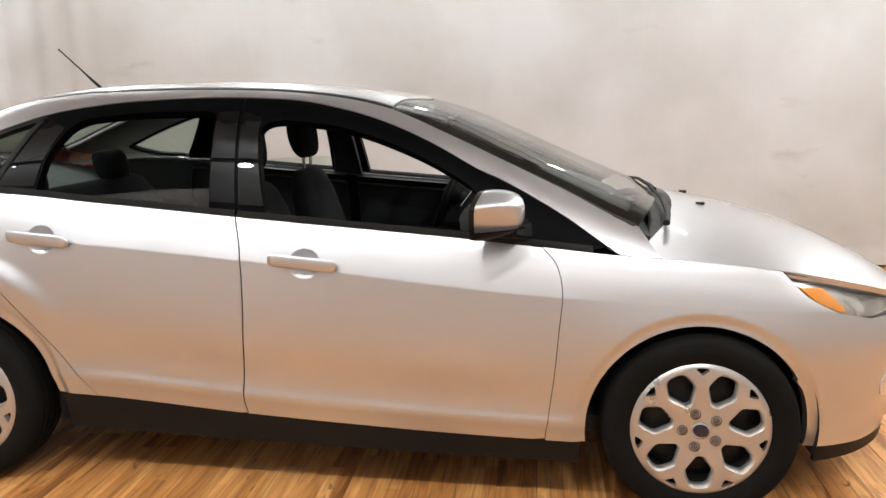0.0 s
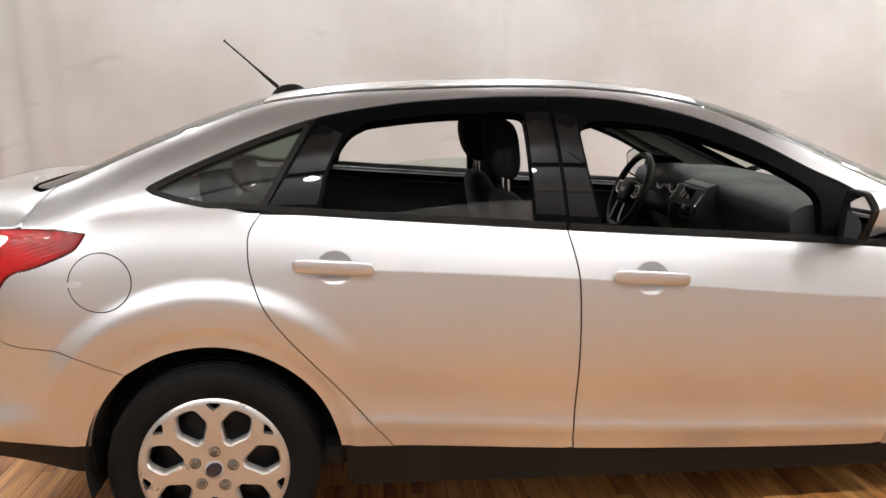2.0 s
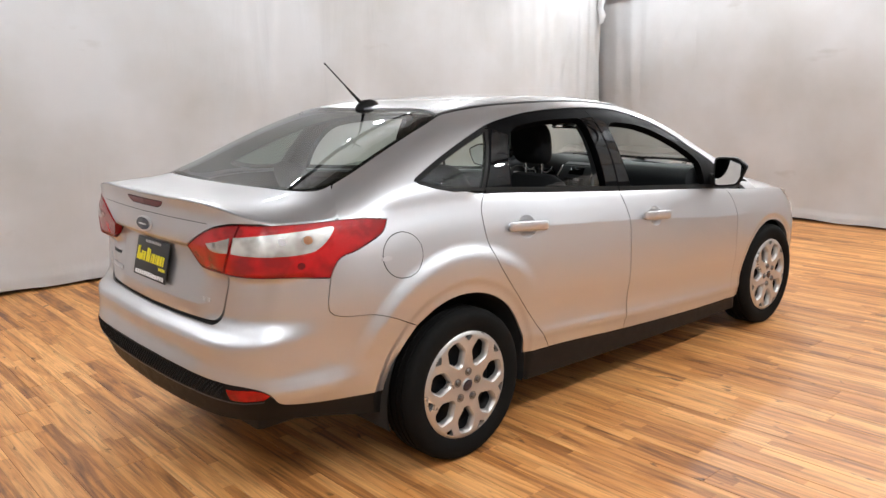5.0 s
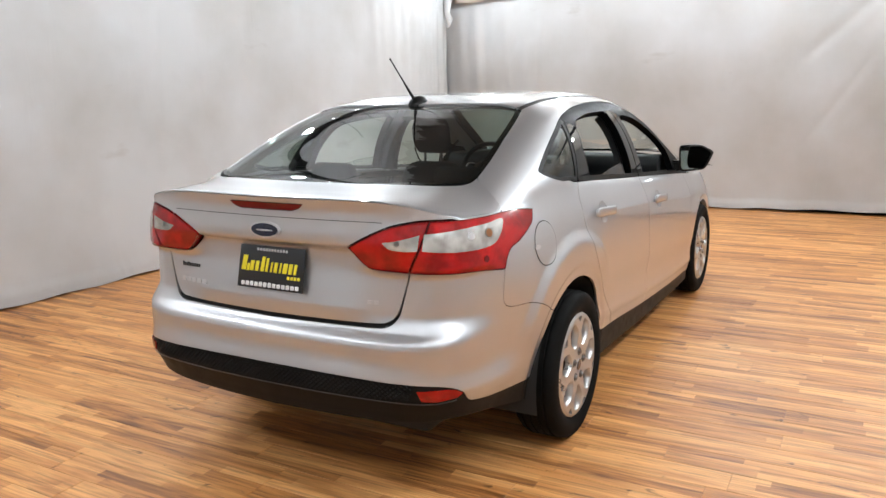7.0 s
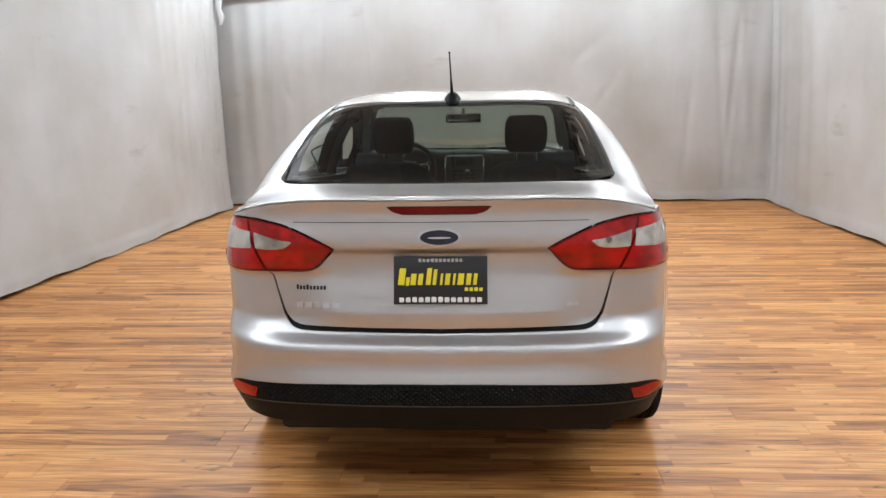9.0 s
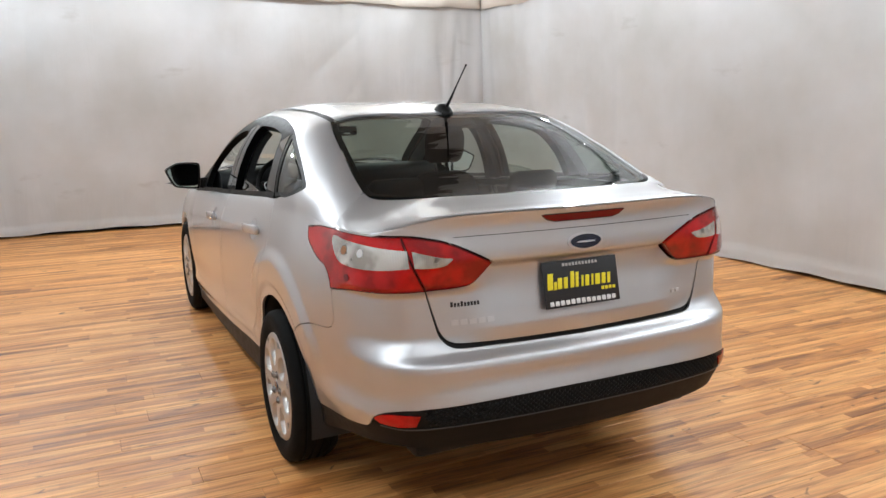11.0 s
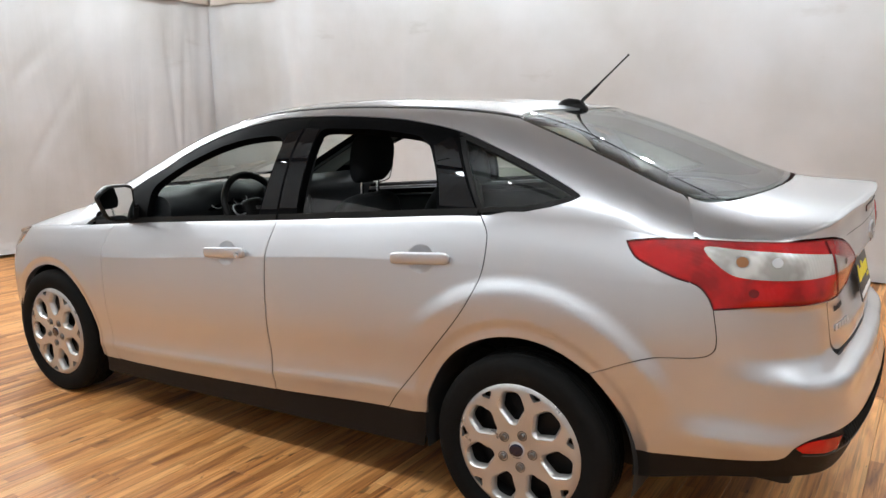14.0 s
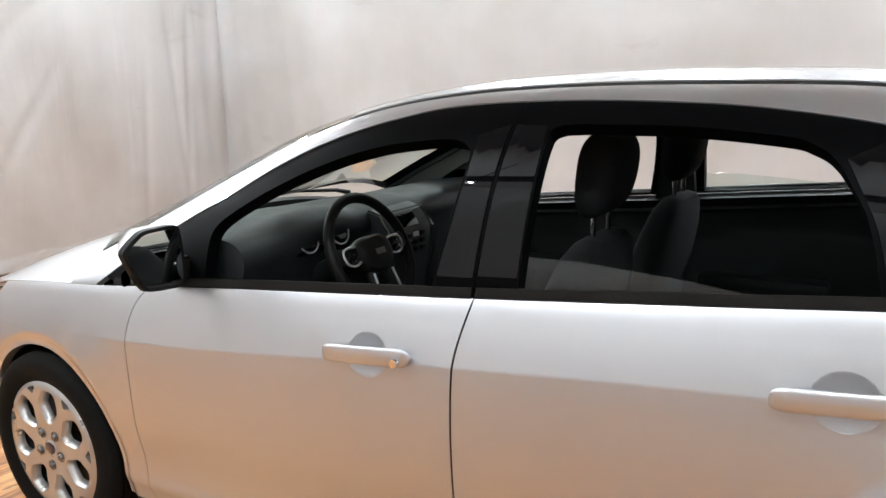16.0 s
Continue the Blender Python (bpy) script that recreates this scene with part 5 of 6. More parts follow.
def wheel():
    """A wheel whose middle is the origin, outer face towards +y."""
    w = new("wheel")
    tyre = [(0.205, 0.045), (0.218, 0.060), (0.232, 0.068), (0.246, 0.075), (0.266, 0.079), (0.287, 0.0775), (0.302, 0.072), (0.3125, 0.062), (0.317, 0.046)]
    tread = []
    for c in (0.034, 0.001, -0.034, -0.067):
        tread += [(0.3185, c + 0.006), (0.311, c + 0.0045), (0.311, c - 0.0045), (0.3185, c - 0.006)]
    prof = tyre + tread + [(0.316, -0.078), (0.3105, -0.096), (0.300, -0.108), (0.285, -0.115), (0.262, -0.118), (0.230, -0.112), (0.205, -0.09)]
    part("tyre", solid(*lathe(prof, 96, closed=True)), RUBBER, w, "black rubber tyre")
    pieces = []
    half = panel(dense(COVER_HALF, 0.006), cover_fn, cell=0.012, flange=0.0, centre=(0, -0.5, 0))
    lip = [cover_fn(r, a) for r, a in TRI]
    lip_d = (np.array(lip + [q - (0, 0.022, 0) for q in lip]), [(k, k + 1, len(lip) + k + 1, len(lip) + k) for k in range(len(lip) - 1)], np.zeros((2 * len(lip), 3)))
    half = join(half, chamfer(), lip_d)
    base = join(half, tuple([half[0] * (1, 1, -1), [tuple(reversed(q)) for q in half[1]], half[2] * (1, 1, -1)]))
    for k in range(7):
        c, s = math.cos(k * STEP7), math.sin(k * STEP7)
        rot = np.array([[c, 0, -s], [0, 1, 0], [s, 0, c]])
        pieces.append((base[0] @ rot.T, base[1], base[2] @ rot.T))
    cv = join(*pieces)
    cover = part("wheel_cover", welded(cv[0] + (0, 0.060, 0), cv[1]), COVER, w, "silver seven-spoke wheel cover")
    part("rim_edge", solid(*[[(a[0], a[1] + 0.056, a[2]) for a in q] if i == 0 else q for i, q in enumerate(lathe([(0.2285, 0.006), (0.231, 0.008), (0.2335, 0.003), (0.229, -0.02)], 72))]), COVER, cover)
    part("steel_wheel", solid(*lathe([(0.03, 0.02), (0.09, 0.022), (0.12, 0.012), (0.15, 0.016), (0.19, 0.0), (0.205, 0.03), (0.205, -0.09), (0.19, -0.09), (0.18, -0.01), (0.03, -0.01)], 48, closed=True)), BLACKWHEEL, w, "dark steel wheel behind the cover")
    cap = solid(*lathe([(0, 0.013), (0.022, 0.012), (0.028, 0.009), (0.030, 0.004), (0.030, -0.01)], 32))
    cap.transform(Matrix.Translation((0, 0.062, 0)))
    part("centre_cap", cap, GREYPRINT, cover)
    ov = solid(*lathe([(0, 0.0012), (0.9, 0.001), (1.0, 0.0), (1.0, -0.004)], 28))
    ov.transform(Matrix.Translation((0, 0.0748, 0)) @ Matrix.Diagonal((0.0255, 1, 0.0215, 1)))
    part("cap_badge", ov, BLUE, cover, "dark blue badge")
    for k in range(5):
        a = radians(59 + 72 * k)
        nut = solid(*lathe([(0, 0.009), (0.0080, 0.009), (0.0105, 0.006), (0.0115, -0.001), (0.0145, -0.001), (0.0155, 0.0025), (0.0175, 0.0025), (0.0185, -0.004)], 16))
        nut.transform(Matrix.Translation((0.059 * math.cos(a), 0.0725, 0.059 * math.sin(a))))
        part("wheel_nut", nut, STEEL, cover)
    return w


BLACKWHEEL = plain("black_steel_wheel", (0.008, 0.008, 0.009), 0.45, grain=0.2, scale=40, spec=0.25)
first_wheel = wheel()
first_wheel.parent = car
HUB_Z = 0.3185
first_wheel.matrix_basis = pose(0, 0.810, HUB_Z, 0, 20, 0)
for x, y, rz, spin in ((0, -0.810, 180, 35), (2.656, 0.810, 0, 5), (2.656, -0.810, 180, -12)):
    copy_thing(first_wheel, pose(x, y, HUB_Z, 0, 0, rz) @ pose(0, 0, 0, 0, spin, 0))
for x in (0, 2.648):
    for s in (1, -1):
        v, f = [], []
        n = 30
        for i in range(n + 1):
            a = radians(-14 + 208 * i / n)
            for yy in (0.845, 0.60):
                v.append((x + (ARCH_R + 0.004) * math.cos(a), s * yy, ARCH_Z + (ARCH_R + 0.004) * math.sin(a)))
        f = [(2 * i, 2 * i + 1, 2 * i + 3, 2 * i + 2) for i in range(n)] + [tuple(range(1, 2 * n + 2, 2))]
        part("wheel_arch_liner", (v, f, None, True), SEAL, car)
part("underbody", boxed((-0.35, -0.58, 0.22), (3.2, 0.58, 0.28), 0.02), SEAL, car, "black underbody")
part("boot_floor", boxed((-0.80, -0.60, 0.275), (-0.36, 0.60, 0.37), 0.03), SEAL, car, "black underside of the boot")
part("rear_axle", tube([(0.05, -0.75, 0.30), (0.05, 0.75, 0.30)], 0.035), SEAL, car)
part("exhaust_pipe", tube([(-0.50, -0.47, 0.345), (-0.72, -0.47, 0.338), (-0.80, -0.47, 0.328)], 0.022, 14), BLACKWHEEL, car)

# aerial
base = solid(*lathe([(0, 0.030), (0.35, 0.029), (0.62, 0.022), (0.85, 0.010), (1.0, -0.002), (1.0, -0.012)], 28, "z"))
base.transform(Matrix.Translation((0.205, 0, 1.432)) @ pose(0, 0, 0, 0, -7, 0) @ Matrix.Diagonal((0.068, 0.038, 1.0, 1)))
aerial = part("aerial_base", base, PLASTIC, car, "black roof aerial")
part("aerial_mast", tube([(0.165, 0, 1.452), (0.12, 0, 1.492), (0.08, 0, 1.530), (-0.02, 0, 1.622), (-0.027, 0, 1.6285)], [0.008, 0.006, 0.0036, 0.0030, 0.0048], 10), PLASTIC, aerial)


# mirrors
def mirror_shell():
    """Rings from the face of the left mirror forward to its nose."""
    ring = [(0.858, 0.940), (1.018, 0.962), (1.070, 1.072), (0.99, 1.112), (0.846, 1.106)]
    for k in (0.11, 0.22, 0.25):
        ring = [q for (a, b), (c, d) in zip(ring, ring[1:] + ring[:1]) for q in ((a + (c - a) * k, b + (d - b) * k), (a + (c - a) * (1 - k), b + (d - b) * (1 - k)))]
    n = len(ring)
    cy, cz = 0.945, 1.030
    v, f = [], []
    secs = [(0.0, 0.99, 0.99), (0.04, 1.0, 1.0), (0.14, 0.95, 1.0), (0.28, 0.86, 0.98), (0.46, 0.74, 0.93), (0.65, 0.60, 0.84), (0.82, 0.46, 0.70), (0.94, 0.30, 0.50), (1.0, 0.12, 0.25)]
    for s, ky, kz in secs:
        for y, z in ring:
            x0 = 1.960 - 0.20 * (y - 0.858) + 0.13 * (z - 1.03)
            v.append((x0 + (2.080 - x0) * s, cy + (y - cy) * ky - 0.030 * s, cz + (z - cz) * kz + 0.010 * s))
    for i in range(len(secs) - 1):
        f += [(i * n + k, i * n + (k + 1) % n, (i + 1) * n + (k + 1) % n, (i + 1) * n + k) for k in range(n)]
    f += [tuple(range(n)), tuple(range((len(secs) - 1) * n, len(secs) * n))]
    return np.array(v), f, n


mv, mf, mn = mirror_shell()
for sgn, dr in ((1, FRONT_DOORS[0]), (-1, FRONT_DOORS[1])):
    shell = part("door_mirror", solid(mv * (1, sgn, 1), mf), PAINT, dr, "silver door mirror with a black foot")
    face = mv[:mn]
    c = face.mean(0)
    for nm, sc, off, material in (("mirror_surround", 1.0, -0.006, PLASTIC), ("mirror_glass", 0.88, -0.0085, MIRROR)):
        q = (c + (face - c) * sc + (off, 0, 0)) * (1, sgn, 1)
        cc = (c + (off, 0, 0)) * (1, sgn, 1)
        b = (c + (mv[mn:mn * 2] - c) * 1.012 + (0.004, 0, 0)) * (1, sgn, 1) if nm == "mirror_surround" else q + (0.002, 0, 0)
        vv = np.concatenate([q, b])
        ff = [tuple(range(mn))] + [(k, (k + 1) % mn, mn + (k + 1) % mn, mn + k) for k in range(mn)]
        part(nm, solid(vv, ff), material, shell)
    low_shell = c + (mv - c) * 1.008
    low_shell[:, 2] = np.minimum(low_shell[:, 2], 0.990)
    part("mirror_underside", solid(low_shell * (1, sgn, 1), mf), PLASTIC, shell)
    foot_bm = solid([(x, y * sgn, z) for x, y, z in ((1.985, 0.90, 0.955), (2.05, 0.90, 0.955), (2.05, 0.90, 1.0), (1.985, 0.90, 1.0), (1.97, 0.79, 0.935), (2.13, 0.79, 0.925), (2.11, 0.775, 1.0), (1.99, 0.775, 1.01))],
                    [(0, 1, 2, 3), (4, 5, 6, 7), (0, 1, 5, 4), (1, 2, 6, 5), (2, 3, 7, 6), (3, 0, 4, 7)])
    bmesh.ops.bevel(foot_bm, geom=list(foot_bm.edges), offset=0.01, segments=2, affect="EDGES")
    part("mirror_foot", foot_bm, PLASTIC, shell)


# ---- inside the car ----
inside_top = DITCH + [(a - 0.03, b) for a, b in ROOF_FRONT[1:]]
part("headliner", panel([(a, b) for a, b in inside_top] + [(a, -b) for a, b in inside_top[-2::-1]] + [(a + 0.03, -b) for a, b in ROOF_BACK[1:]] + [(a + 0.03, b) for a, b in ROOF_BACK[-2:0:-1]],
                        cabin_top, off=-0.03, cell=0.06, flange=0), HEADLINER, car, "light grey cloth headliner")
inner_rail = panel(up(GLASS_SIDE)[::-1] + up(DITCH)[1:] + up(SCREEN_SIDE)[1:-2] + DLO_TOP[-3::-1] + DLO_LOW[1:3] + [(-0.3, 1.12), (-0.40, 1.14)], cabin_side, off=-0.028, cell=0.05, flange=0)
pair("pillar_trim", inner_rail, PILLARTRIM, car, "light grey pillar trim")
front_trim = panel(up(SCREEN_SIDE)[2:-1] + [(2.20, 1.06), (1.95, 1.096), (1.880, 1.128), (1.74, 1.206), (1.57, 1.274)], cabin_side, off=-0.0175, cell=0.05, flange=0)
pair("windscreen_pillar_trim", front_trim, PILLARTRIM, car, "light grey trim on the windscreen pillar")
for q in (1, -1):
    line = [Vector(cabin_top(np.array(x), np.array(y))) for x, y in SCREEN_SIDE]
    line = [p + (Vector(CENTRE) - p).normalized() * 0.016 for p in line]
    part("windscreen_seal", tube([(p.x, p.y * q, p.z) for p in line], 0.012, 8), SEAL, windscreen, "black rubber windscreen seal")
for xb in (1.02,):
    bp = panel([(xb, 1.02), (xb + 0.005, 1.2), (xb + 0.02, 1.37), (xb + 0.10, 1.37), (xb + 0.125, 1.2), (xb + 0.15, 1.0)], cabin_side, off=-0.055, cell=0.05, flange=0.03)
    pair("centre_pillar_trim", bp, TRIM, car, "dark grey centre pillar trim")
card_r = panel(belt(0.22, 1.08, 20, -0.01) + [(1.09, 0.36), (0.58, 0.38), (0.25, 0.75), (0.18, 0.9)], wrap, off=-0.075, cell=0.05, flange=0.02)
card_f = panel(belt(1.14, 2.10, 20, -0.01) + [(2.14, 0.31), (1.15, 0.34)], wrap, off=-0.075, cell=0.05, flange=0.02)
two_sided("door_card", card_r, TRIM, REAR_DOORS, "black inner door trim")
two_sided("door_card", card_f, TRIM, FRONT_DOORS, "black inner door trim")
for doors, x0, x1 in ((REAR_DOORS, 0.24, 1.08), (FRONT_DOORS, 1.14, 2.10)):
    for s, dr in ((1, doors[0]), (-1, doors[1])):
        xs_ = np.linspace(x0, x1, 14)
        o = [wrap(x, float(Z_BELT(x))) for x in xs_]
        v = [(p[0], s * (p[1] - 0.012), p[2] - 0.004) for p in o] + [(p[0], s * (p[1] - 0.095), p[2] - 0.012) for p in o]
        n = len(o)
        part("window_ledge", (v, [(i, i + 1, n + i + 1, n + i) for i in range(n - 1)]), TRIM, dr)
        hx_ = (x0 + x1) / 2 + 0.1
        part("armrest", boxed((hx_ - 0.22, s * 0.70 - 0.04, 0.68), (hx_ + 0.22, s * 0.70 + 0.06, 0.74), 0.02), TRIM, dr)


def extrude_y(profile, y0, y1, rows=9, crown=0.0, bump=None):
    """A bar of that section across the car."""
    v, f = [], []
    k = len(profile)
    for i in range(rows):
        y = y0 + (y1 - y0) * i / (rows - 1)
        for x, z in profile:
            b = bump(x, y, z) if bump else 0
            v.append((x - crown * (y / y1) ** 2, y, z + b))
    for i in range(rows - 1):
        f += [(i * k + j, i * k + (j + 1) % k, (i + 1) * k + (j + 1) % k, (i + 1) * k + j) for j in range(k)]
    f += [tuple(range(k)), tuple(range((rows - 1) * k, rows * k))]
    return solid(v, f)


dash_line = bend([(2.52, 0.935), (2.40, 0.982), (2.22, 1.022), (2.05, 1.043), (1.94, 1.040), (1.895, 1.015), (1.885, 0.97), (1.91, 0.90), (1.925, 0.82), (1.95, 0.74), (2.02, 0.62), (2.15, 0.50)], 3) + [(2.46, 0.50)]
hump = lambda x, y, z: 0.030 * math.exp(-((y - 0.37) / 0.17) ** 4) * float(step(0.9, 1.0, z)) * math.exp(-((x - 1.93) / 0.16) ** 2) + 0.024 * math.exp(-((y - 0.40) / 0.27) ** 4) * math.exp(-((x - 2.28) / 0.16) ** 4) * float(step(0.9, 1.0, z)) + 0.012 * math.exp(-(y / 0.16) ** 4) * float(step(0.9, 1.0, z))
dash = part("dashboard", extrude_y(dash_line, -0.74, 0.74, 40, 0.03, hump), TRIM, car, "dark grey moulded dashboard")
stack = [(1.90, 1.035), (1.845, 1.02), (1.80, 0.95), (1.80, 0.86), (1.83, 0.74), (1.84, 0.60), (2.0, 0.60), (2.0, 1.0)]
bm = extrude_y(stack, -0.125, 0.125, 4)
bmesh.ops.bevel(bm, geom=list(bm.edges), offset=0.008, segments=2, affect="EDGES")
console = part("centre_console", bm, TRIM, dash, "dark centre console with buttons")
part("radio_screen", boxed((-0.004, -0.055, -0.025), (0.004, 0.055, 0.025), 0.003, Matrix.Translation((1.822, 0, 0.985)) @ pose(0, 0, 0, 0, 33, 0)), GLOSSBLACK, console)
for r in range(3):
    for c in range(4):
        part("button", boxed((-0.004, -0.014, -0.008), (0.004, 0.014, 0.008), 0.002, Matrix.Translation((1.797, -0.06 + 0.04 * c, 0.935 - 0.026 * r))), GREYPRINT if (r, c) == (0, 1) else PLASTIC, console)
for s in (1, -1):
    part("stack_trim", tube([(1.845, s * 0.128, 1.015), (1.798, s * 0.130, 0.95), (1.798, s * 0.128, 0.86), (1.83, s * 0.120, 0.75)], 0.006), CHROME, console, "silver console trim")
    bm = boxed((-0.01, -0.05, -0.035), (0.01, 0.05, 0.035), 0.012, Matrix.Translation((1.893, s * 0.62, 0.985)))
    vent = part("air_vent", bm, GLOSSBLACK, dash)
    part("vent_trim", tube([(1.880, s * 0.62 - 0.045, 0.955), (1.881, s * 0.62 + 0.045, 0.955), (1.882, s * 0.62 + 0.052, 1.0)], 0.0028, 6), SATIN, vent, "silver vent trim")
cl = boxed((-0.03, -0.15, -0.05), (0.03, 0.15, 0.05), 0.025, Matrix.Translation((1.915, 0.37, 0.985)) @ pose(0, 0, 0, 0, 20, 0))
cluster = part("instrument_panel", cl, GLOSSBLACK, dash)
lean = Matrix.Translation((1.915, 0.37, 0.985)) @ pose(0, 0, 0, 0, 20, 0)
for dy in (-0.075, 0.075):
    dial = [lean @ Vector((-0.032, dy + 0.045 * math.cos(a), 0.045 * math.sin(a))) for a in np.linspace(0, 2 * math.pi, 33)]
    part("dial_ring", tube(dial, 0.003, 6), SATIN, cluster, "silver dial ring")
tun = [(1.95, 0.28), (1.95, 0.66), (1.80, 0.62), (1.55, 0.52), (1.3, 0.55), (0.98, 0.60), (0.95, 0.28)]
bm = extrude_y(tun, -0.10, 0.10, 3)
bmesh.ops.bevel(bm, geom=list(bm.edges), offset=0.012, segments=2, affect="EDGES")
part("tunnel_console", bm, TRIM, car)
part("gear_lever", tube([(1.60, 0, 0.55), (1.595, 0, 0.66), (1.59, 0, 0.69)], [0.012, 0.014, 0.024]), PLASTIC, car)
part("cabin_floor", boxed((0.0, -0.74, 0.24), (2.4, 0.74, 0.30), 0.01), SEAL, car)
part("firewall", boxed((2.35, -0.72, 0.28), (2.42, 0.72, 0.92), 0.01), SEAL, car)

# steering wheel
sw = Matrix.Translation((1.70, 0.37, 0.955)) @ pose(0, 0, 0, 0, -66, 0)
ring_v, ring_f = [], []
nr, nt = 56, 14
for i in range(nr):
    a = 2 * math.pi * i / nr
    for j in range(nt):
        b = 2 * math.pi * j / nt
        r = 0.176 + 0.0165 * math.cos(b)
        ring_v.append(sw @ Vector((r * math.cos(a), r * math.sin(a), 0.0165 * math.sin(b))))
for i in range(nr):
    ring_f += [(i * nt + j, i * nt + (j + 1) % nt, ((i + 1) % nr) * nt + (j + 1) % nt, ((i + 1) % nr) * nt + j) for j in range(nt)]
wheel_rim = part("steering_wheel", solid(ring_v, ring_f), PLASTIC, car, "black steering wheel")
# airbag pad: a rounded shield, narrower towards the bottom
hub_v, hub_f = lathe([(0, 0.034), (0.55, 0.033), (0.82, 0.027), (0.95, 0.014), (1.0, -0.006), (0.8, -0.05), (0, -0.05)], 40, "z")
shaped = []
for x, y, z in hub_v:
    r, ang = math.hypot(x, y), math.atan2(y, x)
    c, q = math.cos(ang), math.sin(ang)
    k = (abs(c) ** 3 + abs(q) ** 3) ** (-1 / 3) * r
    shaped.append((0.060 * k * c - 0.006, 0.082 * k * q * (1 - 0.22 * max(0.0, -c) * r), z))
hub = solid(shaped, hub_f)
hub.transform(sw)
wheel_hub = part("wheel_hub", hub, PLASTIC, wheel_rim)
part("hub_badge", boxed((-0.009, -0.022, -0.001), (0.009, 0.022, 0.0025), 0.002, sw @ Matrix.Translation((-0.004, 0, 0.034))), STEEL, wheel_rim)
for q in (1, -1):
    bm = boxed((-0.026, -0.055, -0.012), (0.024, 0.055, 0.010), 0.009, sw @ Matrix.Translation((0.010, q * 0.120, 0.002)) @ pose(0, 0, 0, 0, 0, q * -6))
    part("wheel_spoke", bm, PLASTIC, wheel_rim)
    ring = [(0.030, 0.082), (0.032, 0.110), (0.026, 0.136), (0.006, 0.142), (-0.016, 0.132), (-0.024, 0.105), (-0.018, 0.080)]
    part("spoke_trim", tube([sw @ Vector((x, q * y, 0.013)) for x, y in bend(ring, 3)], 0.0036), SATIN, wheel_rim, "satin silver spoke trim")
    for x in (0.014, -0.006):
        part("wheel_button", boxed((-0.008, -0.017, -0.004), (0.008, 0.017, 0.004), 0.002, sw @ Matrix.Translation((x, q * 0.108, 0.013))), GLOSSBLACK, wheel_rim)
    part("wheel_spoke", tube([sw @ Vector((-0.05, q * 0.032, -0.004)), sw @ Vector((-0.11, q * 0.046, 0.0)), sw @ Vector((-0.172, q * 0.058, 0))], [0.020, 0.014, 0.012]), PLASTIC, wheel_rim)
    part("spoke_trim", tube([sw @ Vector((-0.062, q * 0.046, 0.016)), sw @ Vector((-0.11, q * 0.050, 0.016)), sw @ Vector((-0.150, q * 0.058, 0.012))], 0.004), SATIN, wheel_rim, "satin silver spoke trim")
part("column", tube([sw @ Vector((0, 0, -0.03)), sw @ Vector((0, 0, -0.24))], 0.04), TRIM, wheel_rim)


# seats
def headrest(x, y, z, w=0.125, h=0.115, d=0.058, tilt=-8):
    st = []
    for k in range(15):
        s = -math.cos(math.pi * k / 14)
        q = max(0.0, 1 - abs(s) ** 2.7) ** (1 / 2.4)
        lean = -0.10 * d * (1 - s * s)
        st.append(((x + s * h * math.tan(radians(tilt)) + lean, y, z + s * h), max(w * (0.62 + 0.38 * q) * (1 if q > 0.05 else 0.7), 0.02), max(d * 1.06 * q * (0.93 + 0.07 * s), 0.003), 0))
    return pad(st, 28, 2.8)


def front_seat(y):
    seat = part("front_seat", pad([((1.10, y, 0.47), 0.235, 0.03, 90), ((1.12, y, 0.47), 0.245, 0.075, 90), ((1.3, y, 0.485), 0.25, 0.08, 90), ((1.5, y, 0.505), 0.245, 0.075, 90), ((1.575, y, 0.505), 0.23, 0.045, 90), ((1.59, y, 0.50), 0.2, 0.02, 90)], 24), CLOTH, car, "black cloth front seat")
    st = [((1.13, y, 0.45), 0.20, 0.05, 0), ((1.12, y, 0.52), 0.235, 0.07, 0), ((1.08, y, 0.68), 0.25, 0.078, 0), ((1.045, y, 0.82), 0.255, 0.072, 0), ((1.01, y, 0.95), 0.235, 0.062, 0), ((0.99, y, 1.03), 0.19, 0.050, 0), ((0.985, y, 1.06), 0.14, 0.034, 0), ((0.984, y, 1.07), 0.10, 0.012, 0)]
    part("backrest", pad(st, 26), CLOTH, seat)
    part("headrest", headrest(0.975, y, 1.222, 0.118, 0.104, 0.060), CLOTH, seat)
    for s in (-1, 1):
        part("headrest_post", tube([(0.985, y + s * 0.055, 1.04), (0.985, y + s * 0.055, 1.13)], 0.0075), CHROME, seat, "chrome headrest post")
    part("seat_base", boxed((1.12, y - 0.2, 0.28), (1.5, y + 0.2, 0.42), 0.02), SEAL, seat)


front_seat(0.37)
front_seat(-0.37)
bench = part("rear_seat", pad([((0.20, 0, 0.50), 0.60, 0.03, 90), ((0.24, 0, 0.50), 0.62, 0.09, 90), ((0.45, 0, 0.51), 0.62, 0.10, 90), ((0.62, 0, 0.52), 0.61, 0.08, 90), ((0.655, 0, 0.52), 0.58, 0.03, 90)], 26, 5), CLOTH, car, "black cloth rear bench")
part("backrest", pad([((0.22, 0, 0.48), 0.56, 0.05, 0), ((0.20, 0, 0.55), 0.60, 0.08, 0), ((0.12, 0, 0.75), 0.61, 0.085, 0), ((0.03, 0, 0.93), 0.58, 0.07, 0), ((0.00, 0, 1.00), 0.55, 0.05, 0), ((-0.005, 0, 1.025), 0.5, 0.02, 0)], 30, 6), CLOTH, bench)
for y in (0.34, -0.34):
    part("headrest", headrest(-0.02, y, 1.085, 0.125, 0.075, 0.05, -14), CLOTH, bench)
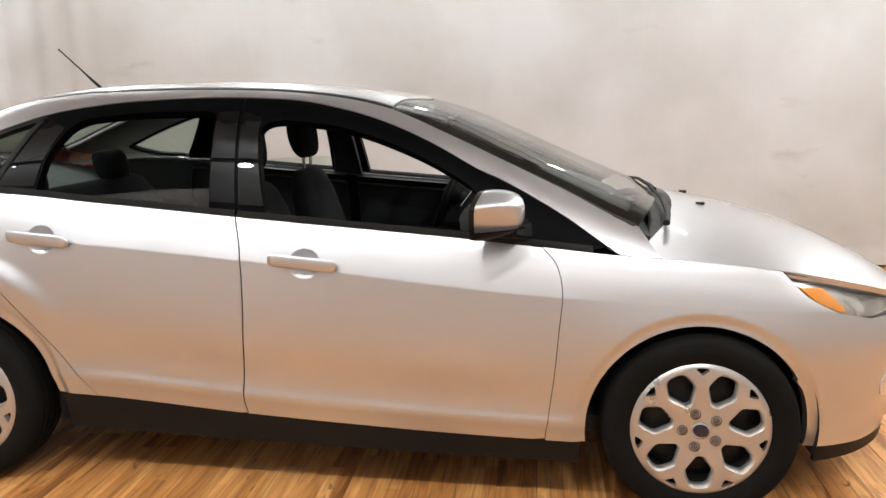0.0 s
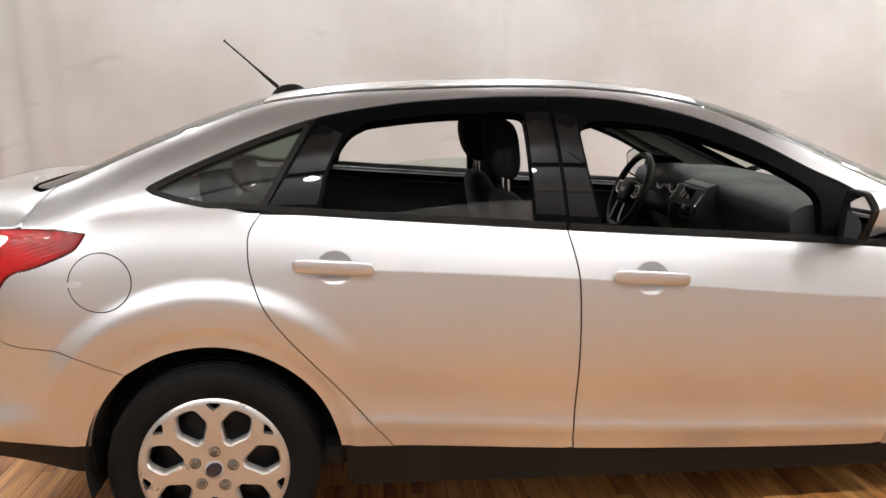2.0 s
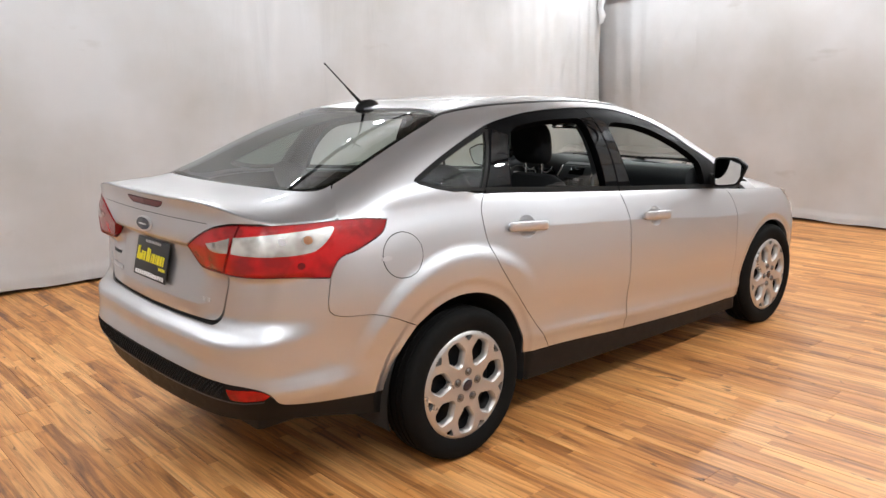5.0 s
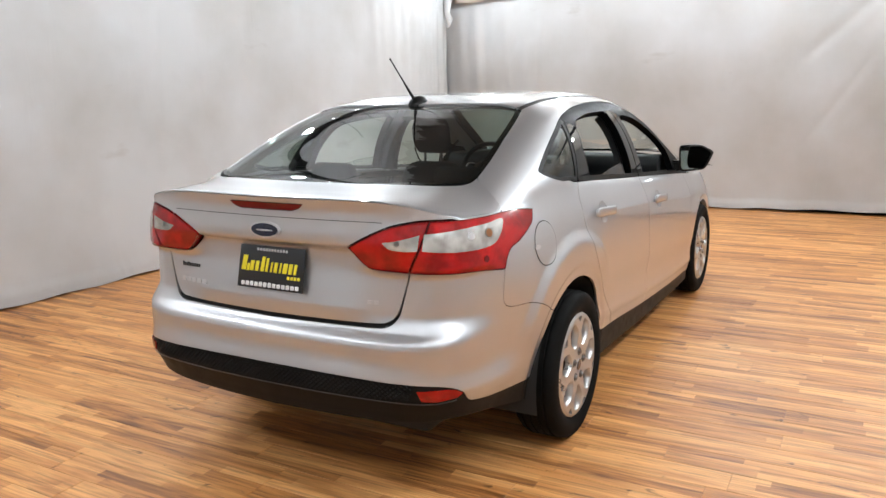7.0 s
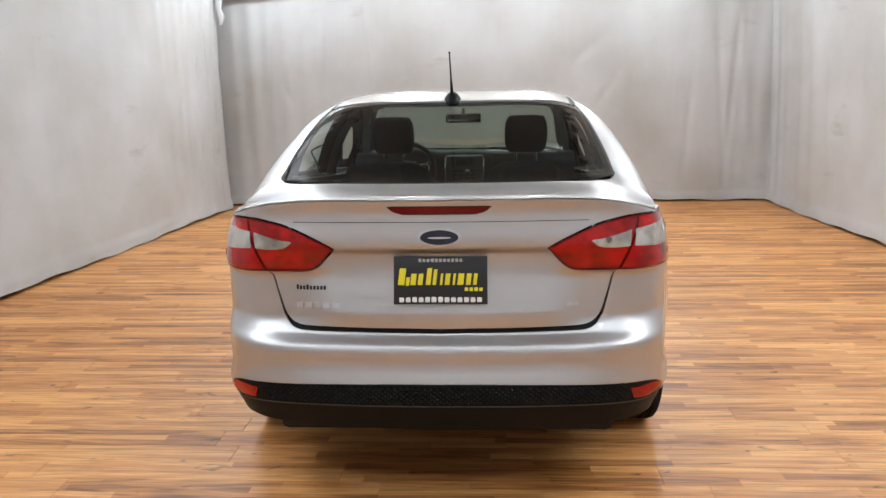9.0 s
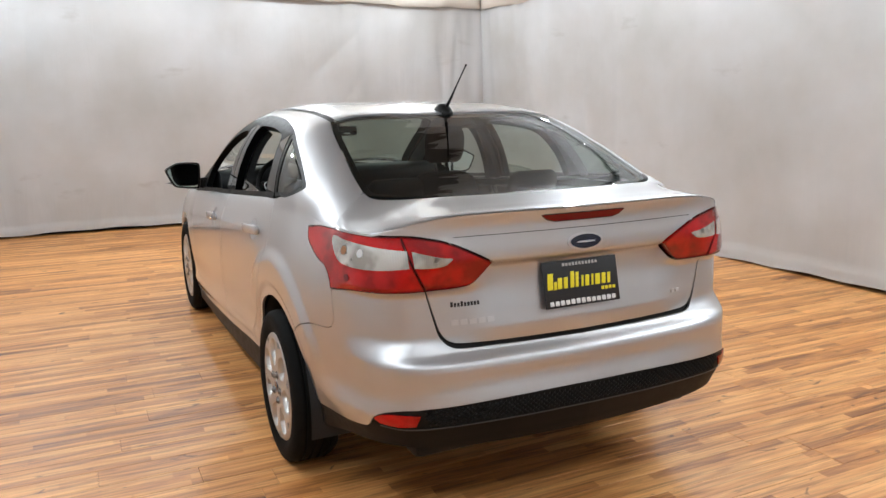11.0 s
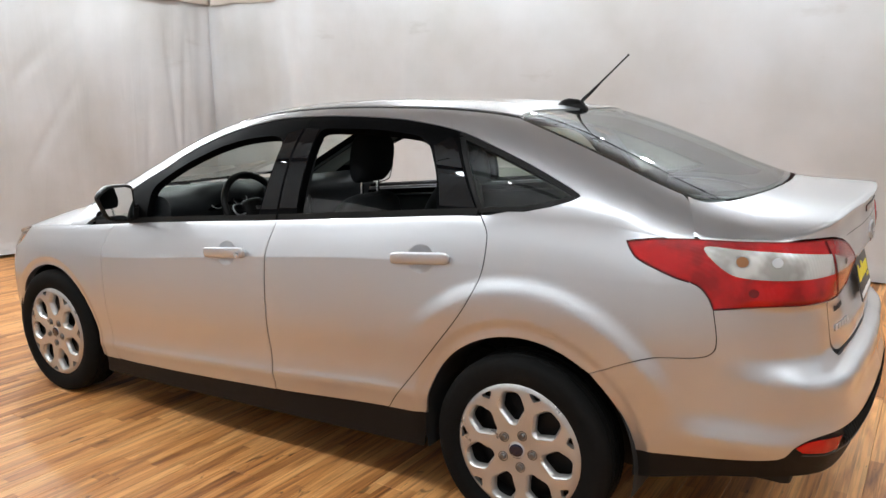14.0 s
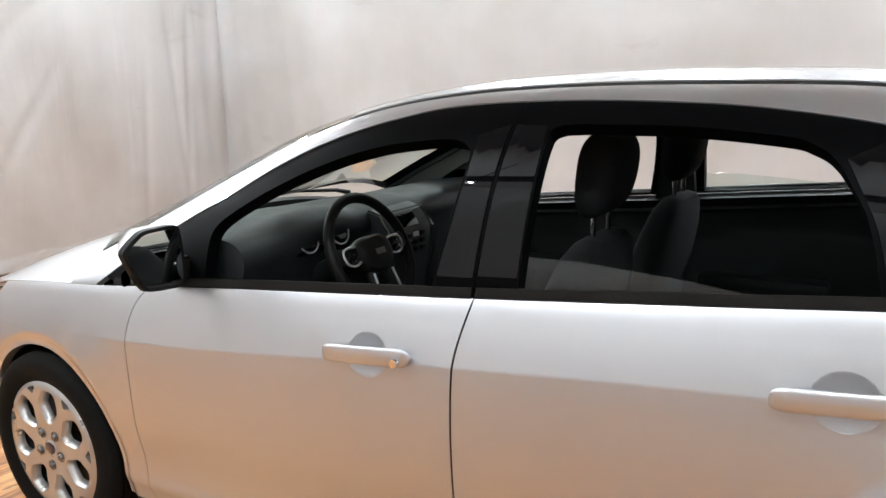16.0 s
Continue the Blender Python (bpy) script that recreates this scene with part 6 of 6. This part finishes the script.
shelf = [(-0.04, 1.005), (-0.30, 1.045), (-0.56, 1.085), (-0.56, 1.06), (-0.30, 1.0), (-0.04, 0.96)]
part("parcel_shelf", extrude_y(shelf, -0.62, 0.62, 3), TRIM, car)
part("brake_light_housing", boxed((-0.52, -0.09, 1.08), (-0.44, 0.09, 1.105), 0.01), PLASTIC, car)
rm = boxed((-0.012, -0.115, -0.030), (0.014, 0.115, 0.030), 0.011, Matrix.Translation((1.735, 0, 1.283)) @ pose(0, 0, 0, 0, 8, 6))
rear_mirror = part("rear_view_mirror", rm, PLASTIC, car, "black rear-view mirror")
part("mirror_glass", boxed((-0.0145, -0.105, -0.023), (-0.012, 0.105, 0.023), 0.001, Matrix.Translation((1.735, 0, 1.283)) @ pose(0, 0, 0, 0, 8, 6)), MIRROR, rear_mirror)
part("mirror_stem", tube([(1.745, 0, 1.30), (1.80, 0, 1.335)], 0.011), PLASTIC, rear_mirror)


# ---- the room ----
WALL_L = [(-6.0, 3.80), (-1.2, 3.55), (2.2, 3.42), (6.30, 3.12)]
WALL_R = [(-6.0, -4.0), (-0.5, -3.93), (2.0, -3.86), (6.60, -3.64)]
BACK_X = 6.56


def curtain(name, line, height, folds, seed, label, bulge=0.05, foot=0.0, lean=0.0, creases=()):
    """A hung canvas along a line of points: folds are (place along it, depth, width) of gathered pleats, creases (from place, height, to place, height, depth)."""
    rng = random.Random(seed)
    run = [0.0]
    for (xa, ya), (xb, yb) in zip(line, line[1:]):
        run.append(run[-1] + math.hypot(xb - xa, yb - ya))
    fx, fy = curve([(r, p[0]) for r, p in zip(run, line)]), curve([(r, p[1]) for r, p in zip(run, line)])
    length = run[-1]
    nu, nv = int(length / 0.022), 64
    waves = [(rng.uniform(0, length), rng.uniform(0.15, 0.5), rng.uniform(-1, 1) * 0.016, rng.uniform(-0.35, 0.35)) for _ in range(int(length * 2.2))]
    v, f = [], []
    for i in range(nu + 1):
        s = length * i / nu
        e = 0.02
        d = Vector((float(fx(s + e) - fx(s - e)), float(fy(s + e) - fy(s - e)), 0)).normalized()
        nrm = Vector((-d.y, d.x, 0))
        a = Vector((float(fx(s)), float(fy(s)), 0))
        for j in range(nv + 1):
            h = j / nv
            z = foot + (height - foot) * h ** 1.35
            o = bulge * math.sin(math.pi * h) * (0.6 + 0.4 * math.sin(s * 1.3 + seed))
            for c, w, am, tilt in waves:
                o += am * math.exp(-((s - c - tilt * (h - 0.5) * 1.6) / (w * 0.35)) ** 2) * (0.35 + 0.65 * h)
            for c, am, w in folds:
                o += am * math.sin((s - c) / w * 2 * math.pi + 0.6 * math.sin(3 * h)) * math.exp(-((s - c) / (2.4 * w)) ** 2) * (0.5 + 0.5 * h)
            for s0, z0, s1, z1, am in creases:
                w2 = (s1 - s0) ** 2 + (z1 - z0) ** 2
                t = ((s - s0) * (s1 - s0) + (z - z0) * (z1 - z0)) / w2
                if -0.15 < t < 1.15:
                    off = ((s - s0) * (z1 - z0) - (z - z0) * (s1 - s0)) / math.sqrt(w2)
                    if abs(off) < 0.2:
                        o += am * 0.5 * math.exp(-(off / 0.042) ** 2) * float(step(-0.15, 0.25, t) * (1 - step(0.7, 1.15, t)))
            # a doubled hem along the foot
            o -= 0.014 * (1 - float(step(0.105, 0.125, z)))
            zz = z + (0.012 * math.sin(s * 2.1 + seed) + 0.006 * math.sin(s * 9.7)) * (1 - h)
            p = a + nrm * (o - lean * z)
            v.append((p.x, p.y, zz))
    for i in range(nu):
        for j in range(nv):
            k = i * (nv + 1) + j
            f.append((k, k + nv + 1, k + nv + 2, k + 1))
    return tagged(part(name, (v, f), CANVAS), label, "curtain", kind="structure")


curtain("wall_curtain_west", WALL_L, CEILING_Z, [(3.3, 0.02, 0.3), (11.45, 0.01, 0.22), (12.1, 0.016, 0.17)], 3, "creased white canvas curtain hung along the wall", foot=0.02,
        creases=[(11.89, 2.38, 11.56, 1.40, 0.022), (11.25, 2.48, 11.36, 2.0, 0.016), (12.18, 2.33, 12.40, 1.38, 0.02)])
curtain("wall_curtain_back", [(BACK_X, 3.9), (BACK_X, -4.2)], CEILING_Z, [(0.95, 0.007, 0.23), (1.6, 0.006, 0.37), (6.8, 0.005, 0.35), (7.5, 0.006, 0.21)], 15, "pleated white canvas curtain across the back wall", foot=0.03, lean=0.05,
        creases=[(5.85, 2.4, 5.06, 1.69, 0.03), (5.77, 1.75, 5.13, 0.79, 0.026), (5.41, 2.04, 5.04, 1.67, 0.018), (6.57, 1.5, 6.49, 0.1, 0.022), (7.09, 2.36, 7.01, 0.05, 0.026),
                 (6.82, 2.37, 7.03, 0.23, 0.022), (1.81, 2.32, 1.47, 1.70, 0.024), (2.02, 2.3, 1.94, 1.31, 0.018), (1.48, 1.57, 1.61, 1.24, 0.016)])
curtain("wall_curtain_east", [WALL_R[3], WALL_R[0]], CEILING_Z, [(0.25, 0.006, 0.22), (0.85, 0.006, 0.31), (1.5, 0.01, 0.41)], 21, "creased white canvas curtain along the side wall", foot=0.02, lean=0.05)
# out of view, set close behind the tail so the boot lid reflects white
curtain("wall_curtain_front", [(-5.3, -4.1), (-5.3, 3.9)], CEILING_Z, [], 33, "unseen white canvas curtain, placed behind the tail to brighten it", foot=0.02)


def valance(name, line, label):
    """A swag of cream canvas above the curtains: line gives x, y and the height of its hem."""
    k = list(range(len(line)))
    fx, fy, fz = (curve([(i, p[c]) for i, p in zip(k, line)]) for c in range(3))
    n, rows = 90, 12
    v, f = [], []
    for i in range(n + 1):
        s = (len(line) - 1) * i / n
        x, y, z = float(fx(s)), float(fy(s)), float(fz(s))
        z += 0.010 * math.sin(s * 4.1) + 0.004 * math.sin(s * 13.0 + 1)
        for j in range(rows + 1):
            h = j / rows
            o = 0.012 * math.sin(s * 7 + h * 2) * (1 - 0.5 * h) + 0.008 * math.sin(s * 17 + h * 5)
            v.append((x + o, y + o * 0.6, z + (CEILING_Z - z) * h))
    for i in range(n):
        for j in range(rows):
            q = i * (rows + 1) + j
            f.append((q, q + rows + 1, q + rows + 2, q + 1))
    ob = part(name, (v, f), VALANCE)
    md = ob.modifiers.new("thickness", "SOLIDIFY")
    md.thickness = 0.006
    return tagged(ob, label, "valance", kind="structure")


valance("valance_back", [(6.37, -3.50, 2.60), (6.37, -2.6, 2.61), (6.37, -1.7, 2.62), (6.37, -0.6, 2.64), (6.37, 0.8, 2.62), (6.37, 2.2, 2.59), (6.36, 3.05, 2.57)], "cream canvas valance above the back curtain")
valance("valance_east", [(6.34, -3.50, 2.59), (5.6, -3.53, 2.59), (4.9, -3.56, 2.60), (4.2, -3.59, 2.61), (2.0, -3.66, 2.64), (0.0, -3.72, 2.66)], "cream canvas valance along the side wall")


def overhead(name, outer, inner, label):
    """White canvas drawn under the ceiling from the top of a wall to a gathered, uneven inner hem."""
    (ax, ay), (bx, by) = outer
    (cx, cy), (dx, dy) = inner
    n, rows = 160, 14
    v, f = [], []
    for i in range(n + 1):
        s = i / n
        run = s * math.hypot(bx - ax, by - ay)
        fold = 0.5 + 0.5 * math.sin(run * 5.3 + 0.9 * math.sin(run * 1.7))
        for j in range(rows + 1):
            h = j / rows
            k = h * (1 + 0.05 * math.sin(run * 9.1) * h + 0.04 * math.sin(run * 31.0) * h)
            x = ax + (bx - ax) * s + ((cx + (dx - cx) * s) - (ax + (bx - ax) * s)) * k
            y = ay + (by - ay) * s + ((cy + (dy - cy) * s) - (ay + (by - ay) * s)) * k
            z = CEILING_Z - 0.05 - 0.10 * math.sin(math.pi * h) * (0.7 + 0.3 * fold) + 0.03 * math.sin(run * 13 + 2 * h) * h
            v.append((x, y, z))
    for i in range(n):
        f += [(i * (rows + 1) + j, i * (rows + 1) + j + 1, (i + 1) * (rows + 1) + j + 1, (i + 1) * (rows + 1) + j) for j in range(rows)]
    return tagged(part(name, (v, f), CANVAS), label, "canvas", kind="structure")


overhead("overhead_canvas_west", [(-5.5, 4.1), (6.7, 4.1)], [(-3.6, 1.8), (4.6, 1.8)], "white canvas drawn under the ceiling along the side wall")
overhead("overhead_canvas_east", [(6.7, -4.3), (-5.5, -4.3)], [(4.6, -1.45), (-3.6, -1.45)], "white canvas drawn under the ceiling along the opposite wall")
overhead("overhead_canvas_back", [(6.7, 4.1), (6.7, -4.3)], [(4.6, 1.8), (4.6, -1.45)], "white canvas drawn under the ceiling at the back")
# added where nothing is seen, a white surface to be mirrored in the boot lid
overhead("unseen_canvas_front", [(-5.5, -4.3), (-5.5, 4.1)], [(-3.6, -1.45), (-3.6, 1.8)], "unseen white canvas under the ceiling, added for the boot lid to reflect")


def slab(name, lo, hi, material, label, category):
    return tagged(part(name, boxed(lo, hi), material), label, category, kind="structure")


slab("subfloor", (-6.5, -4.8, -0.08), (7.2, 4.6, -0.012), SEAL, "dark underlay below the laminate planks", "floor")
slab("ceiling", (-6.5, -4.8, CEILING_Z), (7.2, 4.6, CEILING_Z + 0.1), CEILING, "dark brown ceiling above the lamps", "ceiling")
slab("wall_north", (BACK_X + 0.22, -4.8, 0), (BACK_X + 0.36, 4.6, CEILING_Z), CEILING, "plain wall behind the curtain", "wall")
slab("wall_west", (-6.5, 4.2, 0), (BACK_X + 0.22, 4.34, CEILING_Z), CEILING, "plain wall behind the curtain", "wall")
slab("wall_east", (-6.5, -4.6, 0), (BACK_X + 0.22, -4.46, CEILING_Z), CEILING, "plain wall behind the curtain", "wall")
slab("wall_south", (-6.5, -4.46, 0), (-6.36, 4.2, CEILING_Z), CEILING, "plain wall behind the curtain", "wall")


def ceiling_lamp():
    """A dark rail hung below the ceiling with three round lamp heads."""
    ob = thing("ceiling_lamp", "dark hanging lamp rail with three small bright heads", "ceiling lamp", group="ceiling lamps")
    part("rail", boxed((-0.745, -0.05, 0.087), (0.745, 0.05, 0.19), 0.006), BEAM, ob)
    for x in (-0.5, 0.5):
        part("hanger", tube([(x, 0, 0.18), (x, 0, CEILING_Z - TRACK_Z)], 0.008), BEAM, ob)
    for x in (-0.5, 0.0, 0.5):
        head = solid(*lathe([(0.0, 0.085), (0.03, 0.085), (0.034, 0.07), (0.045, 0.0), (0.04, 0.0), (0.03, 0.05), (0.0, 0.055)], 20, "z"))
        head.transform(Matrix.Translation((x, 0, 0)))
        lamp_head = part("lamp_head", head, CEILING, ob)
        bulb = solid(*lathe([(0.0, 0.0), (0.012, 0.003), (0.020, 0.012), (0.022, 0.03), (0.015, 0.05), (0.0, 0.053)], 16, "z"))
        bulb.transform(Matrix.Translation((x, 0, 0)))
        part("bulb", bulb, BULB, lamp_head)
    return ob


def bulb_material():
    m, nodes, links, b = mat("bulb_glow")
    b.inputs["Emission Color"].default_value = (*LAMP_COLOUR, 1)
    b.inputs["Emission Strength"].default_value = 160
    return m


BULB = bulb_material()
first_lamp = ceiling_lamp()
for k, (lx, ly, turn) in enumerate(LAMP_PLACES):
    # front rails: weak spots, upward fill raised to brighten the tail; west rails dimmer
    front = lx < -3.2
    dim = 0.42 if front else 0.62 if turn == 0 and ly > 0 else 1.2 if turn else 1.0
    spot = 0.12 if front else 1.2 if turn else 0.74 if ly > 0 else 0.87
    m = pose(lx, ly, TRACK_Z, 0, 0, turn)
    if k == 0:
        first_lamp.matrix_basis = m
    else:
        copy_thing(first_lamp, m)
    ld = bpy.data.lights.new("lamp_light", "POINT")
    ld.energy, ld.color, ld.shadow_soft_size = LAMP_WATTS * (0.45 if front else dim), LAMP_COLOUR, 0.06
    lo = new("lamp_light", ld)
    lo.location = (lx, ly, TRACK_Z - 0.07)
    sd = bpy.data.lights.new("spot_light", "SPOT")
    sd.energy, sd.color, sd.shadow_soft_size, sd.spot_size, sd.spot_blend = SPOT_WATTS * spot, LAMP_COLOUR, 0.04, radians(150), 0.9
    so = new("spot_light", sd)
    aim = (lx * 0.8, 0.0, 0.4) if turn == 0 else (lx * 0.4, ly, 0.4)
    so.matrix_basis = look((lx, ly, TRACK_Z - 0.07), aim)
    # added upward fill with no lamp head, to brighten the canvas overhead
    ud = bpy.data.lights.new("up_fill", "SPOT")
    ud.energy, ud.color, ud.shadow_soft_size, ud.spot_size, ud.spot_blend = UP_FILL_WATTS * (1.5 if front else dim), LAMP_COLOUR, 0.05, radians(165), 0.6
    uo = new("up_fill", ud)
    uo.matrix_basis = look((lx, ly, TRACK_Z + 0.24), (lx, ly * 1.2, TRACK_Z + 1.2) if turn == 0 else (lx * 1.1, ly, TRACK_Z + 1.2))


# a knotted gather of canvas in the corner
gather = thing("corner_gather", "knotted gather of grey-white canvas hanging in the corner", "curtain tie", at=(6.20, 3.07, 0))
part("gathered_canvas", tube([(0, 0, 2.9), (0.01, 0, 2.6), (-0.01, 0.01, 2.45), (0.015, -0.01, 2.36), (0, 0, 2.29), (-0.02, 0.01, 2.26)], [0.06, 0.05, 0.035, 0.045, 0.03, 0.008], 12), CANVAS, gather)


# ---- laminate floor: planks laid across the hall ----
PLANK_W, PLANK_L = 0.147, 1.24


def plank_verts(x0, x1, y0, y1):
    c, t = 0.0022, 0.008
    return [(x0, y0, -t), (x1, y0, -t), (x1, y1, -t), (x0, y1, -t),
            (x0, y0, -0.0016), (x1, y0, -0.0016), (x1, y1, -0.0016), (x0, y1, -0.0016),
            (x0 + c, y0 + c, 0), (x1 - c, y0 + c, 0), (x1 - c, y1 - c, 0), (x0 + c, y1 - c, 0)]


PLANK_FACES = [(8, 9, 10, 11), (4, 5, 9, 8), (5, 6, 10, 9), (6, 7, 11, 10), (7, 4, 8, 11), (0, 1, 5, 4), (1, 2, 6, 5), (2, 3, 7, 6), (3, 0, 4, 7)]


def lay_floor():
    floor = thing("floor", "warm maple-coloured laminate plank floor", "floor", kind="structure")
    rng = random.Random(11)
    e = 0.0003
    one = mesh_of("plank", plank_verts(-PLANK_W / 2 + e, PLANK_W / 2 - e, -PLANK_L / 2 + e, PLANK_L / 2 - e), PLANK_FACES, smooth=False)
    one.materials.append(FLOOR)
    near_list, rest_v, rest_f = [], [], []
    nrow = int(13.2 / PLANK_W)
    for i in range(nrow):
        x = -6.4 + (i + 0.5) * PLANK_W
        y = -4.9 - rng.uniform(0, PLANK_L)
        while y < 4.6:
            cy = y + PLANK_L / 2
            d = math.hypot(max(abs(x - 0.6) - 2.0, 0), max(abs(cy) - 1.0, 0))
            near_list.append((d, x, cy))
            y += PLANK_L
    near_list.sort()
    for d, x, cy in near_list[:300]:
        ob = part("plank", one, FLOOR, floor)
        ob.location = (x, cy, 0)
    for d, x, cy in near_list[300:]:
        k = len(rest_v)
        rest_v += [(a + x, b + cy, c) for a, b, c in plank_verts(-PLANK_W / 2 + e, PLANK_W / 2 - e, -PLANK_L / 2 + e, PLANK_L / 2 - e)]
        rest_f += [tuple(q + k for q in f) for f in PLANK_FACES]
    tagged(part("far_planks", (rest_v, rest_f, None, False), FLOOR, floor), kind="stuff")


lay_floor()
